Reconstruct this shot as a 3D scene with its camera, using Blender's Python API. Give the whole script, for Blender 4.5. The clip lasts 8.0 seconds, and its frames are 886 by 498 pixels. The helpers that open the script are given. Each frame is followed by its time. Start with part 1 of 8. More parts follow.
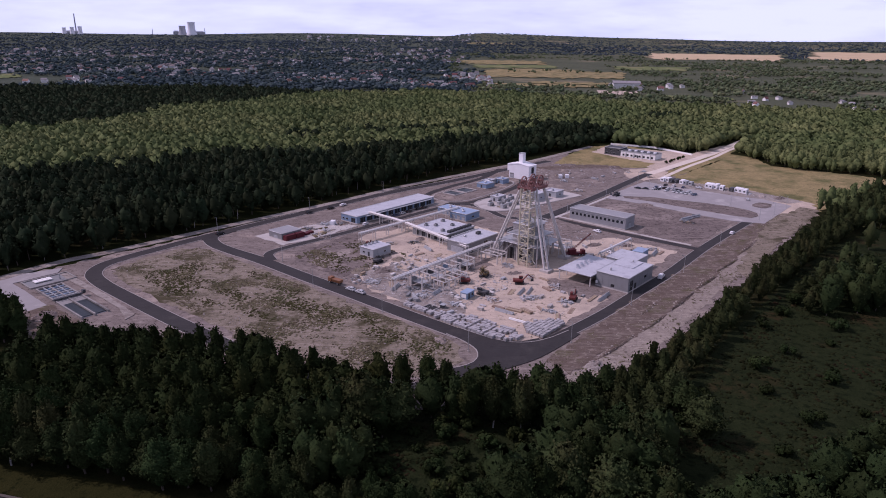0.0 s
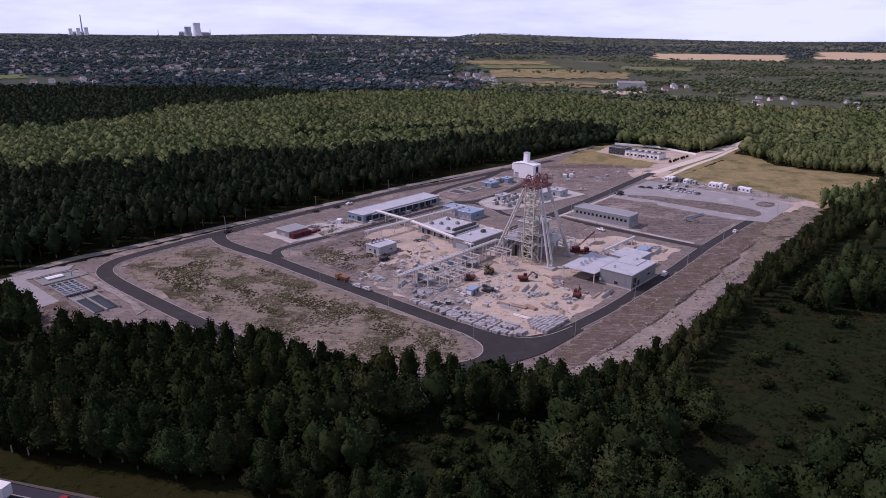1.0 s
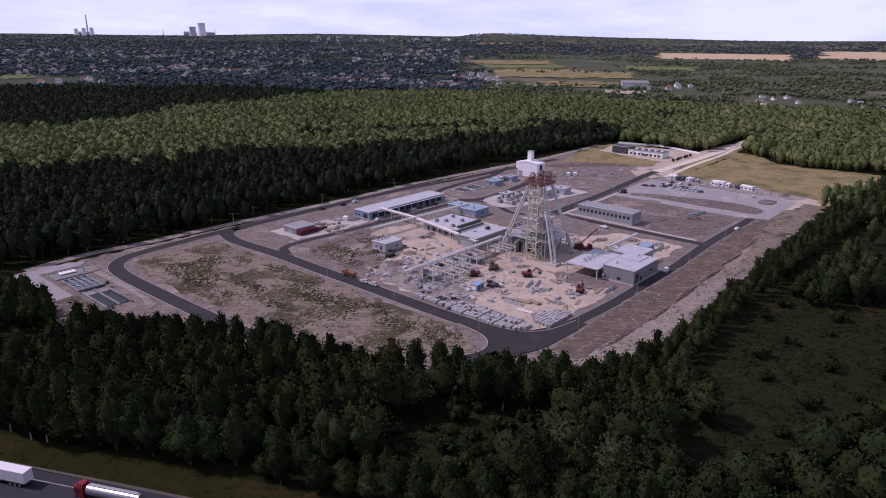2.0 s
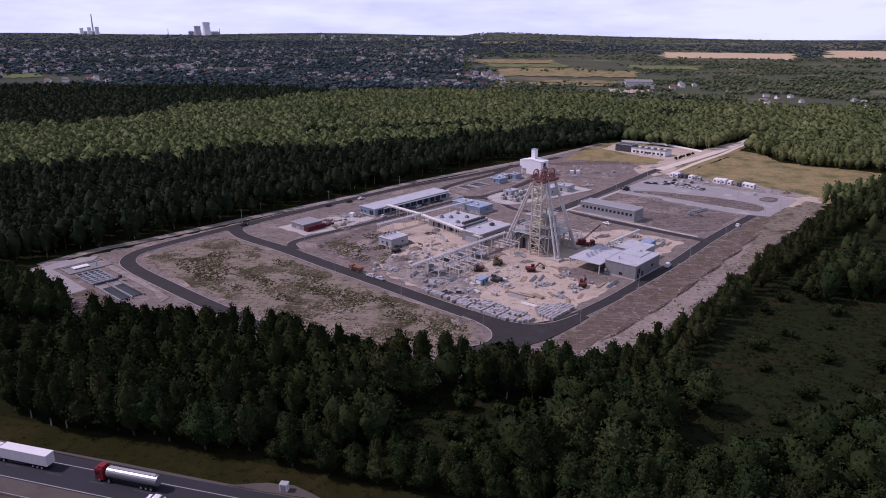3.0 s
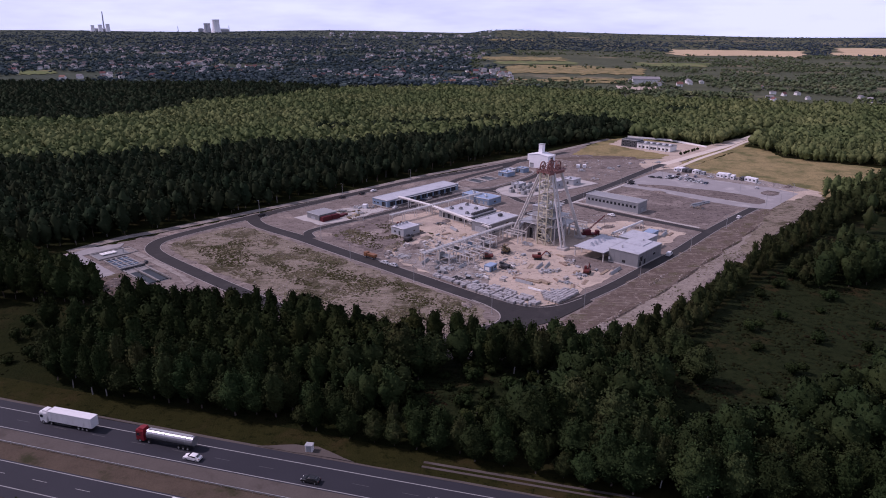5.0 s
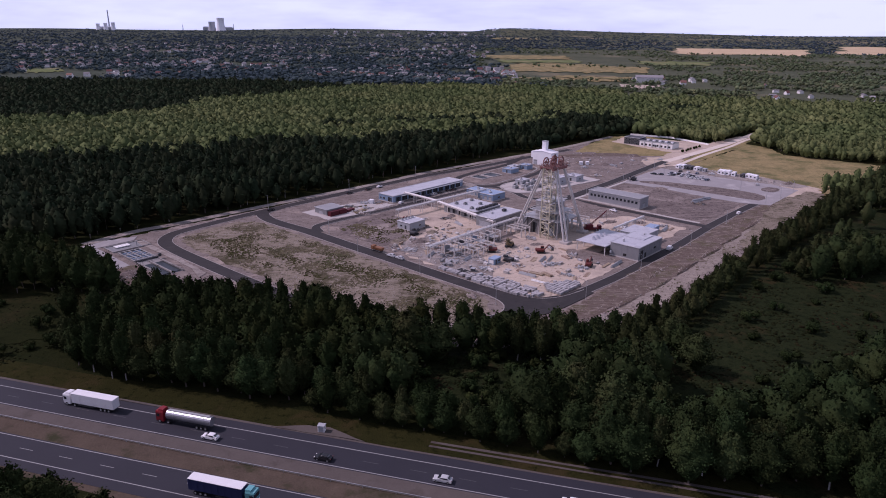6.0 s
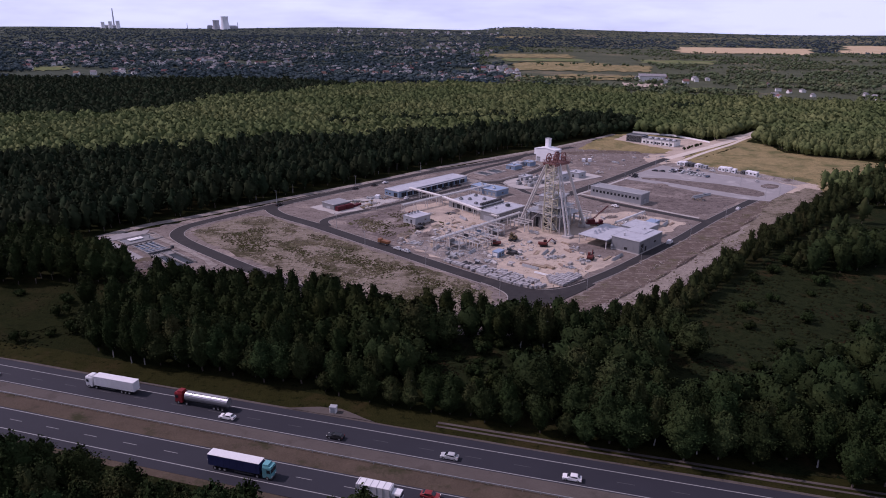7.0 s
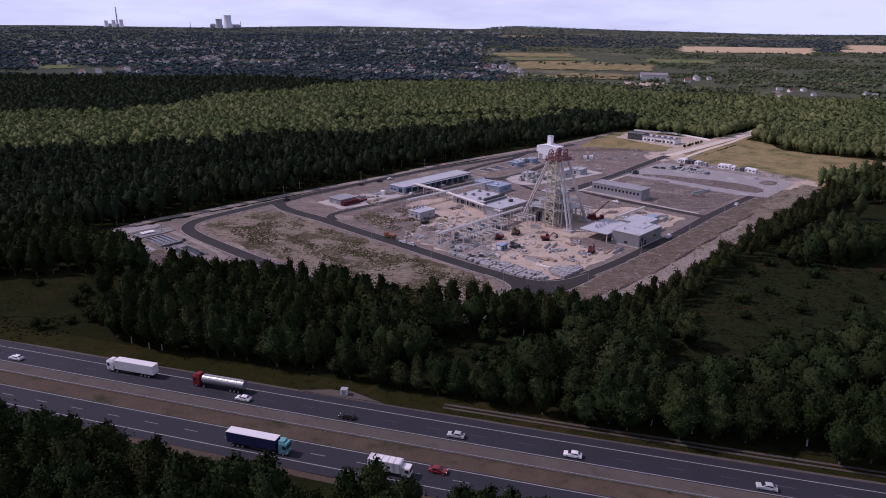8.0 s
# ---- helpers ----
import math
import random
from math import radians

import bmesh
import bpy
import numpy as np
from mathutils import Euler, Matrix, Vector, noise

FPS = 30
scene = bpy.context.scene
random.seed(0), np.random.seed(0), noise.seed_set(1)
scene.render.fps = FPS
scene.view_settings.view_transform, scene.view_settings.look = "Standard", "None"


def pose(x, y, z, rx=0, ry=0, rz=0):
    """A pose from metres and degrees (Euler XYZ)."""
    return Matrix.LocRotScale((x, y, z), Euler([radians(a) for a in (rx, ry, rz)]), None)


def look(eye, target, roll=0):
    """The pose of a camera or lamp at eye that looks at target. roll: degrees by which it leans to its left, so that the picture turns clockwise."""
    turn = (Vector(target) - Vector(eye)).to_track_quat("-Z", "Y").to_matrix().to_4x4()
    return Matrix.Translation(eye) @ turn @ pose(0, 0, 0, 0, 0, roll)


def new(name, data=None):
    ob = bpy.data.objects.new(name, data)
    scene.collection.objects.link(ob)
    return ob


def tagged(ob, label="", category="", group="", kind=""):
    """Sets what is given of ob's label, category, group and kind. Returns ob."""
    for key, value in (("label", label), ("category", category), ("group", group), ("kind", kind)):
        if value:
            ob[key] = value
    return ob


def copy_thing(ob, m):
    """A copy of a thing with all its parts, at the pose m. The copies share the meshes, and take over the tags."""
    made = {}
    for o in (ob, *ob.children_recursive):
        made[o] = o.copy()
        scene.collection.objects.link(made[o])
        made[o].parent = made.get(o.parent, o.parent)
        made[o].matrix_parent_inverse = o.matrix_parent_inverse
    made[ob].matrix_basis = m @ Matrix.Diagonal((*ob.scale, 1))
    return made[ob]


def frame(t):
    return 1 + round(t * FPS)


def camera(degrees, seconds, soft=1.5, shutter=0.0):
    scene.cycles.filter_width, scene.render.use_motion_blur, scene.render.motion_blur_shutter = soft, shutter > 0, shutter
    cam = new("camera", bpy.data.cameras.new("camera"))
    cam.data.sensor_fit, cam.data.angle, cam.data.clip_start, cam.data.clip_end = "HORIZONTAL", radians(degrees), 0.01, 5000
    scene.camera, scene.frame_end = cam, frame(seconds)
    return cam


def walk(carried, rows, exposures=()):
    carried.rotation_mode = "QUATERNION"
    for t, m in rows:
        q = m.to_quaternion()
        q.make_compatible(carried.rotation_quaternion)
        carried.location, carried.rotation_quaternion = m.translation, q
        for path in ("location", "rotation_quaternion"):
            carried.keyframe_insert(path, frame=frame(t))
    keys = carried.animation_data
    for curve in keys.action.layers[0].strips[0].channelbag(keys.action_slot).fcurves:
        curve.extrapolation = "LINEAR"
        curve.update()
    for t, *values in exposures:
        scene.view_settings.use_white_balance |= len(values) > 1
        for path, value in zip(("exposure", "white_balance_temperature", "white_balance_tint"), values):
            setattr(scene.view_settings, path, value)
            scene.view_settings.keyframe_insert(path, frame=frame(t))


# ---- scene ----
EXPO = -0.70
cam = camera(66.2, 8.0, soft=1.0)
ROWS = [
    (0.0, 0.03, 0.00, 99.95, 0.001, -17.814, 0.469),
    (0.5, -0.18, -1.84, 99.91, 0.202, -17.787, 0.427),
    (1.0, -0.43, -3.94, 99.89, 0.386, -17.776, 0.390),
    (1.5, -0.70, -6.30, 99.88, 0.558, -17.780, 0.359),
    (3.0, -1.56, -14.74, 99.95, 1.043, -17.863, 0.305),
    (3.5, -1.85, -17.97, 99.99, 1.203, -17.909, 0.300),
    (4.0, -2.13, -21.38, 100.03, 1.363, -17.960, 0.300),
    (4.5, -2.41, -24.96, 100.07, 1.524, -18.016, 0.307),
    (6.0, -3.30, -36.57, 100.17, 1.986, -18.190, 0.354),
    (6.5, -3.64, -40.68, 100.19, 2.122, -18.244, 0.378),
    (7.0, -4.03, -44.89, 100.20, 2.241, -18.293, 0.403),
    (7.5, -4.48, -49.18, 100.19, 2.336, -18.336, 0.431),
    (8.0, -5.02, -53.53, 100.17, 2.401, -18.371, 0.458),
]
walk(cam, [(t, pose(x, y, z, 90 + pitch, 0, yaw) @ pose(0, 0, 0, 0, 0, roll)) for t, x, y, z, yaw, pitch, roll in ROWS],
     exposures=[(0.0, EXPO, 6020, 47), (6.5, EXPO - 0.05, 6020, 47), (8.0, EXPO - 0.18, 6020, 47)])

# ---------------------------------------------------------------- sky and sun
SUN_AZ, SUN_EL = math.atan2(-0.97, 0.12), radians(47)      # from +y towards +x
to_sun = Vector((math.sin(SUN_AZ) * math.cos(SUN_EL), math.cos(SUN_AZ) * math.cos(SUN_EL), math.sin(SUN_EL)))
sun = new("sun", bpy.data.lights.new("sun", "SUN"))
sun.data.energy, sun.data.angle, sun.data.color = 4.3, radians(2.0), (1.0, 0.93, 0.85)
sun.matrix_world = look(to_sun * 300, (0, 0, 0))

world = bpy.data.worlds.new("sky")
scene.world = world
world.use_nodes = True
wn, wl = world.node_tree.nodes, world.node_tree.links
wn.clear()
w_out, w_bg = wn.new("ShaderNodeOutputWorld"), wn.new("ShaderNodeBackground")
w_sky = wn.new("ShaderNodeTexSky")
w_sky.sky_type, w_sky.sun_disc = "NISHITA", False
w_sky.sun_elevation, w_sky.sun_rotation = SUN_EL, SUN_AZ
w_sky.dust_density, w_sky.air_density = 2.0, 1.0
w_scale = wn.new("ShaderNodeVectorMath")
w_scale.operation = "SCALE"
w_scale.inputs["Scale"].default_value = 0.075
w_tc, w_map, w_noise, w_ramp = (wn.new(k) for k in ("ShaderNodeTexCoord", "ShaderNodeMapping", "ShaderNodeTexNoise", "ShaderNodeValToRGB"))
w_map.inputs["Scale"].default_value = (1.6, 1.6, 9.0)
w_noise.inputs["Scale"].default_value, w_noise.inputs["Detail"].default_value, w_noise.inputs["Roughness"].default_value = 2.2, 8, 0.6
w_ramp.color_ramp.elements[0].position, w_ramp.color_ramp.elements[1].position = 0.36, 0.60
w_mix = wn.new("ShaderNodeMix")
w_mix.data_type = "RGBA"
w_cloud = wn.new("ShaderNodeMix")                              # thin cloud: bright haze over the horizon, thinner overhead
w_cloud.data_type = "RGBA"
w_cloud.inputs["A"].default_value, w_cloud.inputs["B"].default_value = (1.20, 1.45, 1.68, 1), (0.55, 0.65, 0.75, 1)
wl.new(w_sky.outputs[0], w_scale.inputs[0])
wl.new(w_tc.outputs["Generated"], w_map.inputs[0])
wl.new(w_map.outputs[0], w_noise.inputs["Vector"])
wl.new(w_noise.outputs["Fac"], w_ramp.inputs[0])
w_sep, w_hz, w_max = wn.new("ShaderNodeSeparateXYZ"), wn.new("ShaderNodeMapRange"), wn.new("ShaderNodeMath")
w_hz.inputs["From Min"].default_value, w_hz.inputs["From Max"].default_value = 0.03, 0.40
w_max.operation = "MULTIPLY_ADD"
w_max.inputs[1].default_value, w_max.inputs[2].default_value = 0.3, 0.7
wl.new(w_tc.outputs["Generated"], w_sep.inputs[0])
wl.new(w_sep.outputs["Z"], w_hz.inputs["Value"])
wl.new(w_hz.outputs["Result"], w_cloud.inputs["Factor"])
wl.new(w_cloud.outputs["Result"], w_mix.inputs["B"])
wl.new(w_ramp.outputs[0], w_max.inputs[0])
wl.new(w_max.outputs[0], w_mix.inputs["Factor"])
wl.new(w_scale.outputs[0], w_mix.inputs["A"])
wl.new(w_mix.outputs["Result"], w_bg.inputs["Color"])
wl.new(w_bg.outputs[0], w_out.inputs[0])

# ---------------------------------------------------------------- materials


def surf(name, low, high, size=3.0, fine=0.3, rough=0.85, bump=0.25, metal=0.0, vary=0.0, island=0.0, third=None, third_size=20.0, third_at=(0.5, 0.6), spec=0.3, fleck=None, fleck_size=1.6, fleck_at=(0.54, 0.64), streak=None, streak_size=1.5, streak_turn=40.0):
    """A surface that wanders between two colours at two scales (metres), with a third colour in broad patches."""
    m = bpy.data.materials.new(name)
    m.use_nodes = True
    n, l = m.node_tree.nodes, m.node_tree.links
    b = n["Principled BSDF"]
    b.inputs["Roughness"].default_value, b.inputs["Metallic"].default_value = rough, metal
    b.inputs["Specular IOR Level"].default_value = spec
    geo = n.new("ShaderNodeNewGeometry")

    def wave(metres, detail=5.0, roughness=0.6):
        t = n.new("ShaderNodeTexNoise")
        t.inputs["Scale"].default_value, t.inputs["Detail"].default_value, t.inputs["Roughness"].default_value = 1.0 / metres, detail, roughness
        l.new(geo.outputs["Position"], t.inputs["Vector"])
        return t.outputs["Fac"]

    def mixed(fac, a, c):
        x = n.new("ShaderNodeMix")
        x.data_type = "RGBA"
        l.new(fac, x.inputs["Factor"])
        for socket, value in (("A", a), ("B", c)):
            if isinstance(value, tuple):
                x.inputs[socket].default_value = (*value, 1)
            else:
                l.new(value, x.inputs[socket])
        return x.outputs["Result"]

    def stepped(fac, lo, hi):
        r = n.new("ShaderNodeMapRange")
        r.inputs["From Min"].default_value, r.inputs["From Max"].default_value = lo, hi
        l.new(fac, r.inputs["Value"])
        return r.outputs["Result"]

    broad, grain = wave(size), wave(fine, 3.0)
    add = n.new("ShaderNodeMath")
    add.operation = "ADD"
    l.new(stepped(broad, 0.3, 0.7), add.inputs[0])
    l.new(stepped(grain, 0.3, 0.7), add.inputs[1])
    half = n.new("ShaderNodeMath")
    half.operation = "MULTIPLY"
    half.inputs[1].default_value = 0.5
    l.new(add.outputs[0], half.inputs[0])
    colour = mixed(half.outputs[0], low, high)
    if third:
        colour = mixed(stepped(wave(third_size, 6.0, 0.65), *third_at), colour, third)
    if fleck:
        colour = mixed(stepped(wave(fleck_size, 4.0, 0.7), *fleck_at), colour, fleck)
    if streak:                                   # long wheel marks and scraped bands
        turned = n.new("ShaderNodeMapping")
        turned.inputs["Rotation"].default_value = (0, 0, radians(streak_turn))
        turned.inputs["Scale"].default_value = (1.0 / (6 * streak_size), 1.0 / streak_size, 0)
        l.new(geo.outputs["Position"], turned.inputs["Vector"])
        t = n.new("ShaderNodeTexNoise")
        t.inputs["Scale"].default_value, t.inputs["Detail"].default_value, t.inputs["Distortion"].default_value = 1.0, 5.0, 2.2
        l.new(turned.outputs[0], t.inputs["Vector"])
        colour = mixed(stepped(t.outputs["Fac"], 0.53, 0.78), colour, streak)
    if vary or island:
        hsv = n.new("ShaderNodeHueSaturation")
        info = n.new("ShaderNodeObjectInfo")
        if vary and island:
            both = n.new("ShaderNodeMix")
            both.inputs["Factor"].default_value = 0.5
            l.new(info.outputs["Random"], both.inputs["A"])
            l.new(geo.outputs["Random Per Island"], both.inputs["B"])
            source = both.outputs["Result"]
        else:
            source = info.outputs["Random"] if vary else geo.outputs["Random Per Island"]
        amount = vary + island
        r = n.new("ShaderNodeMapRange")
        r.inputs["To Min"].default_value, r.inputs["To Max"].default_value = 1 - amount, 1 + amount
        l.new(source, r.inputs["Value"])
        l.new(r.outputs["Result"], hsv.inputs["Value"])
        h = n.new("ShaderNodeMapRange")
        h.inputs["To Min"].default_value, h.inputs["To Max"].default_value = 0.5 - 0.03 * (amount > 0.2), 0.5 + 0.02 * (amount > 0.2)
        l.new(source, h.inputs["Value"])
        l.new(h.outputs["Result"], hsv.inputs["Hue"])
        l.new(colour, hsv.inputs["Color"])
        colour = hsv.outputs["Color"]
    l.new(colour, b.inputs["Base Color"])
    if bump:
        bp = n.new("ShaderNodeBump")
        bp.inputs["Strength"].default_value, bp.inputs["Distance"].default_value = bump, fine
        l.new(grain, bp.inputs["Height"])
        l.new(bp.outputs[0], b.inputs["Normal"])
    return m


def glass_dark(name, tint):
    m = bpy.data.materials.new(name)
    m.use_nodes = True
    b = m.node_tree.nodes["Principled BSDF"]
    b.inputs["Base Color"].default_value, b.inputs["Roughness"].default_value = (*tint, 1), 0.12
    b.inputs["Specular IOR Level"].default_value = 0.7
    return m


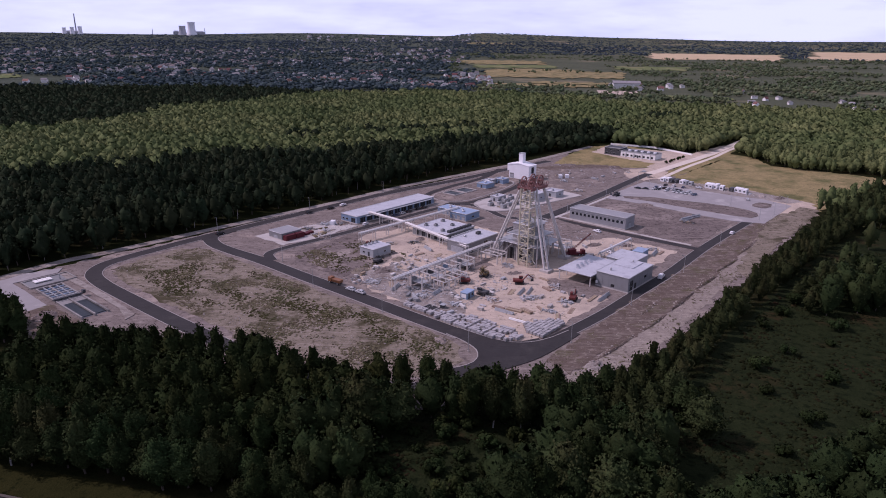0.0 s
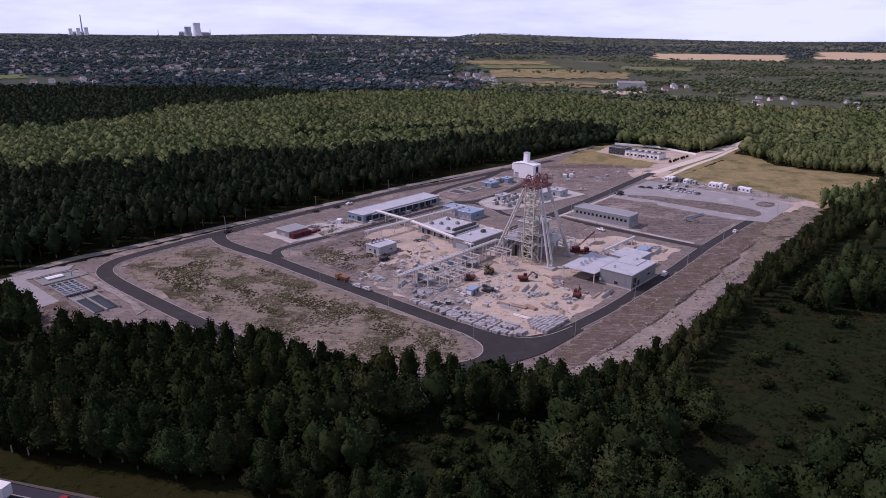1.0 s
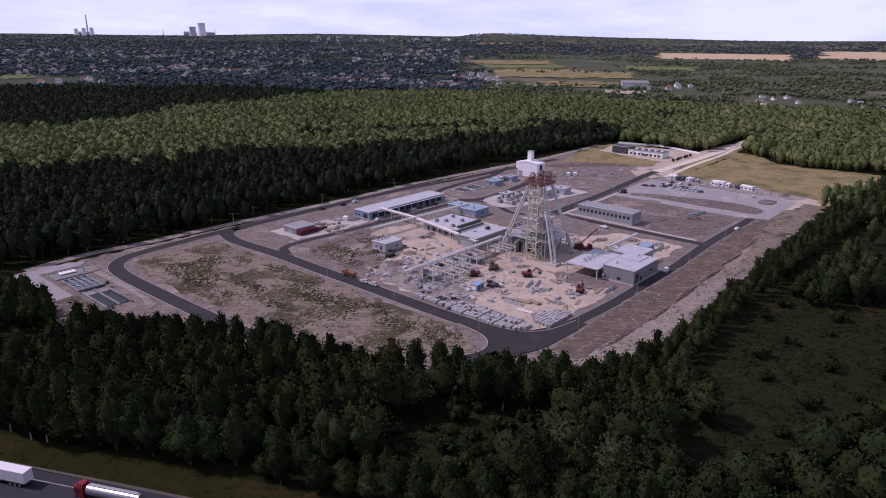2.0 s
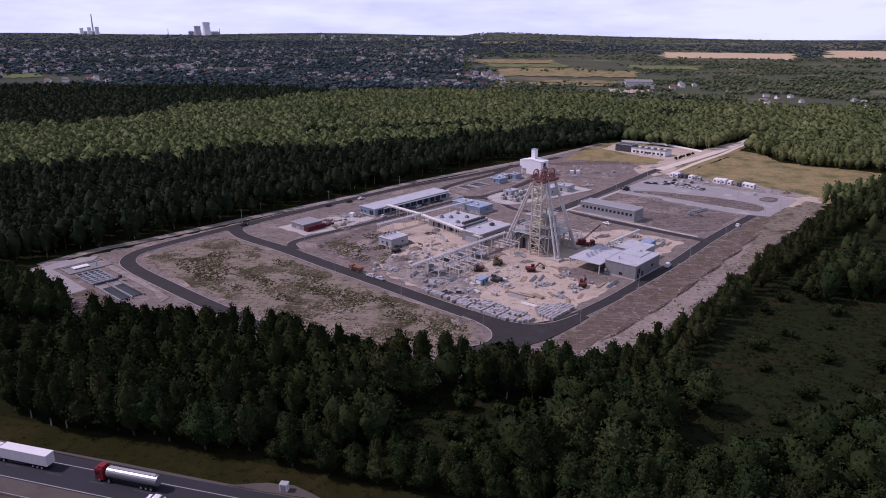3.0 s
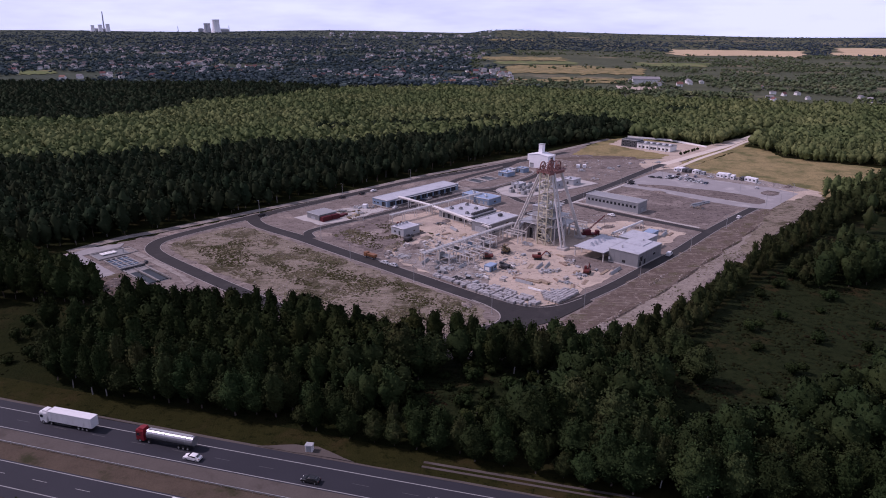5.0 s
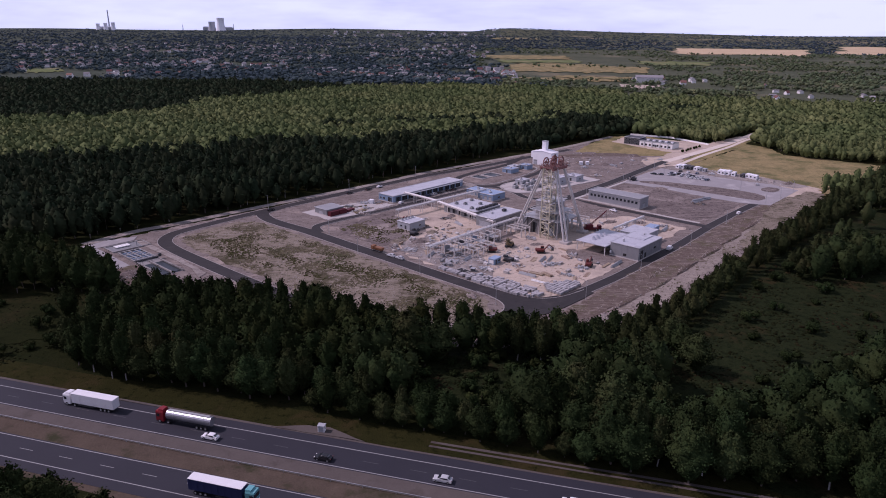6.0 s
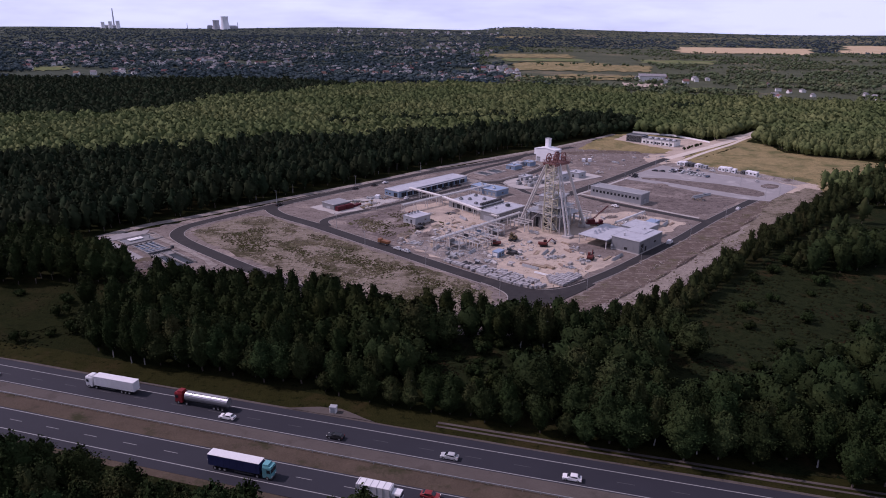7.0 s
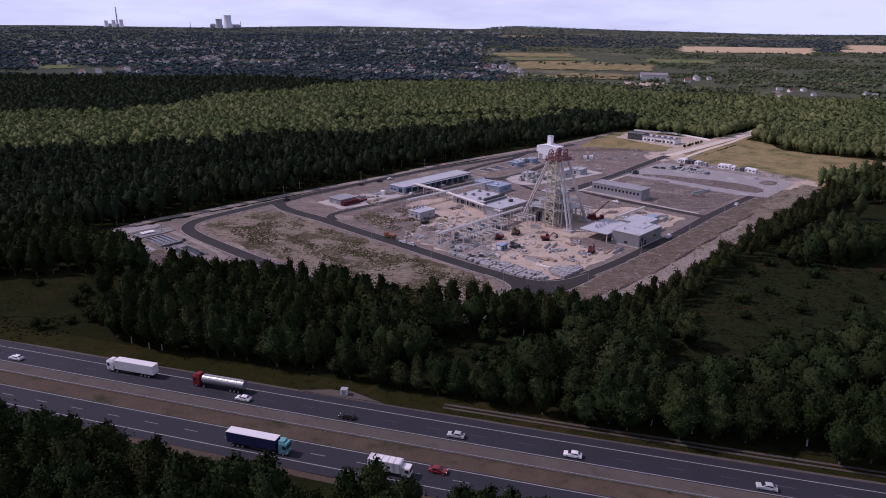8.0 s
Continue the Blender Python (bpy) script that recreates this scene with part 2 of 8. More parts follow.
M = {
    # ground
    # Near land, meadow and verge greens hold cloud shade in their colour.
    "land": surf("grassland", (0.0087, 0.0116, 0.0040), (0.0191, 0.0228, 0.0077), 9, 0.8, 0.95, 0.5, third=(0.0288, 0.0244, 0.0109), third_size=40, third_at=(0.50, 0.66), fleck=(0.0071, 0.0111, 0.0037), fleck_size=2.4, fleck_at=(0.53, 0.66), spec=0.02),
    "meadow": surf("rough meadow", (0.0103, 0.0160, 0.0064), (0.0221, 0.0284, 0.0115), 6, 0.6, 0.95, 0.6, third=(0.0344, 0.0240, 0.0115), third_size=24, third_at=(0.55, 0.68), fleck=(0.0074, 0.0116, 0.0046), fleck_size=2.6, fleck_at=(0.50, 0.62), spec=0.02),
    "verge_grass": surf("mown roadside grass, shade painted in", (0.0153, 0.0169, 0.0055), (0.0306, 0.0298, 0.0096), 6, 0.5, 0.95, 0.5, third=(0.0398, 0.0307, 0.0131), third_size=18, third_at=(0.52, 0.66), fleck=(0.0092, 0.0113, 0.0035), fleck_size=2.2, fleck_at=(0.54, 0.66), spec=0.02),
    "brown_soil": surf("heaped brown soil", (0.0777, 0.0590, 0.0488), (0.1708, 0.1321, 0.1098), 5, 0.5, 0.95, 0.7, third=(0.0942, 0.0850, 0.0477), third_size=9, third_at=(0.52, 0.66), fleck=(0.2591, 0.2182, 0.1849), fleck_size=2.4, fleck_at=(0.56, 0.70), spec=0.08, streak=(0.2826, 0.2417, 0.2123), streak_size=2.2, streak_turn=-47),
    "tan_gravel": surf("tan rutted gravel", (0.185, 0.158, 0.134), (0.330, 0.285, 0.245), 7, 0.5, 0.95, 0.4, third=(0.115, 0.098, 0.070), third_size=13, third_at=(0.52, 0.66), fleck=(0.130, 0.108, 0.086), fleck_size=2.2, fleck_at=(0.53, 0.66), spec=0.08, streak=(0.40, 0.35, 0.305), streak_size=1.6, streak_turn=-47),
    "track": surf("pale trodden track", (0.5250, 0.4567, 0.3885), (0.6930, 0.6142, 0.5250), 6, 0.4, 0.95, 0.2, third=(0.4200, 0.3570, 0.2940), third_size=12, third_at=(0.55, 0.70)),
    "farmland": surf("mixed far farmland", (0.050, 0.062, 0.040), (0.100, 0.108, 0.066), 70, 9, 0.95, 0.0, third=(0.19, 0.165, 0.105), third_size=260, third_at=(0.56, 0.66), spec=0.05),
    # Darker copy of the farmland: the village's cloud shade put into its colour.
    "garden": surf("village gardens and rough grass, shade painted in", (0.0360, 0.0496, 0.0357), (0.0750, 0.0896, 0.0629), 60, 9, 0.95, 0.0, third=(0.1575, 0.1600, 0.1190), third_size=150, third_at=(0.60, 0.68), spec=0.05),
    "hay": surf("dry hay meadow", (0.1813, 0.1510, 0.0725), (0.3504, 0.2719, 0.1329), 9, 0.7, 0.95, 0.4, third=(0.1148, 0.1148, 0.0483), third_size=22, third_at=(0.47, 0.64), fleck=(0.0991, 0.0967, 0.0435), fleck_size=3.0, fleck_at=(0.54, 0.70), spec=0.08),
    "pasture": surf("pale green pasture", (0.090, 0.118, 0.045), (0.165, 0.185, 0.080), 30, 4, 0.95, 0.0, third=(0.21, 0.19, 0.10), third_size=60, third_at=(0.52, 0.66), spec=0.05),
    "wheat": surf("ripe grain field", (0.42, 0.31, 0.18), (0.55, 0.42, 0.26), 60, 3, 0.95, 0.2),
    "dirt": surf("gravelly brown dirt", (0.1174, 0.0974, 0.0889), (0.2537, 0.2147, 0.1932), 7, 0.5, 0.95, 0.5, third=(0.3382, 0.2815, 0.2415), third_size=17, third_at=(0.54, 0.70), fleck=(0.0841, 0.0668, 0.0589), fleck_size=2.2, fleck_at=(0.53, 0.66), spec=0.08, streak=(0.34, 0.29, 0.255), streak_size=1.8, streak_turn=-44),
    "soil": surf("dark graded soil", (0.092, 0.075, 0.069), (0.215, 0.180, 0.166), 11, 0.6, 0.95, 0.5, third=(0.345, 0.295, 0.262), third_size=30, third_at=(0.53, 0.66), fleck=(0.066, 0.053, 0.048), fleck_size=2.6, fleck_at=(0.52, 0.64), spec=0.08, streak=(0.30, 0.255, 0.225), streak_size=2.6, streak_turn=-46),
    "sand": surf("pale yard sand", (0.3803, 0.3142, 0.2514), (0.5843, 0.4795, 0.3880), 10, 0.6, 0.95, 0.4, third=(0.3032, 0.2557, 0.2205), third_size=24, third_at=(0.52, 0.70), fleck=(0.2591, 0.2150, 0.1852), fleck_size=2.8, fleck_at=(0.58, 0.72), spec=0.08, streak=(0.30, 0.25, 0.215), streak_size=1.3, streak_turn=-20),
    "straw": surf("dry weedy ground", (0.1380, 0.1168, 0.0883), (0.2760, 0.2346, 0.1840), 6, 0.5, 0.95, 0.6, third=(0.0644, 0.0570, 0.0313), third_size=17, third_at=(0.51, 0.61), fleck=(0.0754, 0.0635, 0.0405), fleck_size=2.6, fleck_at=(0.52, 0.64), spec=0.08, streak=(0.3128, 0.2668, 0.2208), streak_size=2.8, streak_turn=30),
    "gravel": surf("pale grey gravel", (0.2098, 0.1840, 0.1671), (0.3466, 0.3128, 0.2845), 6, 0.3, 0.95, 0.4, third=(0.1642, 0.1380, 0.1219), third_size=11, third_at=(0.46, 0.66), fleck=(0.1344, 0.1104, 0.0946), fleck_size=1.8, fleck_at=(0.55, 0.68), spec=0.08, streak=(0.42, 0.38, 0.345), streak_size=1.4, streak_turn=-47),
    "asphalt": surf("dark asphalt", (0.0237, 0.0218, 0.0222), (0.0369, 0.0337, 0.0337), 8, 0.15, 0.85, 0.15, third=(0.0497, 0.0446, 0.0427), third_size=10, third_at=(0.55, 0.72), fleck=(0.0201, 0.0184, 0.0189), fleck_size=3.5, fleck_at=(0.55, 0.72), streak=(0.0432, 0.0387, 0.0378), streak_size=1.0, streak_turn=-46),
    # Motorway asphalt, darkened to imitate cloud shade over the carriageways.
    "tarmac": surf("motorway asphalt", (0.0214, 0.0220, 0.0297), (0.0308, 0.0310, 0.0414), 14, 0.12, 0.8, 0.1),
    "concrete": surf("pale concrete", (0.3600, 0.3350, 0.3150), (0.5000, 0.4700, 0.4450), 5, 0.2, 0.85, 0.12, third=(0.3000, 0.2750, 0.2550), third_size=9, third_at=(0.56, 0.70)),
    "kerb": surf("kerb concrete", (0.2772, 0.2574, 0.2442), (0.3696, 0.3465, 0.3300), 2, 0.15, 0.85, 0.1),
    "sett": surf("grey paving", (0.25, 0.235, 0.235), (0.33, 0.315, 0.315), 7, 0.25, 0.85, 0.12, third=(0.39, 0.37, 0.36), third_size=14, third_at=(0.55, 0.68)),
    # Median ground and worn line paint carry the same painted cloud shade.
    "median_paving": surf("median paving, shade painted in", (0.0750, 0.0627, 0.0563), (0.1107, 0.0937, 0.0833), 6, 0.3, 0.9, 0.15, third=(0.0607, 0.0495, 0.0428), third_size=9, third_at=(0.54, 0.68)),
    "median_earth": surf("dry brown median earth", (0.062, 0.048, 0.036), (0.115, 0.088, 0.066), 6, 0.4, 0.95, 0.4, third=(0.042, 0.042, 0.022), third_size=8, third_at=(0.54, 0.66), spec=0.08),
    "paint": surf("worn road marking paint", (0.2340, 0.2340, 0.2340), (0.3510, 0.3510, 0.3510), 1.5, 0.15, 0.7, 0.05),
    "paint_worn": surf("nearly worn-off lane paint", (0.052, 0.052, 0.058), (0.105, 0.105, 0.110), 1.2, 0.15, 0.75, 0.05),
    # buildings
    "cladding": surf("light grey metal cladding", (0.34, 0.355, 0.375), (0.40, 0.415, 0.435), 3, 0.2, 0.5, 0.05),
    "dark_cladding": surf("mid grey metal cladding", (0.19, 0.195, 0.20), (0.245, 0.25, 0.255), 3, 0.2, 0.5, 0.05),
    "roofing": surf("pale grey roof membrane", (0.3872, 0.4004, 0.4400), (0.5016, 0.5148, 0.5500), 4, 0.4, 0.6, 0.06, third=(0.3432, 0.3520, 0.3872), third_size=6, third_at=(0.55, 0.68), fleck=(0.2904, 0.2992, 0.3344), fleck_size=2.2, fleck_at=(0.58, 0.72)),
    "sheet": surf("grey roof sheet", (0.24, 0.245, 0.255), (0.31, 0.315, 0.325), 4, 0.3, 0.6, 0.06),
    "blue_cladding": surf("blue-grey metal cladding", (0.16, 0.235, 0.33), (0.22, 0.30, 0.40), 3, 0.2, 0.5, 0.05),
    "blue_roof": surf("blue metal roof", (0.20, 0.29, 0.42), (0.30, 0.39, 0.53), 3, 0.3, 0.45, 0.05),
    "white_cladding": surf("white metal cladding", (0.76, 0.76, 0.78), (0.84, 0.84, 0.86), 4, 0.3, 0.5, 0.04),
    "white_paint": surf("white wall paint", (0.72, 0.715, 0.70), (0.82, 0.815, 0.80), 3, 0.3, 0.7, 0.05),
    "charcoal": surf("charcoal cladding", (0.045, 0.047, 0.052), (0.07, 0.072, 0.078), 2, 0.2, 0.6, 0.05),
    "shaft": surf("weathered shaft concrete", (0.21, 0.20, 0.195), (0.33, 0.315, 0.305), 3, 0.3, 0.85, 0.15, third=(0.165, 0.155, 0.15), third_size=5, third_at=(0.53, 0.66)),
    "steel_pale": surf("pale painted steel", (0.48, 0.455, 0.43), (0.60, 0.575, 0.55), 2, 0.2, 0.55, 0.05),
    "steel_yellow": surf("yellowed cream painted steel", (0.4200, 0.3876, 0.2773), (0.5400, 0.4998, 0.3776), 2, 0.2, 0.55, 0.05),
    "steel_red": surf("red oxide painted steel", (0.165, 0.072, 0.066), (0.265, 0.125, 0.112), 1.5, 0.2, 0.65, 0.08),
    "steel_grey": surf("galvanised steel", (0.35, 0.36, 0.37), (0.48, 0.49, 0.50), 1.5, 0.2, 0.45, 0.05, metal=0.4),
    "pipe": surf("pale pipe lagging", (0.60, 0.585, 0.565), (0.74, 0.72, 0.70), 2, 0.2, 0.5, 0.03),
    # Black that paints the shade inside doorways and the sump pit.
    "dark": surf("painted shade of openings", (0.016, 0.016, 0.018), (0.03, 0.03, 0.032), 1, 0.2, 0.8, 0.0),
    "pane": glass_dark("window glass", (0.02, 0.025, 0.03)),
    "water": surf("murky tank water", (0.010, 0.014, 0.016), (0.022, 0.028, 0.031), 3, 0.5, 0.3, 0.05),
    "maroon": surf("dark red painted metal", (0.075, 0.0085, 0.014), (0.115, 0.015, 0.022), 1.5, 0.2, 0.5, 0.03),
    "red": surf("faded red machine paint", (0.088, 0.019, 0.017), (0.145, 0.034, 0.028), 1, 0.15, 0.6, 0.05, vary=0.2),
    "orange": surf("orange machine paint", (0.1866, 0.0749, 0.0324), (0.2488, 0.1152, 0.0551), 1, 0.15, 0.55, 0.05),
    "yellow": surf("dusty yellow machine paint", (0.1040, 0.0760, 0.0360), (0.1600, 0.1200, 0.0600), 1, 0.15, 0.6, 0.05),
    "rubber": surf("black rubber", (0.014, 0.014, 0.015), (0.028, 0.028, 0.028), 0.5, 0.05, 0.9, 0.1),
    "lining": surf("blue-grey tank lining", (0.0638, 0.0788, 0.1013), (0.1275, 0.1500, 0.1837), 4, 0.3, 0.8, 0.08),
    "block": surf("grey concrete paving blocks", (0.2464, 0.2415, 0.2464), (0.4337, 0.4238, 0.4287), 1.2, 0.2, 0.85, 0.15, vary=0.16),
    "timber": surf("weathered timber", (0.24, 0.185, 0.13), (0.40, 0.315, 0.23), 1, 0.15, 0.85, 0.1, vary=0.25),
    "clutter": surf("mixed pale clutter", (0.20, 0.195, 0.20), (0.46, 0.45, 0.45), 1.5, 0.2, 0.7, 0.1, island=0.55),
    "rubble": surf("broken concrete rubble", (0.19, 0.165, 0.15), (0.38, 0.335, 0.305), 1.5, 0.2, 0.95, 0.2, island=0.4),
    # vehicles
    "car_white": surf("white car paint", (0.74, 0.74, 0.75), (0.80, 0.80, 0.81), 2, 0.5, 0.3, 0.0, spec=0.6),
    "car_silver": surf("silver car paint", (0.42, 0.43, 0.44), (0.50, 0.51, 0.52), 2, 0.5, 0.3, 0.0, spec=0.6),
    "car_black": surf("black car paint", (0.010, 0.011, 0.013), (0.018, 0.019, 0.022), 2, 0.5, 0.25, 0.0, spec=0.6),
    "car_blue": surf("dark blue car paint", (0.020, 0.035, 0.075), (0.03, 0.05, 0.10), 2, 0.5, 0.3, 0.0, spec=0.6),
    "car_red": surf("red car paint", (0.22, 0.018, 0.02), (0.28, 0.03, 0.03), 2, 0.5, 0.3, 0.0, spec=0.6),
    "tarp_white": surf("white trailer tarpaulin", (0.68, 0.68, 0.69), (0.78, 0.78, 0.79), 2.5, 0.3, 0.6, 0.1),
    "tarp_blue": surf("dark blue trailer tarpaulin", (0.016, 0.024, 0.085), (0.028, 0.038, 0.12), 2.5, 0.3, 0.6, 0.1),
    "teal": surf("turquoise cab paint", (0.10, 0.33, 0.36), (0.14, 0.40, 0.43), 2, 0.4, 0.35, 0.0, spec=0.5),
    "cab_red": surf("deep red cab paint", (0.20, 0.012, 0.018), (0.26, 0.02, 0.026), 2, 0.4, 0.35, 0.0, spec=0.5),
    "chrome": surf("dull tank steel", (0.34, 0.35, 0.38), (0.46, 0.47, 0.50), 2, 0.3, 0.42, 0.0, metal=0.8),
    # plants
    # Foreground foliage, darkened well below leaf green to imitate cloud shade.
    "leaf_shade_deep": surf("broadleaf foliage in deep painted shade", (0.0099, 0.0172, 0.0061), (0.0231, 0.0368, 0.0124), 4, 0.5, 0.75, 0.7, island=0.12, vary=0.36, third=(0.0315, 0.0391, 0.0124), third_size=26, third_at=(0.52, 0.68), spec=0.02),
    "leaf_shade_mid": surf("green broadleaf foliage", (0.0111, 0.0200, 0.0076), (0.0258, 0.0430, 0.0151), 4, 0.5, 0.75, 0.7, island=0.12, vary=0.36, third=(0.0328, 0.0461, 0.0162), third_size=20, third_at=(0.52, 0.68), spec=0.02),
    "leaf_shade_birch": surf("olive birch foliage", (0.0167, 0.0249, 0.0097), (0.0377, 0.0500, 0.0182), 4, 0.5, 0.75, 0.7, island=0.12, vary=0.36, third=(0.0467, 0.0487, 0.0195), third_size=18, third_at=(0.52, 0.68), spec=0.02),
    # Lit and shaded copies of one forest canopy; cloud shade sits in the colour.
    "lit_canopy": surf("mixed forest canopy", (0.0538, 0.0774, 0.0304), (0.1185, 0.1496, 0.0555), 30, 2.0, 0.8, 0.0, island=0.16, third=(0.1556, 0.1712, 0.0688), third_size=110, third_at=(0.44, 0.62), fleck=(0.0649, 0.0882, 0.0344), fleck_size=1.5, fleck_at=(0.46, 0.62), spec=0.02),
    "shaded_canopy": surf("forest canopy in painted cloud shade", (0.0083, 0.0149, 0.0081), (0.0209, 0.0312, 0.0153), 12, 1.2, 0.8, 0.0, island=0.26, fleck=(0.0329, 0.0450, 0.0231), fleck_size=11, fleck_at=(0.54, 0.66), third=(0.0271, 0.0358, 0.0176), third_size=40, third_at=(0.5, 0.66), spec=0.02),
    # The blue in these far woods is distance haze painted into the colour.
    "hazy_canopy": surf("distant woodland canopy, blue haze painted in", (0.0284, 0.0420, 0.0555), (0.0580, 0.0798, 0.0945), 90, 6.0, 0.85, 0.0, island=0.25, third=(0.0837, 0.1092, 0.1080), third_size=300, third_at=(0.5, 0.62), spec=0.02),
    "hedge_canopy": surf("green hedgerow canopy", (0.048, 0.068, 0.036), (0.100, 0.128, 0.066), 60, 5.0, 0.85, 0.0, island=0.30, third=(0.130, 0.148, 0.078), third_size=160, third_at=(0.5, 0.64), spec=0.02),
    # Darker, bluer copy of the hedge canopy: cloud shade and haze painted in.
    "village_shade_canopy": surf("village canopy with painted shade and haze", (0.0266, 0.0413, 0.0487), (0.0588, 0.0859, 0.0914), 60, 5.0, 0.85, 0.0, island=0.30, third=(0.0812, 0.1081, 0.0934), third_size=140, third_at=(0.52, 0.66), spec=0.02),
    "tuft": surf("weeds and scrub", (0.075, 0.070, 0.042), (0.165, 0.143, 0.090), 4, 0.4, 0.9, 0.0, island=0.28, third=(0.060, 0.066, 0.030), third_size=22, third_at=(0.50, 0.62), spec=0.02),
    "tuft_green": surf("dark olive scrub", (0.030, 0.033, 0.013), (0.078, 0.074, 0.032), 4, 0.4, 0.9, 0.0, island=0.30, spec=0.02),
    # Tussocks darkened like the meadow, with the cloud shade in the colour.
    "grass_tuft": surf("coarse tussocks in painted shade", (0.0065, 0.0092, 0.0037), (0.0169, 0.0191, 0.0072), 6, 0.4, 0.9, 0.0, island=0.45, third=(0.0258, 0.0169, 0.0089), third_size=20, third_at=(0.54, 0.66), spec=0.02),
    "bark": surf("grey-brown bark", (0.07, 0.055, 0.045), (0.14, 0.115, 0.095), 0.8, 0.1, 0.95, 0.3),
    "birch_bark": surf("pale birch bark", (0.2400, 0.2310, 0.2160), (0.3600, 0.3510, 0.3360), 0.8, 0.12, 0.85, 0.2),
    # far
    "tile_red": surf("red roof tiles", (0.1440, 0.0680, 0.0540), (0.2160, 0.1120, 0.0945), 6, 0.6, 0.85, 0.1, vary=0.35),
    "tile_grey": surf("grey roof sheeting", (0.15, 0.145, 0.15), (0.26, 0.25, 0.255), 6, 0.6, 0.8, 0.1, vary=0.25),
    "plaster": surf("pale house plaster", (0.56, 0.545, 0.53), (0.82, 0.80, 0.77), 9, 0.6, 0.85, 0.05, vary=0.3),
    "plaster_far": surf("pale far plaster", (0.45, 0.445, 0.45), (0.74, 0.73, 0.72), 60, 6, 0.85, 0.0, island=0.4),
    "tile_far": surf("far roof tiles", (0.13, 0.115, 0.115), (0.25, 0.20, 0.19), 40, 6, 0.85, 0.0, island=0.5),
    "tower_pale": surf("pale cooling tower concrete", (0.7440, 0.7440, 0.7800), (0.8640, 0.8640, 0.9000), 40, 6, 0.9, 0.05),
    "tower_grey": surf("grey cooling tower concrete", (0.32, 0.335, 0.37), (0.40, 0.415, 0.45), 40, 6, 0.9, 0.05),
}

# ---------------------------------------------------------------- building helpers
from mathutils import geometry

SITE = pose(35, 208, 0, 0, 0, 49.6)           # u along the east road, v across it


def SP(u, v, z=0.0, turn=0.0):
    return SITE @ pose(u, v, z, 0, 0, turn)


def W(u, v):
    p = SITE @ Vector((u, v, 0))
    return p.x, p.y


def thing(name, m, label, category, group="", kind=""):
    ob = new(name)
    ob.empty_display_size = 0.5
    ob.matrix_basis = m
    return tagged(ob, label, category, group, kind)


def link(name, mesh, material, parent=None, label="", m=None):
    ob = new(name, mesh)
    if material and not mesh.materials:
        mesh.materials.append(material)
    if parent:
        ob.parent = parent
    if m is not None:
        ob.matrix_basis = m
    return tagged(ob, label)


def part(name, bm, material, parent, label="", m=None, smooth=False):
    mesh = bpy.data.meshes.new(name)
    if smooth:
        for f in bm.faces:
            f.smooth = True
    bm.to_mesh(mesh)
    bm.free()
    return link(name, mesh, material, parent, label, m)


def box(bm, x0, x1, y0, y1, z0, z1, bevel=0.0):
    made = bmesh.ops.create_cube(bm, size=1.0, matrix=Matrix.Translation(((x0 + x1) / 2, (y0 + y1) / 2, (z0 + z1) / 2)) @ Matrix.Diagonal((x1 - x0, y1 - y0, z1 - z0, 1)))
    if bevel:
        edges = list({e for v in made["verts"] for e in v.link_edges})
        bmesh.ops.bevel(bm, geom=edges, offset=bevel, segments=1, affect="EDGES")
    return bm


def rod(bm, p, q, r, seg=6, r2=None):
    p, q = Vector(p), Vector(q)
    d = q - p
    m = Matrix.Translation((p + q) / 2) @ d.to_track_quat("Z", "Y").to_matrix().to_4x4()
    bmesh.ops.create_cone(bm, cap_ends=True, segments=seg, radius1=r, radius2=r if r2 is None else r2, depth=d.length, matrix=m)
    return bm


def prism(bm, outline, x0, x1):
    """An outline in (y, z) drawn out along x."""
    a = [bm.verts.new((x0, y, z)) for y, z in outline]
    b = [bm.verts.new((x1, y, z)) for y, z in outline]
    n = len(outline)
    bm.faces.new(a[::-1])
    bm.faces.new(b)
    for i in range(n):
        bm.faces.new((a[i], a[(i + 1) % n], b[(i + 1) % n], b[i]))
    bmesh.ops.recalc_face_normals(bm, faces=bm.faces[:])
    return bm


def mk(fn, *a, **k):
    bm = bmesh.new()
    fn(bm, *a, **k)
    return bm


def np_mesh(name, verts, tris=None, quads=None, rounded=False):
    """A mesh from arrays of corners and of three- and four-sided faces."""
    mesh = bpy.data.meshes.new(name)
    tris = np.zeros((0, 3), np.int32) if tris is None else tris
    quads = np.zeros((0, 4), np.int32) if quads is None else quads
    loops = np.concatenate([tris.ravel(), quads.ravel()]).astype(np.int32)
    starts = np.concatenate([np.arange(len(tris)) * 3, len(tris) * 3 + np.arange(len(quads)) * 4]).astype(np.int32)
    mesh.vertices.add(len(verts))
    mesh.vertices.foreach_set("co", np.ascontiguousarray(verts, np.float32).ravel())
    mesh.loops.add(len(loops))
    mesh.loops.foreach_set("vertex_index", loops)
    mesh.polygons.add(len(starts))
    mesh.polygons.foreach_set("loop_start", starts)
    if rounded:
        mesh.polygons.foreach_set("use_smooth", np.arange(len(starts)) < len(tris))
    mesh.update(calc_edges=True)
    return mesh


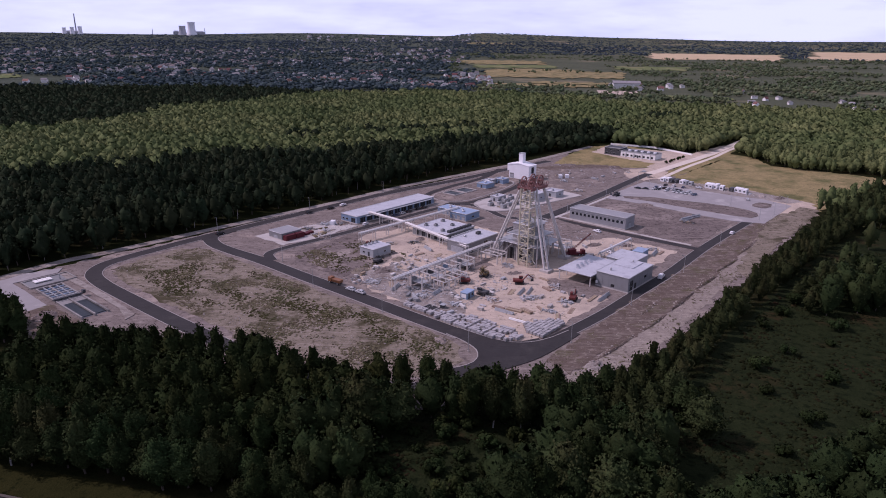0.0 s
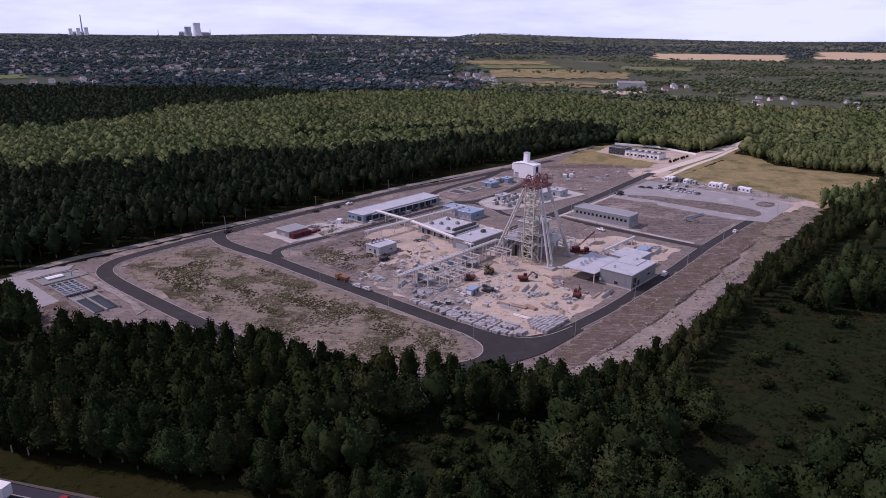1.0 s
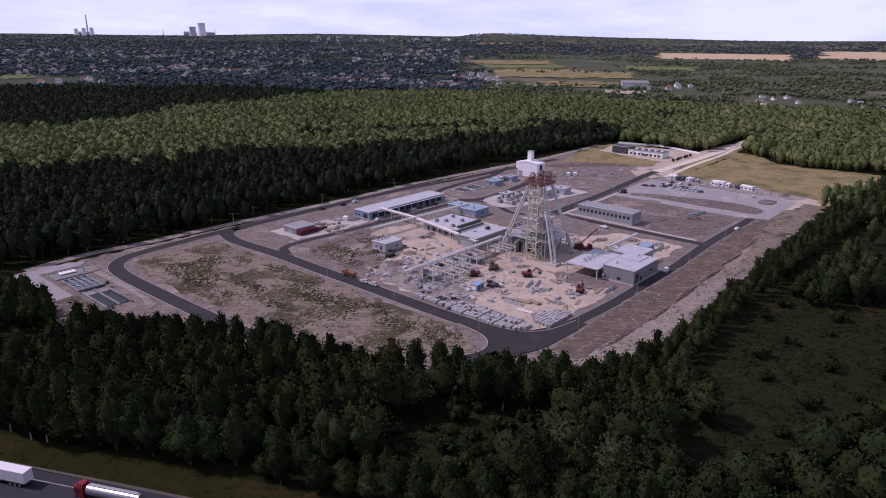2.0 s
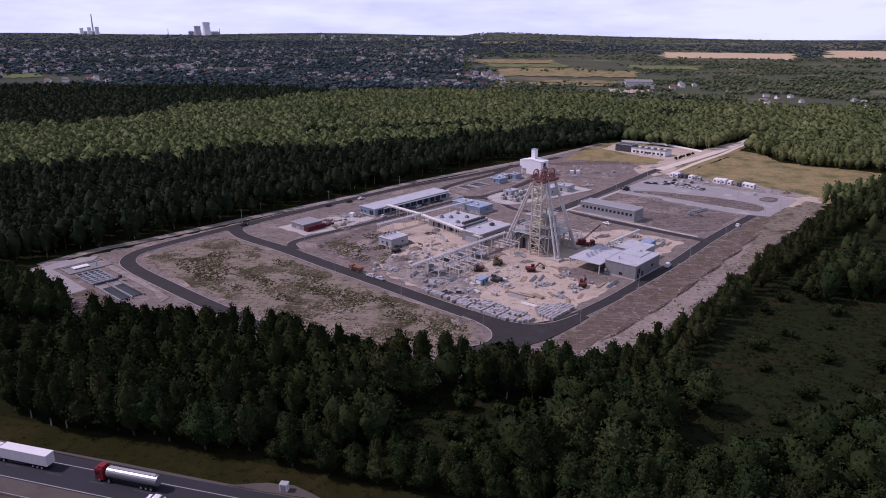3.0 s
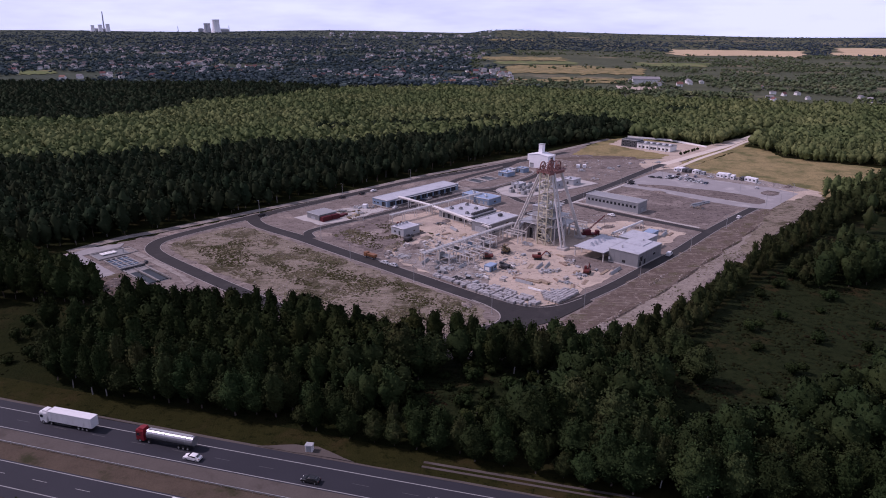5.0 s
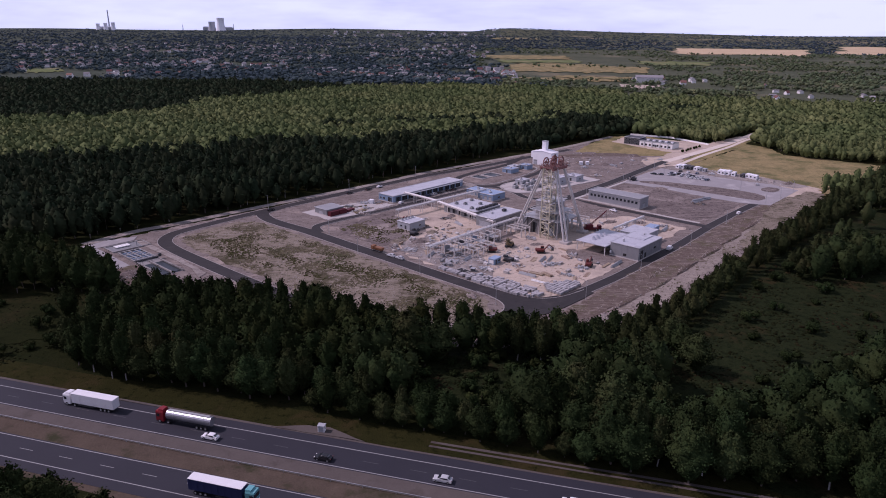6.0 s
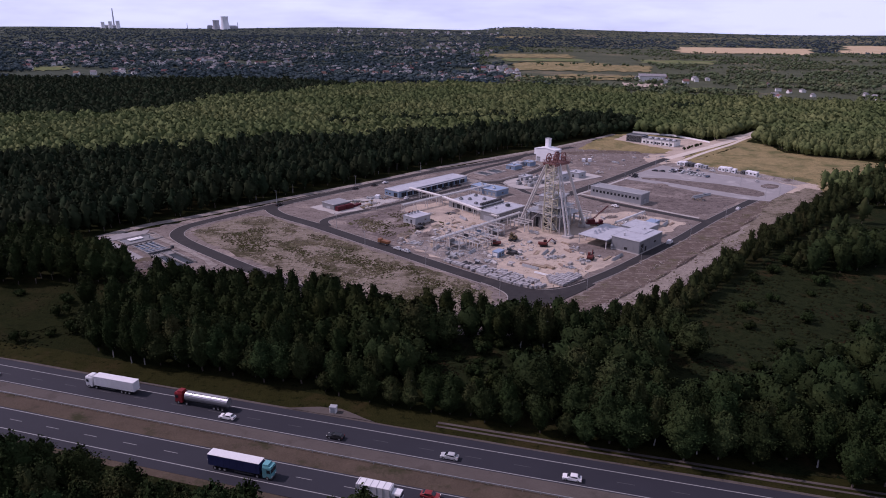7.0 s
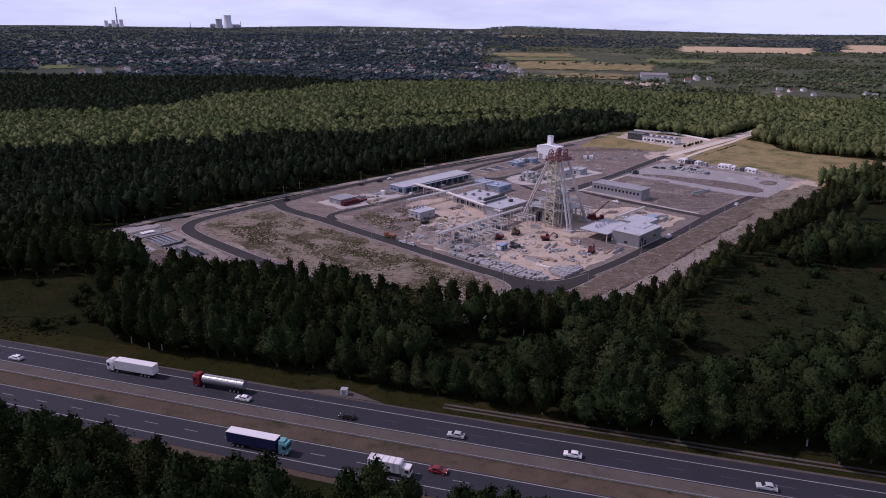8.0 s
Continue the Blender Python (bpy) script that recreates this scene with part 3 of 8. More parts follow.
def spline(pts, step=2.0):
    """A smooth line through points of the plan."""
    p = [Vector(q).to_2d() for q in pts]
    p = [2 * p[0] - p[1]] + p + [2 * p[-1] - p[-2]]
    out = []
    for a, b, c, d in zip(p, p[1:], p[2:], p[3:]):
        n = max(2, int((c - b).length / step))
        for i in range(n):
            t = i / n
            out.append(0.5 * (2 * b + (c - a) * t + (2 * a - 5 * b + 4 * c - d) * t * t + (3 * b - a - 3 * c + d) * t ** 3))
    return out + [p[-2]]


def strip_mesh(name, line, left, right, z, base=-0.3, wobble=0.0, seed=0):
    """A slab along a line of the plan, from offset right to offset left of it, top at z."""
    rng = np.random.default_rng(seed)
    bm = bmesh.new()
    rows = []
    for i, c in enumerate(line):
        d = (line[min(i + 1, len(line) - 1)] - line[max(i - 1, 0)]).normalized()
        n = Vector((-d.y, d.x))
        a = c + n * (left + wobble * rng.normal())
        b = c + n * (right + wobble * rng.normal())
        rows.append([bm.verts.new(q) for q in ((a.x, a.y, base), (a.x, a.y, z), (b.x, b.y, z), (b.x, b.y, base))])
    for r, s in zip(rows, rows[1:]):
        for k in range(3):
            bm.faces.new((r[k], s[k], s[k + 1], r[k + 1]))
    bmesh.ops.recalc_face_normals(bm, faces=bm.faces[:])
    mesh = bpy.data.meshes.new(name)
    bm.to_mesh(mesh)
    bm.free()
    return mesh


ROADS = []


def road(name, pts, width, z, material, label, kerbs=True, m=SITE, category="road"):
    line = spline(pts)
    ob = link(name, strip_mesh(name, line, width / 2, -width / 2, z), M[material], m=m)
    tagged(ob, label, category, kind="structure")
    ROADS.append((ob, line, width, z, kerbs))
    return ob


def lay_kerbs():
    """Low kerbs along the roads, left open where another road joins."""
    for ob, line, width, z, kerbs in ROADS:
        if not kerbs:
            continue
        for s in (-1, 1):
            run = []
            for i, c in enumerate(line):
                d = (line[min(i + 1, len(line) - 1)] - line[max(i - 1, 0)]).normalized()
                e = c + Vector((-d.y, d.x)) * s * width / 2
                free = not any((e - q).length < w2 / 2 + 0.8 for o2, l2, w2, z2, k2 in ROADS if o2 is not ob for q in l2)
                free = free and not (-37 < e.x < 13 and -6 < e.y < 25)
                if free:
                    run.append(c)
                if (not free or i == len(line) - 1) and len(run) > 2:
                    link("kerb", strip_mesh("kerb", run, s * width / 2 + 0.14, s * width / 2 - 0.10, z + 0.08), M["kerb"], ob)
                if not free:
                    run = []


LEVEL = [0]


def patch(name, pts, z, material, label, m=SITE, wobble=0.6, step=3.0, seed=0, category="ground", base=-0.3):
    """A slab of ground with an uneven outline."""
    rng = np.random.default_rng(seed)
    p = [Vector(q).to_2d() for q in pts]
    ring = []
    for a, b in zip(p, p[1:] + p[:1]):
        n = max(1, int((b - a).length / step))
        for i in range(n):
            q = a.lerp(b, i / n)
            ring.append(q + Vector((rng.normal(), rng.normal())) * wobble * (0.3 if i == 0 else 1))
    LEVEL[0] += 1
    z += 0.004 * LEVEL[0]
    n = len(ring)
    co, _, faces, *_ = geometry.delaunay_2d_cdt(ring, [(i, (i + 1) % n) for i in range(n)], [list(range(n))], 1, 1e-4)
    bm = bmesh.new()
    top = [bm.verts.new((q.x, q.y, z)) for q in co]
    for f in faces:
        bm.faces.new([top[i] for i in f])
    rim = [e for e in bm.edges if len(e.link_faces) == 1]
    low = bmesh.ops.extrude_edge_only(bm, edges=rim)["geom"]
    for v in low:
        if isinstance(v, bmesh.types.BMVert):
            v.co.z = base
    bmesh.ops.recalc_face_normals(bm, faces=bm.faces[:])
    ob = part(name, bm, M[material], None, m=m)
    return tagged(ob, label, category, kind="structure")

# ---------------------------------------------------------------- land


def rise(x, y):
    """Height of the land: flat round the site, raised far out to fit the horizon and hills to the camera's view."""
    r = math.hypot(x, y)
    if r < 1300:
        return 0.0
    k = min(1.0, (r - 1300) / 3500)
    az = math.degrees(math.atan2(x, y))
    z = 70 * k ** 1.3
    z += 7 * k * math.sin(x / 310 + 1.3) * math.sin(y / 420)
    z += np.interp(az, [-0.5, 0.4, 1.6, 2.6, 4.4, 6.6, 8.6, 12.0], [0, 8, 25, 31, 29, 20, 10, 0]) * math.exp(-((r - 4350) / 330) ** 2)   # wooded hill
    z -= 13 * k * min(1.0, max(0.0, (az - 8) / 5))
    z += 9 * math.exp(-((az + 17) / 6.0) ** 2 - ((r - 3300) / 260) ** 2)          # dark ridge before the power station
    z += 6 * math.exp(-((az + 30) / 5.0) ** 2 - ((r - 3500) / 300) ** 2)
    return z


def land_mesh():
    radii = [0, 60, 150, 300, 600, 900, 1000, 1100, 1200, 1300]
    while radii[-1] < 4880:
        radii.append(min(4880, radii[-1] * 1.035))
    n = 288
    verts, quads = [], []
    for r in radii:
        for i in range(n):
            a = 2 * math.pi * i / n
            x, y = r * math.sin(a), r * math.cos(a)
            verts.append((x, y, rise(x, y)))
    for k in range(len(radii) - 1):
        for i in range(n):
            j = (i + 1) % n
            quads.append((k * n + i, k * n + j, (k + 1) * n + j, (k + 1) * n + i))
    mesh = np_mesh("ground", np.array(verts), quads=np.array(quads)[:, ::-1])
    mesh.materials.append(M["land"])
    mesh.materials.append(M["farmland"])
    mesh.materials.append(M["garden"])
    for p in mesh.polygons:
        p.use_smooth = True
        az = math.degrees(math.atan2(p.center.x, p.center.y))
        # Left of the fields the ground takes the copy with painted shade.
        p.material_index = 0 if p.center.length < (960 if 9 < az < 60 else 1180) else 2 if -60 < az < 2 else 1
    return mesh


ground = tagged(link("ground", land_mesh(), M["land"]), "rolling grassland with dry patches reaching the horizon", "ground", kind="structure")


def field(name, az0, az1, r0, r1, material, label, seed):
    """A far field that lies on the land, by bearing and distance."""
    rng = np.random.default_rng(seed)
    na, nr = 16, 10
    verts, quads = [], []
    w0, w1 = rng.normal(0, 0.04, nr + 1), rng.normal(0, 0.04, nr + 1)
    for k in range(nr + 1):
        for i in range(na + 1):
            a = radians(az0 + (az1 - az0) * (i / na + (w0[k] if i == 0 else w1[k] if i == na else 0)))
            r = r0 + (r1 - r0) * k / nr + rng.normal(0, 12) * (k in (0, nr))
            x, y = r * math.sin(a), r * math.cos(a)
            verts.append((x, y, rise(x, y) + 1.2))
    for k in range(nr):
        for i in range(na):
            b = k * (na + 1) + i
            quads.append((b, b + na + 1, b + na + 2, b + 1))
    ob = link(name, np_mesh(name, np.array(verts), quads=np.array(quads)), M[material])
    return tagged(ob, label, "field", kind="structure")


field("field", 16.2, 25.5, 2480, 2950, "wheat", "ripe golden grain field beyond the woods", 1)
field("field", 27.5, 36.0, 2650, 3300, "wheat", "ripe golden grain field on the far slope", 2)
field("field", 3.5, 10.5, 1560, 1850, "hay", "dry hay meadow between hedges", 3)
field("field", 1.5, 8.0, 2050, 2230, "hay", "dry hay meadow between hedges", 4)
field("field", 7.0, 13.5, 1400, 1450, "hay", "dry hay meadow beside the village", 5)
field("field", 12.3, 15.6, 1185, 1262, "sand", "bare sandy yard before a barn", 6)
field("field", -33.6, -31.2, 1640, 1730, "pasture", "pale green pasture beside the village", 7)
field("field", 4.2, 12.5, 1330, 1385, "hay", "dry hay meadow beyond the forest", 9)
field("field", 9.5, 14.5, 1580, 1800, "hay", "dry hay meadow between hedges", 10)
field("field", 2.4, 9.0, 1890, 2010, "pasture", "pale green pasture between hedges", 11)
field("field", 17.0, 22.5, 1135, 1205, "pasture", "pale green pasture beside the farm", 12)
field("field", 13.5, 19.0, 1900, 2060, "pasture", "pale green pasture between hedges", 13)
field("field", 2.0, 5.5, 3400, 3560, "hay", "dry hay meadow below the hill", 8)

# ---------------------------------------------------------------- site ground
patch("ground_site", [(-112, 122), (-108, 160), (-106, 190), (-104, 203), (330, 192), (330, 95), (262, -24), (150, -29), (40, -32), (-10, -30), (-32, -26), (-60, 5), (-82, 60), (-84, 100)], 0.04, "dirt", "graded gravelly brown dirt of the site", wobble=0.8)
patch("ground_field", [(-66, 112), (-66, 168), (-62, 181), (-46, 186), (-31, 187), (-22, 182), (-19, 168), (-19, 100), (-19, 40), (-21, 20), (-28, 13), (-45, 14), (-60, 40), (-65, 80)], 0.10, "straw", "dry weedy field with tufts and rubble", wobble=0.8)
patch("ground_yard", [(-5, 8), (0, 4), (50, 3), (58, 22), (100, 6), (128, 7), (128, 40), (97, 62), (97, 126), (40, 140), (36, 104), (4, 96), (-5, 80)], 0.10, "sand", "pale trodden sand of the works yard", wobble=0.8)
patch("ground_yard", [(2, 112), (22, 122), (36, 134), (60, 142), (40, 144), (8, 142), (-3, 132), (-3, 100), (20, 102)], 0.11, "soil", "dark graded soil beside the yard road", wobble=0.8)
patch("ground_yard", [(-5, 40), (2, 36), (14, 48), (22, 62), (18, 80), (26, 96), (4, 97), (-5, 82)], 0.125, "gravel", "grey gravelly ground under the stores", wobble=1.4)
patch("ground_yard", [(40, 62), (52, 60), (60, 68), (56, 82), (44, 84), (36, 74)], 0.125, "dirt", "darker churned ground in the yard", wobble=1.6)
patch("ground_yard", [(44, 8), (58, 6), (60, 22), (54, 34), (46, 26)], 0.125, "dirt", "darker churned ground before the canopy", wobble=1.6)
patch("ground_plot", [(148, 5), (200, 5), (199, 30), (201, 72), (201, 82), (160, 82), (160, 40), (146, 32)], 0.10, "soil", "bare dark soil plot inside the roads", wobble=0.8)
patch("ground_verge", [(-22, -17), (0, -18), (60, -18.5), (120, -17.5), (200, -15), (250, -14), (256, -20), (180, -23.5), (100, -26.5), (40, -29), (0, -29), (-24, -27)], 0.09, "tan_gravel", "pale rutted gravel verge", wobble=0.7, step=3.0)
patch("ground_verge", [(-10, -6.5), (14, -6), (33, -5.6), (60, -5.8), (97, -5.8), (143, -3.8), (195, -3.8), (235, -6), (235, -11), (180, -15), (140, -17.5), (100, -19.0), (60, -19.8), (20, -19.6), (-14, -17.5)], 0.16, "brown_soil", "heaped brown soil along the road", wobble=0.9, step=2.6)
patch("ground_verge", [(160, -15.5), (185, -13), (215, -10), (240, -10.5), (258, -22), (246, -27), (200, -25.5), (168, -24)], 0.175, "straw", "dry weedy grass on the verge", wobble=1.3, step=2.6)
patch("ground_corner", [(236, -9), (246, -3), (262, 4), (272, 22), (284, 30), (289, 24), (280, 4), (278, -16), (262, -22), (246, -19)], 0.13, "sand", "pale sandy corner of the car park", wobble=1.0)
patch("ground_lawn", [(283, 172), (330, 185), (378, 190), (404, 180), (398, 108), (345, 106), (318, 108), (300, 128)], 0.09, "hay", "dry yellow lawn before the office", wobble=0.8)
patch("ground_pad", [(338, 112), (400, 106), (404, 126), (384, 182), (352, 176), (342, 140)], 0.13, "sand", "pale sandy forecourt of the office", wobble=0.8)
patch("ground_pad", [(316, 100), (345, 99.5), (400, 98), (470, 99.5), (468, 104), (404, 108), (398, 118), (345, 113), (320, 111)], 0.12, "sand", "pale sandy strip beside the access road", wobble=0.6)
patch("ground_lawn", [(300, 79), (388, 79.5), (440, 84), (500, 90), (520, 97), (440, 93.5), (400, 92.5), (340, 92.5), (300, 91)], 0.105, "hay", "dry grass strip between the access tracks", wobble=0.5)
patch("ground_soil", [(232, 118), (262, 108), (300, 106), (316, 110), (300, 126), (284, 150), (262, 168), (238, 160)], 0.10, "dirt", "graded gravelly dirt behind the winding hall", wobble=0.8)
patch("ground_soil", [(260, 174), (272, 168), (288, 158), (300, 148), (309, 128), (300, 121), (288, 138), (270, 153), (258, 160)], 0.115, "brown_soil", "strip of dark dumped soil before the lawn", wobble=0.9)
patch("ground_pad", [(104, 62), (135, 60), (140, 82), (130, 100), (106, 100)], 0.10, "dirt", "gravelly yard behind the headframe", wobble=0.8)
patch("ground_pad", [(8, 178), (20, 177), (52, 170), (56, 153), (28, 152), (8, 155)], 0.12, "concrete", "pale concrete pad under the containers", wobble=0.5)
patch("ground_pad", [(56, 151.5), (128, 150), (130, 158), (56, 158)], 0.12, "gravel", "gravel strip along the garage hall", wobble=0.4)
patch("meadow", [(272, 78), (388, 78), (428, 92), (420, 60), (392, 40), (396, -20), (392, -60), (335, -48), (290, -36), (256, -22), (262, 0), (268, 40)], 0.08, "hay", "dry yellow hay meadow", wobble=0.8)
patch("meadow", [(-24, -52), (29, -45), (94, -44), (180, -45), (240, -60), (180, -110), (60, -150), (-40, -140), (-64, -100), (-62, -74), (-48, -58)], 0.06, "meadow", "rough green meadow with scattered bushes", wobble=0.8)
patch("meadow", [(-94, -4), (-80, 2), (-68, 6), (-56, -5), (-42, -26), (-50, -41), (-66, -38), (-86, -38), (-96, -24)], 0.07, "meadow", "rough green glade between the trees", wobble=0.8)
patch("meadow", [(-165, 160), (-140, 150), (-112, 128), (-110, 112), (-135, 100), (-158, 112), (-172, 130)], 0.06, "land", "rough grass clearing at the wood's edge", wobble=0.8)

NOSE = [(-16.6, 30), (-17.2, 22), (-19.6, 14.6), (-24.5, 10.6), (-30, 10.4), (-37, 13.6)]
corner = [tuple(p) for p in spline(NOSE)] + [tuple(p) for p in spline([(-43, 7), (-36, 2.6), (-24, -0.6), (-12, -4.0), (2, -5.0), (14, -4.9)])] + [tuple(p) for p in spline([(14, -0.4), (4, 1.4), (-3, 4.6), (-7.4, 10), (-9.4, 18), (-9.9, 30)])]
junction = patch("junction", corner, 0.155, "asphalt", "dark asphalt junction of the site roads", wobble=0.0, step=50, category="road")
link("kerb", strip_mesh("kerb", spline(NOSE), 0.16, -0.12, 0.30), M["kerb"], junction)
link("kerb", strip_mesh("kerb", spline([(14, -0.4), (4, 1.4), (-3, 4.6), (-7.4, 10), (-9.4, 18), (-9.9, 30)]), 0.12, -0.16, 0.30), M["kerb"], junction)
# roads of the site
road("road", [(-14, 3), (0, 0.2), (33, -2.5), (60, -2.6), (97, -2.6), (143, -0.5), (195, -0.6), (214, -1.5), (236, -3)], 5.2, 0.16, "asphalt", "dark asphalt road along the site's edge")
road("road", [(0, 1), (-8, 6), (-13, 18), (-13.6, 40), (-13.4, 60), (-13, 85), (-13, 110), (-12.5, 135), (-12.6, 150), (-13.5, 165), (-13, 180), (-8, 192), (4, 196)], 7.2, 0.17, "asphalt", "dark asphalt road through the site")
road("road", [(-8, 8), (-18, 8), (-28, 6), (-44, 6), (-60, 26), (-70, 60), (-72.5, 100), (-73.3, 140), (-73, 168), (-70, 182), (-62, 190), (-50, 192.6), (-30, 194.3), (-8, 195.5), (40, 196), (120, 196), (180, 189), (230, 186), (290, 181)], 6.8, 0.15, "asphalt", "dark asphalt perimeter road")
road("road", [(-9, 140), (-4, 149), (8, 150.5), (40, 148.6), (80, 147.2), (118, 146), (132, 140), (130, 122), (124, 108), (126, 96)], 4.6, 0.18, "asphalt", "dark asphalt yard road")
road("road", [(100, 88), (130, 88), (157, 89), (203, 91), (250, 95), (275, 97), (296, 98)], 6.4, 0.245, "asphalt", "dark asphalt road to the gate")
road("road", [(139.5, 85), (138.5, 60), (138, 40), (138, 20), (138, 2)], 4.6, 0.14, "asphalt", "dark asphalt cross road", kerbs=False)
road("path", [(145.2, 84), (143.8, 60), (142.6, 40), (142, 20), (142, 6)], 1.8, 0.20, "concrete", "pale concrete strip beside the cross road", kerbs=False)
road("path", [(140, 84), (180, 84.5), (222, 86)], 2.0, 0.16, "concrete", "pale concrete strip beside the gate road", kerbs=False)
road("road", [(236, 190), (200, 180), (165, 179), (140, 176), (128, 168), (124, 155), (130, 146)], 4.4, 0.135, "asphalt", "dark asphalt loop road", kerbs=False)
road("road", [(124, 152), (140, 141), (180, 143.5), (204, 149), (215, 156)], 4.6, 0.125, "asphalt", "dark asphalt loop road", kerbs=False)
road("road", [(296, 98), (318, 97), (340, 96.5), (400, 95), (440, 96), (520, 100)], 7.0, 0.25, "track", "pale concrete access road to the gate", kerbs=False)
road("road", [(282, 84), (340, 87.3), (400, 87.5), (440, 90), (520, 92)], 3.6, 0.235, "track", "pale gravel track beside the access road", kerbs=False)
road("pavement", [(-99, 205), (-72, 208.5), (-50, 206.5), (10, 205), (84, 202), (139, 203), (228, 196), (291, 191), (380, 192)], 5.4, 0.12, "gravel", "pale gravel service strip along the forest", kerbs=False)

patch("ground_strip", [(267, -6), (267, 30), (267, 60), (269, 86), (292, 84), (287, 60), (287, 30), (284, 0), (278, -12)], 0.10, "gravel", "pale gravel strip under the site cabins", wobble=0.7)
patch("ground_gate", [(270, 90), (292, 84), (312, 90), (318, 106), (300, 116), (282, 112), (272, 103)], 0.11, "sand", "pale churned ground at the gate", wobble=0.8)
patch("ground_weeds", [(112, -30), (160, -27), (262, -24), (262, -14), (240, -13), (190, -19), (150, -18), (118, -24)], 0.15, "straw", "weedy dry bank along the verge", wobble=0.9)
lay_kerbs()

# car park
patch("pavement", [(208, -9), (202.5, 5), (202, 20), (203, 37), (205, 56), (204.5, 72), (204, 84), (216, 87), (240, 88), (268, 88), (266, 64), (266, 26), (268, 10), (262, -9)], 0.14, "sett", "grey paved car park", wobble=0.1)
for outline, lab in (([(212, 76), (214.5, 60), (214, 42), (213.5, 25), (214, 8), (215.5, 0), (222, -1.5), (229, 1), (233, 8), (234, 16), (233, 32), (228.5, 48), (226, 62), (221, 71), (215.5, 79)], "kerbed island of dark soil in the car park"),
                     ([(243, 4), (244.5, 8.5), (249, 10), (257, 8.5), (258.5, 4.5), (257, 1), (250, -0.5), (244.5, 1)], "small kerbed soil island in the car park")):
    isle = patch("island", outline, 0.26, "soil", lab, wobble=0.15)
    closed = [Vector(p) for p in outline] + [Vector(outline[0])]
    link("kerb", strip_mesh("kerb", spline(closed), 0.3, -0.15, 0.29), M["kerb"], isle)

# oval island with the fire-water tanks
oval = [(132, 167), (129, 160), (131, 152), (141, 145.5), (160, 146), (181, 148), (200, 153), (206, 161), (200, 171), (189, 174), (158, 173), (139, 171), (132, 167)]
isle = patch("island", oval[:-1], 0.22, "dirt", "kerbed oval island with pale dirt", wobble=0.1)
link("kerb", strip_mesh("kerb", spline(oval), 0.55, -0.55, 0.30), M["kerb"], isle)
arc = [(205, 128), (180, 131), (152, 139.5), (137, 137.5), (130.5, 128), (130, 118), (138, 112.5), (160, 107), (200, 100)]
isle = patch("island", arc, 0.22, "concrete", "kerbed plant island of pale concrete", wobble=0.1)
link("kerb", strip_mesh("kerb", spline(arc), 0.55, -0.55, 0.30), M["kerb"], isle)

# ---------------------------------------------------------------- buildings of the site


def opening(parent, face, along, z0, w, h, kind, length=0.0, depth=0.0):
    """A door or window set proud of a wall: face -u lies at x = 0 and runs along y, face -v lies at y = 0 and runs along x."""
    def slab(a0, a1, b0, b1, out0, out1):
        bm = bmesh.new()
        if face == "-u":
            return box(bm, -out1, -out0, a0, a1, b0, b1)
        if face == "-v":
            return box(bm, a0, a1, -out1, -out0, b0, b1)
        return box(bm, a0, a1, depth + out0, depth + out1, b0, b1)
    if kind == "window":
        fr = part("window", slab(along - w / 2, along + w / 2, z0, z0 + h, -0.05, 0.07), M["steel_grey"], parent)
        part("pane", slab(along - w / 2 + 0.08, along + w / 2 - 0.08, z0 + 0.08, z0 + h - 0.08, 0.0, 0.085), M["pane"], fr)
    elif kind == "gate":
        fr = part("door", slab(along - w / 2, along + w / 2, z0, z0 + h, -0.05, 0.06), M["dark_cladding"], parent)
        for k in range(1, int(h / 0.6)):
            part("panel", slab(along - w / 2 + 0.1, along + w / 2 - 0.1, z0 + 0.6 * k - 0.52, z0 + 0.6 * k - 0.04, 0.03, 0.085), M["cladding"], fr)
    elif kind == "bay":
        # No opening behind: a dark slab in the wall paints the shade inside.
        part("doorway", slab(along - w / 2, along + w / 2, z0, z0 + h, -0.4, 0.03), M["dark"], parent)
    else:
        fr = part("door", slab(along - w / 2, along + w / 2, z0, z0 + h, -0.05, 0.06), M["charcoal"], parent)


def flat_hall(name, u0, u1, v0, v1, h, wall, roof, label, category="building", group="works buildings", parapet=0.35, turn=0.0, ribs=2.4, plinth=True):
    ob = thing(name, SP(u0, v0, 0.1, turn), label, category, group)
    L, D = u1 - u0, v1 - v0
    part("wall", mk(box, 0, L, 0, D, -0.4, h, 0.05), M[wall], ob)
    part("roof", mk(box, -0.15, L + 0.15, -0.15, D + 0.15, h, h + 0.22, 0.06), M[roof], ob)
    for x0, x1, y0, y1 in ((-0.2, L + 0.2, -0.2, 0.1), (-0.2, L + 0.2, D - 0.1, D + 0.2), (-0.2, 0.1, 0.1, D - 0.1), (L - 0.1, L + 0.2, 0.1, D - 0.1)):
        part("parapet", mk(box, x0, x1, y0, y1, h - 0.05, h + parapet + 0.2, 0.04), M["steel_grey"], ob)
    if ribs:
        n = int(D / ribs)
        for i in range(1, n):
            part("panel_joint", mk(box, -0.05, 0.03, D * i / n - 0.05, D * i / n + 0.05, 0.1, h - 0.1), M[wall], ob)
        n = int(L / ribs)
        for i in range(1, n):
            part("panel_joint", mk(box, L * i / n - 0.05, L * i / n + 0.05, -0.05, 0.03, 0.1, h - 0.1), M[wall], ob)
    if plinth:
        part("plinth", mk(box, -0.12, L + 0.12, -0.12, D + 0.12, -0.4, 0.45, 0.05), M["concrete"], ob)
    return ob


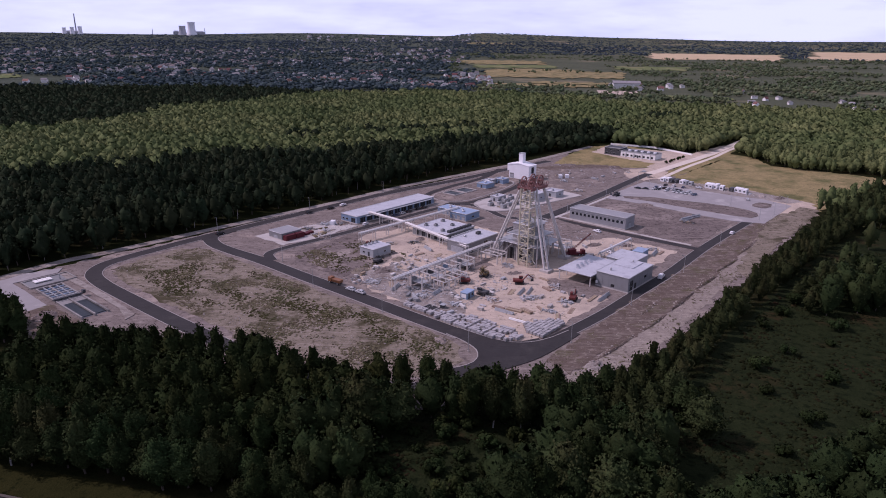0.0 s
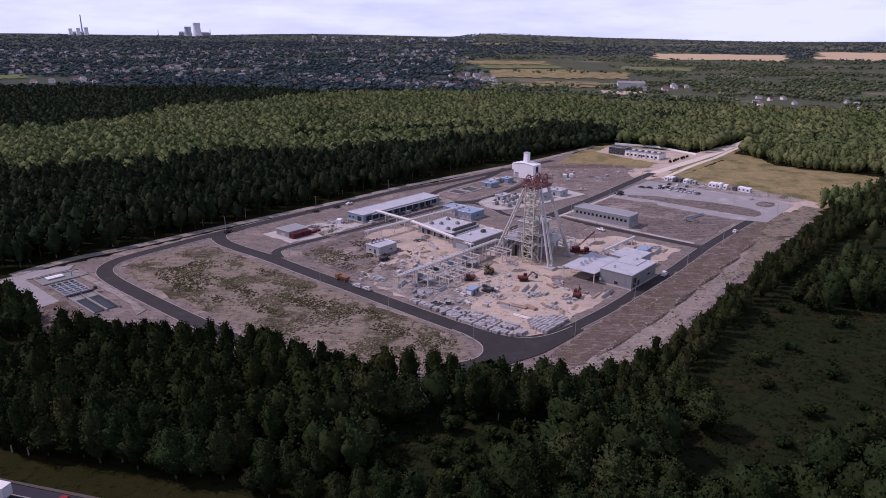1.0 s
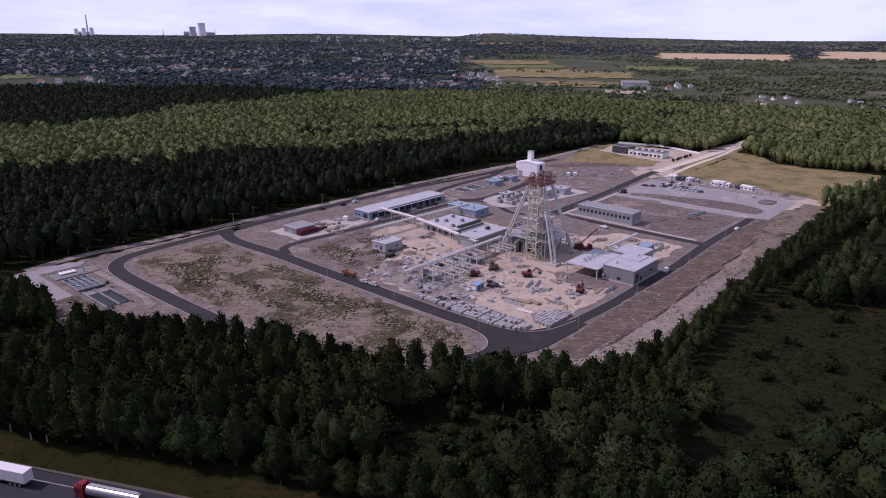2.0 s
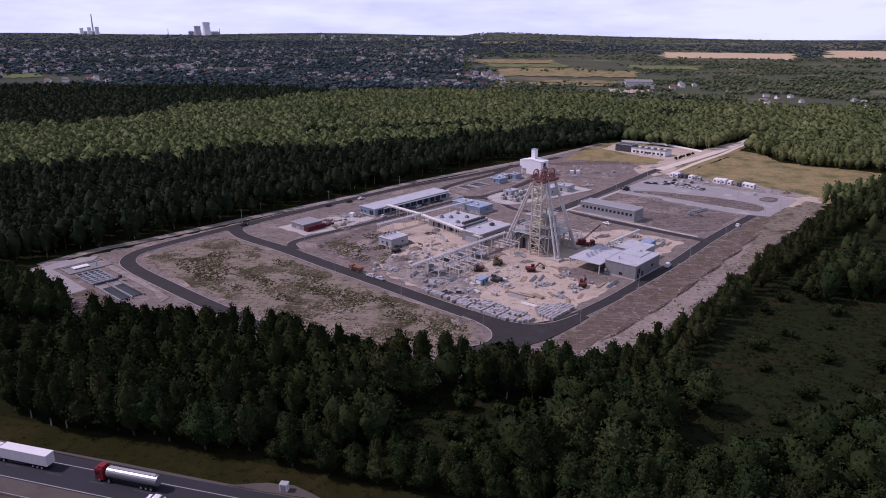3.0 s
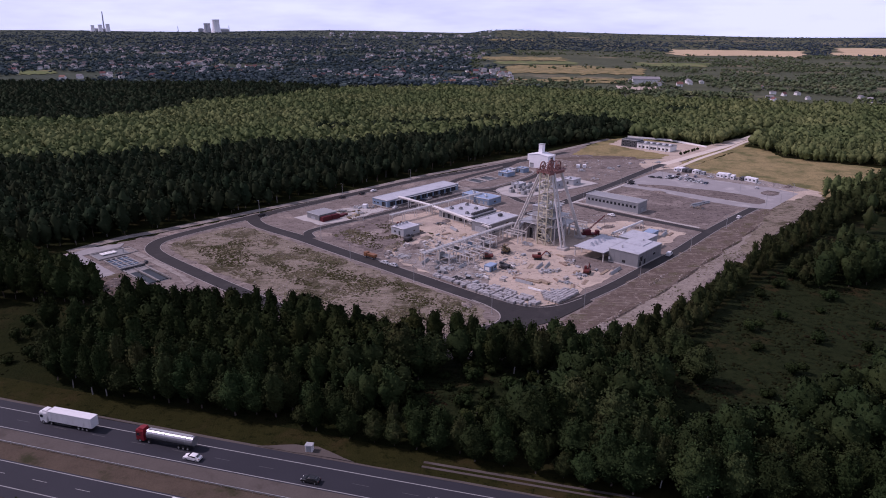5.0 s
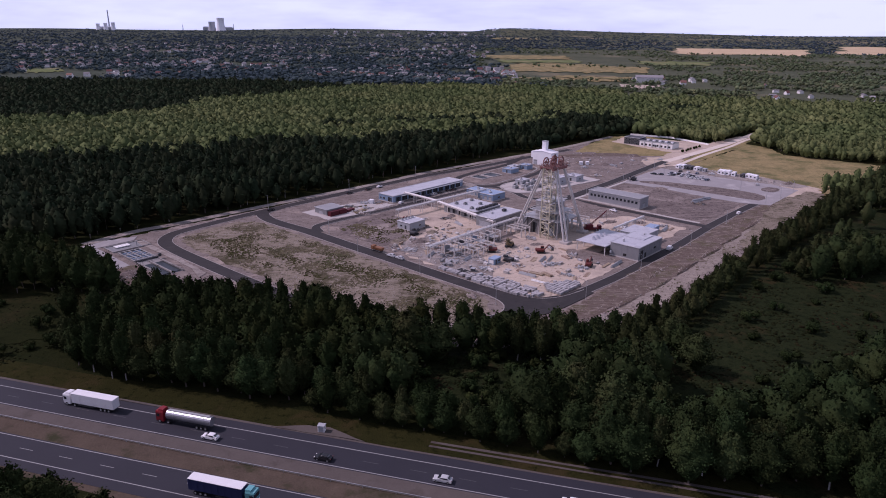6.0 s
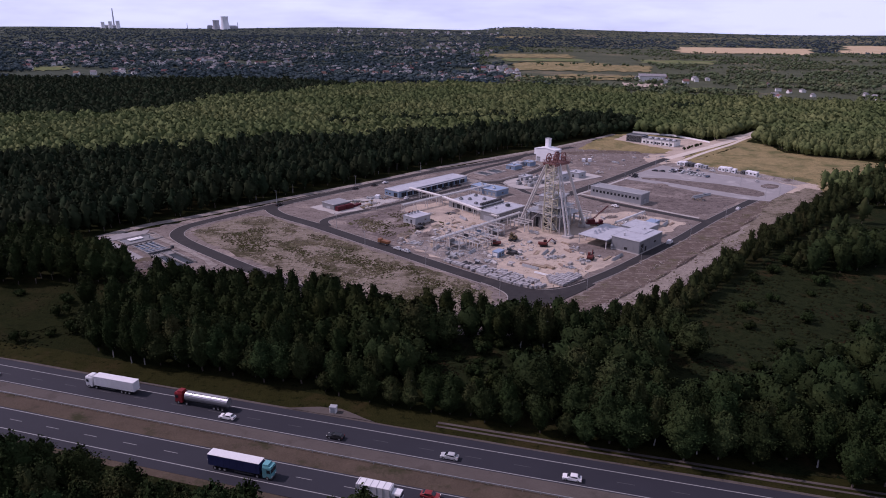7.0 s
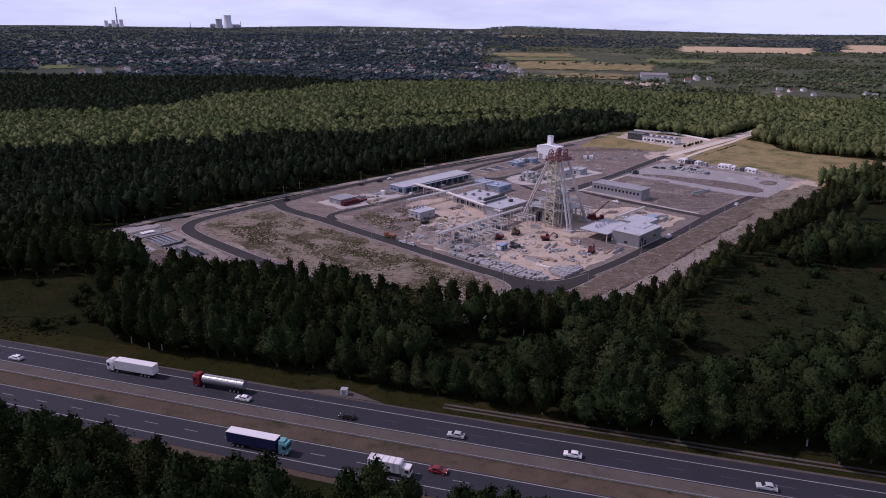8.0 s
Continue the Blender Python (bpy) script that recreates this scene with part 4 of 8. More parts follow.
def roof_unit(ob, x, y, z, w=1.6, d=1.2, h=0.9, material="steel_grey", fan=False):
    u = part("roof_unit", mk(box, x - w / 2, x + w / 2, y - d / 2, y + d / 2, z, z + h, 0.08), M[material], ob)
    if fan:
        part("fan", mk(rod, (x, y, z + h - 0.02), (x, y, z + h + 0.18), min(w, d) * 0.4, 12), M["charcoal"], u)
    return u


# garage hall with a long roof
garage = flat_hall("garage_hall", 57.5, 120, 155.8, 168.5, 4.0, "blue_cladding", "roofing", "long blue-grey garage hall with a pale flat roof", parapet=0.15)
for i in range(11):
    opening(garage, "-v", 4 + 5.4 * i, 0.1, 4.0, 3.1, "bay")
opening(garage, "-u", 3.0, 0.1, 3.2, 3.0, "bay")
opening(garage, "-u", 8.0, 1.4, 1.6, 1.0, "window")
opening(garage, "-u", 10.8, 1.4, 1.6, 1.0, "window")
part("canopy", mk(box, 6, 60, -1.6, -0.2, 3.5, 3.75, 0.03), M["cladding"], garage)

# pump cabin with roof fans
cabin = flat_hall("pump_cabin", 23.6, 35, 108, 117, 3.8, "cladding", "roofing", "light grey pump cabin with round roof fans", parapet=0.1)
for k in range(4):
    u = part("vent_drum", mk(rod, (2.0 + 2.4 * k, 7.2, 4.0), (2.0 + 2.4 * k, 7.2, 5.0), 0.7, 12), M["steel_grey"], cabin)
    part("fan", mk(rod, (2.0 + 2.4 * k, 7.2, 4.98), (2.0 + 2.4 * k, 7.2, 5.1), 0.5, 12), M["charcoal"], u)
opening(cabin, "-u", 3.0, 0.4, 1.2, 2.1, "door")
opening(cabin, "-u", 6.2, 1.4, 1.4, 0.9, "window")
opening(cabin, "-v", 7.5, 1.4, 1.4, 0.9, "window")

# cooling plant hall with rows of units on the roof
plant = flat_hall("plant_hall", 64, 86, 98, 121, 3.9, "dark_cladding", "roofing", "low grey plant hall with rows of dark cooler units", parapet=0.15)
for i in range(9):
    cu = part("cooler", mk(box, 2.0 + 2.2 * i, 3.8 + 2.2 * i, -2.6, -0.3, 0.1, 3.0, 0.08), M["charcoal"], plant)
    part("fan", mk(rod, (2.9 + 2.2 * i, -1.4, 2.98), (2.9 + 2.2 * i, -1.4, 3.2), 0.8, 12), M["steel_grey"], cu)
for i in range(8):
    roof_unit(plant, 4.0 + 2.3 * i, 1.8, 4.1, 1.6, 1.8, 1.2, "charcoal", True)
for x, y in ((4, 6), (9, 15), (15, 9), (18, 18), (6, 19)):
    roof_unit(plant, x, y, 4.1, 2.0, 1.5, 1.1, "dark_cladding", True)
for i in range(5):
    opening(plant, "-u", 3 + 4.2 * i, 0.5, 2.0, 2.4, "bay")

# switchgear hall
hall = flat_hall("switchgear_hall", 55.5, 80, 78.6, 90.5, 5.2, "dark_cladding", "roofing", "mid grey switchgear hall with a pale flat roof", parapet=0.25)
opening(hall, "-v", 14.5, 2.5, 3.2, 1.6, "window")
opening(hall, "-v", 4.0, 0.4, 1.3, 2.2, "door")
opening(hall, "-u", 5.8, 0.2, 7.6, 4.0, "gate")
roof_unit(hall, 17, 6.5, 5.4, 2.4, 1.6, 1.3, "charcoal", True)
roof_unit(hall, 9, 8.5, 5.4, 1.2, 1.0, 0.8, "steel_grey")

# blue halls
for u0, u1, v0, v1, h, lab in ((101, 113, 115.5, 127, 3.9, "blue metal hall with a pale blue roof"), (105, 114, 128, 139.5, 3.4, "low blue metal shed with a pale blue roof")):
    b = flat_hall("blue_hall", u0, u1, v0, v1, h, "blue_cladding", "blue_roof", lab, parapet=0.1)
    for i in range(3):
        opening(b, "-u", 2 + 3.4 * i, 0.2, 2.2, 2.5, "gate")
    opening(b, "-v", (u1 - u0) / 2, 1.4, 1.8, 1.0, "window")
    roof_unit(b, 4, 5, h + 0.2, 1.6, 1.2, 0.8)
    roof_unit(b, 7, 8, h + 0.2, 1.2, 1.2, 0.6)

# row building with a band of square windows
row = flat_hall("office_row", 145, 155.5, 42.8, 76.5, 6.1, "sheet", "sheet", "long light grey building with a row of square dark windows", parapet=0.3)
for i in range(13):
    opening(row, "-u", 2.2 + 2.45 * i, 3.0, 1.6, 1.6, "window")
part("cornice", mk(box, -0.22, -0.03, 0.1, 33.6, 5.3, 5.5), M["steel_grey"], row)
opening(row, "-v", 5, 0.4, 3.0, 3.2, "gate")

# annex beside the road: tall box and canopy
annex = flat_hall("annex", 60.8, 83.5, 0.2, 14.5, 6.1, "dark_cladding", "roofing", "grey metal-clad annex beside the road", parapet=0.1)
opening(annex, "-v", 2.8, 0.2, 2.6, 4.4, "bay")
opening(annex, "-v", 6.4, 0.2, 1.6, 2.6, "bay")
opening(annex, "-u", 6.8, 1.0, 1.6, 1.2, "bay")
opening(annex, "-v", 15.5, 2.6, 2.4, 1.2, "window")
part("lamp_box", mk(box, -0.5, -0.05, 13.4, 14.2, 1.2, 2.3, 0.04), M["white_paint"], annex)
roof_unit(annex, 4.2, 10.0, 6.3, 0.6, 0.6, 1.4, "steel_grey")
roof_unit(annex, 19.5, 7.5, 6.3, 0.6, 0.6, 1.2, "steel_grey")
part("roof_step", mk(box, 12, 22, 4, 13, 6.3, 6.65, 0.05), M["roofing"], annex)
annex_back = flat_hall("annex", 83.7, 98, 9, 22, 5.0, "cladding", "roofing", "lower light grey rear annex with a flat roof", parapet=0.1)
opening(annex_back, "-v", 6, 0.2, 2.5, 3.0, "bay")

canopy = thing("loading_canopy", SP(57.0, 14.9, 0.1), "open loading canopy with a pale roof and slanted skylights", "canopy", "works buildings")
part("roof", mk(box, 0, 25, 0, 15.5, 4.3, 4.7, 0.08), M["roofing"], canopy)
for i in range(5):
    for y in (0.5, 15.0):
        part("post", mk(box, 0.4 + 5.9 * i, 0.75 + 5.9 * i, y - 0.18, y + 0.18, -0.3, 4.3), M["steel_pale"], canopy)
for y in (0.5, 15.0):
    part("beam", mk(box, 0.2, 24.8, y - 0.15, y + 0.15, 3.9, 4.3), M["dark_cladding"], canopy)
part("back_wall", mk(box, 12.0, 12.3, 0.8, 14.7, -0.3, 4.25), M["dark_cladding"], canopy)
for i in range(4):
    bm = bmesh.new()
    prism(bm, [(9.0 - 0.9, 4.7), (9.0 + 0.9, 4.7), (9.0 + 0.8, 6.3)], 5 + 3.4 * i, 6.4 + 3.4 * i)
    part("skylight", bm, M["roofing"], canopy)

blue_box = thing("blue_container", SP(106, 15, 0.1, 4), "blue steel container behind the annex", "container", "containers")
part("body", mk(box, 0, 7.5, 0, 5.0, -0.1, 2.9, 0.05), M["blue_cladding"], blue_box)
for k in range(1, 12):
    part("rib", mk(box, 0.62 * k - 0.1, 0.62 * k + 0.1, -0.07, 0.02, 0.1, 2.7), M["blue_roof"], blue_box)
part("roof", mk(box, -0.05, 7.55, -0.05, 5.05, 2.9, 3.0, 0.02), M["blue_roof"], blue_box)

# white winding hall with a square stack
white = thing("winding_hall", SP(215.5, 151.0, 0.1), "tall white metal-clad hall with a square stack", "building", "works buildings")
part("wall", mk(prism, [(0, -0.4), (16.6, -0.4), (16.6, 9.7), (8.3, 10.8), (0, 9.7)], 0, 9.5), M["white_cladding"], white)
bm = bmesh.new()
for s in (0, 1):
    y = 16.9 * s - 0.3 * (1 - s)
    prism(bm, [(y, 9.65), (8.3, 10.8), (8.3, 11.1), (y, 9.95)], -0.3, 9.8)
part("roof", bm, M["white_cladding"], white)
part("head_box", mk(box, 1.2, 8.2, 16.6, 19.2, 4.8, 9.5, 0.08), M["white_cladding"], white)
stack = part("vent_shaft", mk(box, 3.4, 6.8, 7.6, 11.0, 10.2, 17.5, 0.08), M["white_cladding"], white)
part("vent_cap", mk(box, 3.2, 7.0, 7.4, 11.2, 17.4, 17.8, 0.05), M["steel_grey"], stack)
opening(white, "-v", 4.8, 4.2, 3.2, 4.4, "bay")
opening(white, "-u", 14.2, 0.2, 3.4, 3.4, "gate")
for i in range(1, 8):
    part("panel_joint", mk(box, -0.04, 0.02, 2.0 * i - 0.04, 2.0 * i + 0.04, 0, 9.6), M["white_cladding"], white)

# office by the gate
office = flat_hall("gate_office", 350, 363, 117.5, 148, 4.4, "white_paint", "charcoal", "long white office with a charcoal roof", parapet=0.5)
for i in range(8):
    opening(office, "-u", 2.6 + 3.6 * i, 1.0, 1.9, 1.7, "window")
opening(office, "-u", 15.2, 0.2, 1.4, 2.4, "door")
for i in range(4):
    part("pier", mk(box, -0.9, -0.05, 4.2 + 7.2 * i, 4.8 + 7.2 * i, -0.2, 4.3), M["white_paint"], office)
for i in range(5):
    roof_unit(office, 6, 3 + 5.6 * i, 4.6, 2.4, 2.0, 1.1, "white_cladding")
wing = flat_hall("gate_office", 350, 362, 148.2, 163, 6.2, "charcoal", "charcoal", "two-storey charcoal office wing", parapet=0.3)
for z in (1.0, 3.9):
    for i in range(4):
        opening(wing, "-u", 2.2 + 3.5 * i, z, 1.8, 1.5, "window")

low_wall = thing("low_wall", SP(0, 0, 0.1), "low white boundary wall behind the office", "wall")
for (u0, v0), (u1, v1) in (((402, 184), (410, 145)), ((410, 145), (396, 104.5))):
    a = Vector((u0, v0, 0))
    d = Vector((u1, v1, 0)) - a
    n = int(d.length / 4)
    for k in range(n):
        p, q = a + d * (k / n), a + d * ((k + 1) / n)
        side = Vector((-d.y, d.x, 0)).normalized() * 0.12
        bm = bmesh.new()
        vs = [bm.verts.new(c + Vector((0, 0, z))) for z in (-0.3, 1.5) for c in (p + side, q * 0.985 + p * 0.015 + side, q * 0.985 + p * 0.015 - side, p - side)]
        for f in ((3, 2, 1, 0), (4, 5, 6, 7), (0, 1, 5, 4), (1, 2, 6, 5), (2, 3, 7, 6), (3, 0, 4, 7)):
            bm.faces.new([vs[c] for c in f])
        bmesh.ops.recalc_face_normals(bm, faces=bm.faces)
        part("wall_panel", bm, M["white_paint"], low_wall)

# store shed and dark red containers
shed = flat_hall("store_shed", 12.5, 24.5, 161.5, 172, 3.3, "dark_cladding", "sheet", "low grey store shed on a concrete pad", parapet=0.05, ribs=1.7)
opening(shed, "-u", 5, 0.1, 3.4, 2.6, "gate")


def container(u, v, turn, material, label, l=6.1, w=2.45, h=2.6, window=False, group="containers"):
    ob = thing("container", SP(u, v, 0.14, turn), label, "container", group)
    part("body", mk(box, 0, l, 0, w, 0, h, 0.03), M[material], ob)
    for k in range(1, int(l / 0.5)):
        part("rib", mk(box, 0.5 * k - 0.11, 0.5 * k + 0.11, -0.05, 0.02, 0.15, h - 0.15), M[material], ob)
    for x in (0, l):
        for y in (0, w):
            part("corner_post", mk(box, x - 0.08, x + 0.08, y - 0.08, y + 0.08, 0, h + 0.02), M[material], ob)
    if window:
        opening(ob, "-u", w / 2, 0.9, 1.2, 1.0, "window")
        opening(ob, "-v", l * 0.7, 0.05, 0.9, 2.0, "door")
    else:
        part("door", mk(box, -0.06, 0.01, 0.1, w / 2 - 0.03, 0.12, h - 0.12), M[material], ob)
        part("door", mk(box, -0.06, 0.01, w / 2 + 0.03, w - 0.1, 0.12, h - 0.12), M[material], ob)
    return ob


container(13.0, 158.6, 2, "maroon", "dark red steel container beside the shed")
container(19.6, 158.7, -3, "maroon", "dark red steel container beside the shed", l=4.5)
container(26, 159.5, 8, "maroon", "dark red flat skip container on the pad", l=5.5, h=1.2)
container(48, 163.5, 30, "white_cladding", "white site container beside scrap", l=3.0, h=2.2)
rng = np.random.default_rng(3)
for v, l, h, mat in ((78.2, 6.0, 2.6, "white_cladding"), (75.2, 6.0, 2.6, "white_cladding"), (72.0, 6.0, 2.5, "charcoal"), (69.2, 6.0, 2.5, "charcoal"), (65.0, 5.0, 2.6, "white_cladding"), (62.2, 5.0, 2.6, "cladding"), (58.6, 4.0, 2.3, "cladding"),
                     (47.2, 6.0, 2.8, "white_cladding"), (44.5, 6.0, 3.0, "white_cladding"), (41.8, 6.0, 3.0, "white_cladding"), (37.2, 5.0, 2.8, "white_cladding"), (31.0, 5.0, 2.4, "charcoal"), (28.0, 5.0, 2.7, "white_cladding"), (25.2, 5.0, 2.7, "white_cladding"), (22.3, 5.0, 2.7, "white_cladding")):
    container(276.5 + rng.uniform(-0.5, 1.2), v, rng.uniform(-4, 4), mat, {"white_cladding": "white site cabin by the car park", "charcoal": "dark grey site cabin by the car park", "cladding": "grey site cabin by the car park"}[mat], l=l, h=h, window=True, group="site cabins")

# ---------------------------------------------------------------- headframe
head = thing("headframe", SP(0, 0, 0.1), "tall pale steel mine headframe with red oxide sheave wheels", "headframe")
CX, CY, HALF, TOP = 62.8, 50.7, 2.4, 35.2
for sx in (-1, 1):
    for sy in (-1, 1):
        part("post", mk(box, CX + sx * HALF - 0.22, CX + sx * HALF + 0.22, CY + sy * HALF - 0.22, CY + sy * HALF + 0.22, -0.3, TOP), M["steel_yellow"], head)
levels = 13
for side in range(4):
    for k in range(levels):
        z0, z1 = TOP * k / levels, TOP * (k + 1) / levels
        a, b = [((-1, -1), (1, -1)), ((1, -1), (1, 1)), ((1, 1), (-1, 1)), ((-1, 1), (-1, -1))][side]
        pa, pb = (CX + a[0] * HALF, CY + a[1] * HALF), (CX + b[0] * HALF, CY + b[1] * HALF)
        bm = bmesh.new()
        rod(bm, (*pa, z1), (*pb, z1), 0.16, 4)
        if k % 2:
            rod(bm, (*pa, z0), (*pb, z1), 0.13, 4)
        else:
            rod(bm, (*pb, z0), (*pa, z1), 0.13, 4)
        part("brace", bm, M["steel_yellow"], head)
for k, s in enumerate((-1, 1)):
    part("guide", mk(rod, (CX + s * 1.0, CY, 0), (CX + s * 1.0, CY, TOP), 0.1, 4), M["steel_pale"], head)
part("cage", mk(box, CX - 1.3, CX + 1.3, CY - 1.0, CY + 1.0, 20, 24.5, 0.08), M["steel_grey"], head)
LEGS = (((64.2, 70.0), (62.4, 53.8)), ((61.4, 38.8), (64.0, 48.4)), ((83.0, 42.6), (72.0, 49.6)), ((84.6, 70.0), (72.0, 53.8)))
for (bu, bv), (tu, tv) in LEGS:
    d = Vector((tu - bu, tv - bv, 0)).normalized()
    n = Vector((-d.y, d.x, 0))
    tubes = []
    for s in (-1, 1):
        lo, hi = Vector((bu, bv, 0.9)) + n * 1.15 * s, Vector((tu, tv, TOP + 0.4)) + n * 0.75 * s
        tubes.append((lo, hi))
        part("strut", mk(rod, lo, hi, 0.52, 10, 0.46), M["steel_pale"], head)
    for k in range(1, 12):
        t = k / 12
        part("tie", mk(rod, tubes[0][0].lerp(tubes[0][1], t), tubes[1][0].lerp(tubes[1][1], t), 0.2, 5), M["steel_pale"], head)
    part("footing", mk(box, bu - 2.3, bu + 2.3, bv - 2.3, bv + 2.3, -0.4, 1.1, 0.15), M["concrete"], head, "pale concrete footing")
deck = part("platform", mk(box, 60.0, 73.2, 47.4, 55.2, TOP, TOP + 0.4, 0.05), M["steel_red"], head, "red oxide steel platform")
for x0, y0, x1, y1 in ((60.0, 47.4, 73.2, 47.4), (73.2, 47.4, 73.2, 55.2), (73.2, 55.2, 60.0, 55.2), (60.0, 55.2, 60.0, 47.4)):
    bm = bmesh.new()
    for z in (0.6, 1.2):
        rod(bm, (x0, y0, TOP + 0.5 + z), (x1, y1, TOP + 0.5 + z), 0.06, 4)
    for k in range(8):
        p = Vector((x0, y0, TOP + 0.4)).lerp(Vector((x1, y1, TOP + 0.4)), k / 8)
        rod(bm, p, p + Vector((0, 0, 1.3)), 0.05, 4)
    part("railing", bm, M["steel_red"], deck)
for y in (48.0, 51.2, 54.6):
    part("girder", mk(box, 60.2, 73.0, y - 0.3, y + 0.3, TOP - 0.9, TOP), M["steel_red"], head)


def sheave(cx, cy, cz, r):
    bm = bmesh.new()
    seg = 24
    rings = [[bm.verts.new((cx + (r + dr) * math.cos(6.2832 * i / seg), cy + dy, cz + (r + dr) * math.sin(6.2832 * i / seg))) for dr, dy in ((-0.22, -0.22), (0.2, -0.22), (0.2, 0.22), (-0.22, 0.22))] for i in range(seg)]
    for p, q in zip(rings, rings[1:] + rings[:1]):
        for k in range(4):
            bm.faces.new((p[k], p[(k + 1) % 4], q[(k + 1) % 4], q[k]))
    w = part("sheave_wheel", bm, M["steel_red"], head, "red oxide spoked sheave wheel")
    for i in range(8):
        a = 6.2832 * i / 8
        part("spoke", mk(rod, (cx, cy, cz), (cx + r * math.cos(a), cy, cz + r * math.sin(a)), 0.09, 4), M["steel_red"], w)
    part("hub", mk(rod, (cx, cy - 0.5, cz), (cx, cy + 0.5, cz), 0.5, 10), M["steel_red"], w)
    for s in (-1, 1):
        bm = bmesh.new()
        rod(bm, (cx - 1.6, cy + 0.7 * s, TOP + 0.4), (cx, cy + 0.7 * s, cz), 0.16, 5)
        rod(bm, (cx + 1.6, cy + 0.7 * s, TOP + 0.4), (cx, cy + 0.7 * s, cz), 0.16, 5)
        part("bearing", bm, M["steel_red"], w)


for cx, cy in ((62.4, 49.2), (62.4, 53.2), (69.4, 49.2), (69.4, 53.2)):
    sheave(cx, cy, TOP + 2.7, 2.1)
part("crane_beam", mk(rod, (60, 51.2, TOP + 4.4), (70.8, 51.2, TOP + 4.4), 0.18, 5), M["steel_red"], head)
for x in (60.4, 65, 69.8):
    bm = bmesh.new()
    for y in (47.6, 55.0):
        rod(bm, (x, y, TOP + 0.4), (x, 51.2, TOP + 4.4), 0.12, 5)
    part("crane_frame", bm, M["steel_red"], head)
for z in (9.0, 18.0, 27.0):
    part("landing", mk(box, CX - 3.5, CX + 3.5, CY - 3.5, CY - 2.75, z, z + 0.15), M["steel_pale"], head)

for z, x0, x1, y0, y1 in ((8.6, 62.5, 82.0, 44.5, 66.5), (12.8, 63.0, 78.0, 46.0, 61.5), (18.5, 64.0, 74.0, 47.0, 57.5)):
    g = part("gallery", mk(box, x0, x1, y0, y1, z, z + 0.22, 0.03), M["steel_grey"], head, "grey steel gallery floor")
    for a0, a1, b0, b1 in ((x0, x1, y0, y0 + 0.12), (x0, x1, y1 - 0.12, y1), (x0, x0 + 0.12, y0 + 0.12, y1 - 0.12), (x1 - 0.12, x1, y0 + 0.12, y1 - 0.12)):
        part("handrail", mk(box, a0, a1, b0, b1, z + 1.0, z + 1.14), M["steel_pale"], g)
    for k in range(5):
        part("handrail_post", mk(box, x0, x0 + 0.1, y0 + (y1 - y0 - 0.1) * k / 4, y0 + (y1 - y0 - 0.1) * k / 4 + 0.1, z + 0.2, z + 1.05), M["steel_pale"], g)
for x, y in ((63, 45), (63, 66), (72, 45), (81.5, 45), (81.5, 66), (72, 66), (63.5, 56)):
    part("column", mk(box, x - 0.18, x + 0.18, y - 0.18, y + 0.18, -0.3, 8.6 if y > 62 or x > 78 else 12.8), M["steel_pale"], head)
for y0, y1 in ((44.8, 52.5), (66.2, 58.5)):
    bm = bmesh.new()
    rod(bm, (63, y0, 0.4), (63, y1, 8.4), 0.14, 5)
    rod(bm, (72, y0, 0.4), (72, y1, 8.4), 0.14, 5)
    part("brace", bm, M["steel_pale"], head)

# shaft house at its foot
shaft = thing("shaft_house", SP(66.0, 46.5, 0.1), "weathered grey concrete shaft house under the headframe", "building", "works buildings")
part("wall", mk(box, 0, 14, 4, 19, -0.4, 8.2, 0.1), M["shaft"], shaft)
part("tower_block", mk(box, 4.5, 13.5, 5.5, 17, 8.2, 15.5, 0.1), M["shaft"], shaft)
part("roof", mk(box, -0.2, 14.2, 3.8, 19.2, 8.2, 8.5, 0.05), M["roofing"], shaft)
part("roof", mk(box, 4.3, 13.7, 5.3, 17.2, 15.5, 15.8, 0.05), M["roofing"], shaft)
for y in (7, 11.5, 16):
    part("buttress", mk(box, -1.2, -0.02, y - 0.5, y + 0.5, -0.4, 7.2, 0.08), M["shaft"], shaft)
for y in (5.2, 9.2, 13.8):
    opening(shaft, "-u", y, 0.2, 2.2, 5.2, "bay")
for k in range(9):
    part("cladding_rib", mk(box, -0.12, 0.02, 4.4 + 1.75 * k, 4.6 + 1.75 * k, 0.2, 8.0), M["dark_cladding"], shaft)
for y0, y1 in ((5.5, 2.0), (17.5, 21.0)):
    part("chute", mk(prism, [(y0, 7.4), (y0 + 1.4, 7.4), (y1 + 1.4, 1.2), (y1, 1.2)], -2.6, -1.25), M["steel_grey"], shaft, "slanted grey sheet-metal chute")
part("side_shed", mk(box, 1, 9, 19.05, 25, -0.4, 5.2, 0.08), M["steel_grey"], shaft)
part("side_roof", mk(prism, [(18.8, 5.9), (25.4, 5.15), (25.4, 5.4), (18.8, 6.15)], 0.6, 9.4), M["roofing"], shaft)
for x in (14.2, 20):
    for y in (4.2, 12):
        part("post", mk(box, x + 0.2, x + 0.6, y, y + 0.4, -0.3, 6.5), M["steel_pale"], shaft)
part("gantry_roof", mk(box, 14.2, 21.5, 3.6, 13, 6.5, 6.8, 0.05), M["roofing"], shaft)


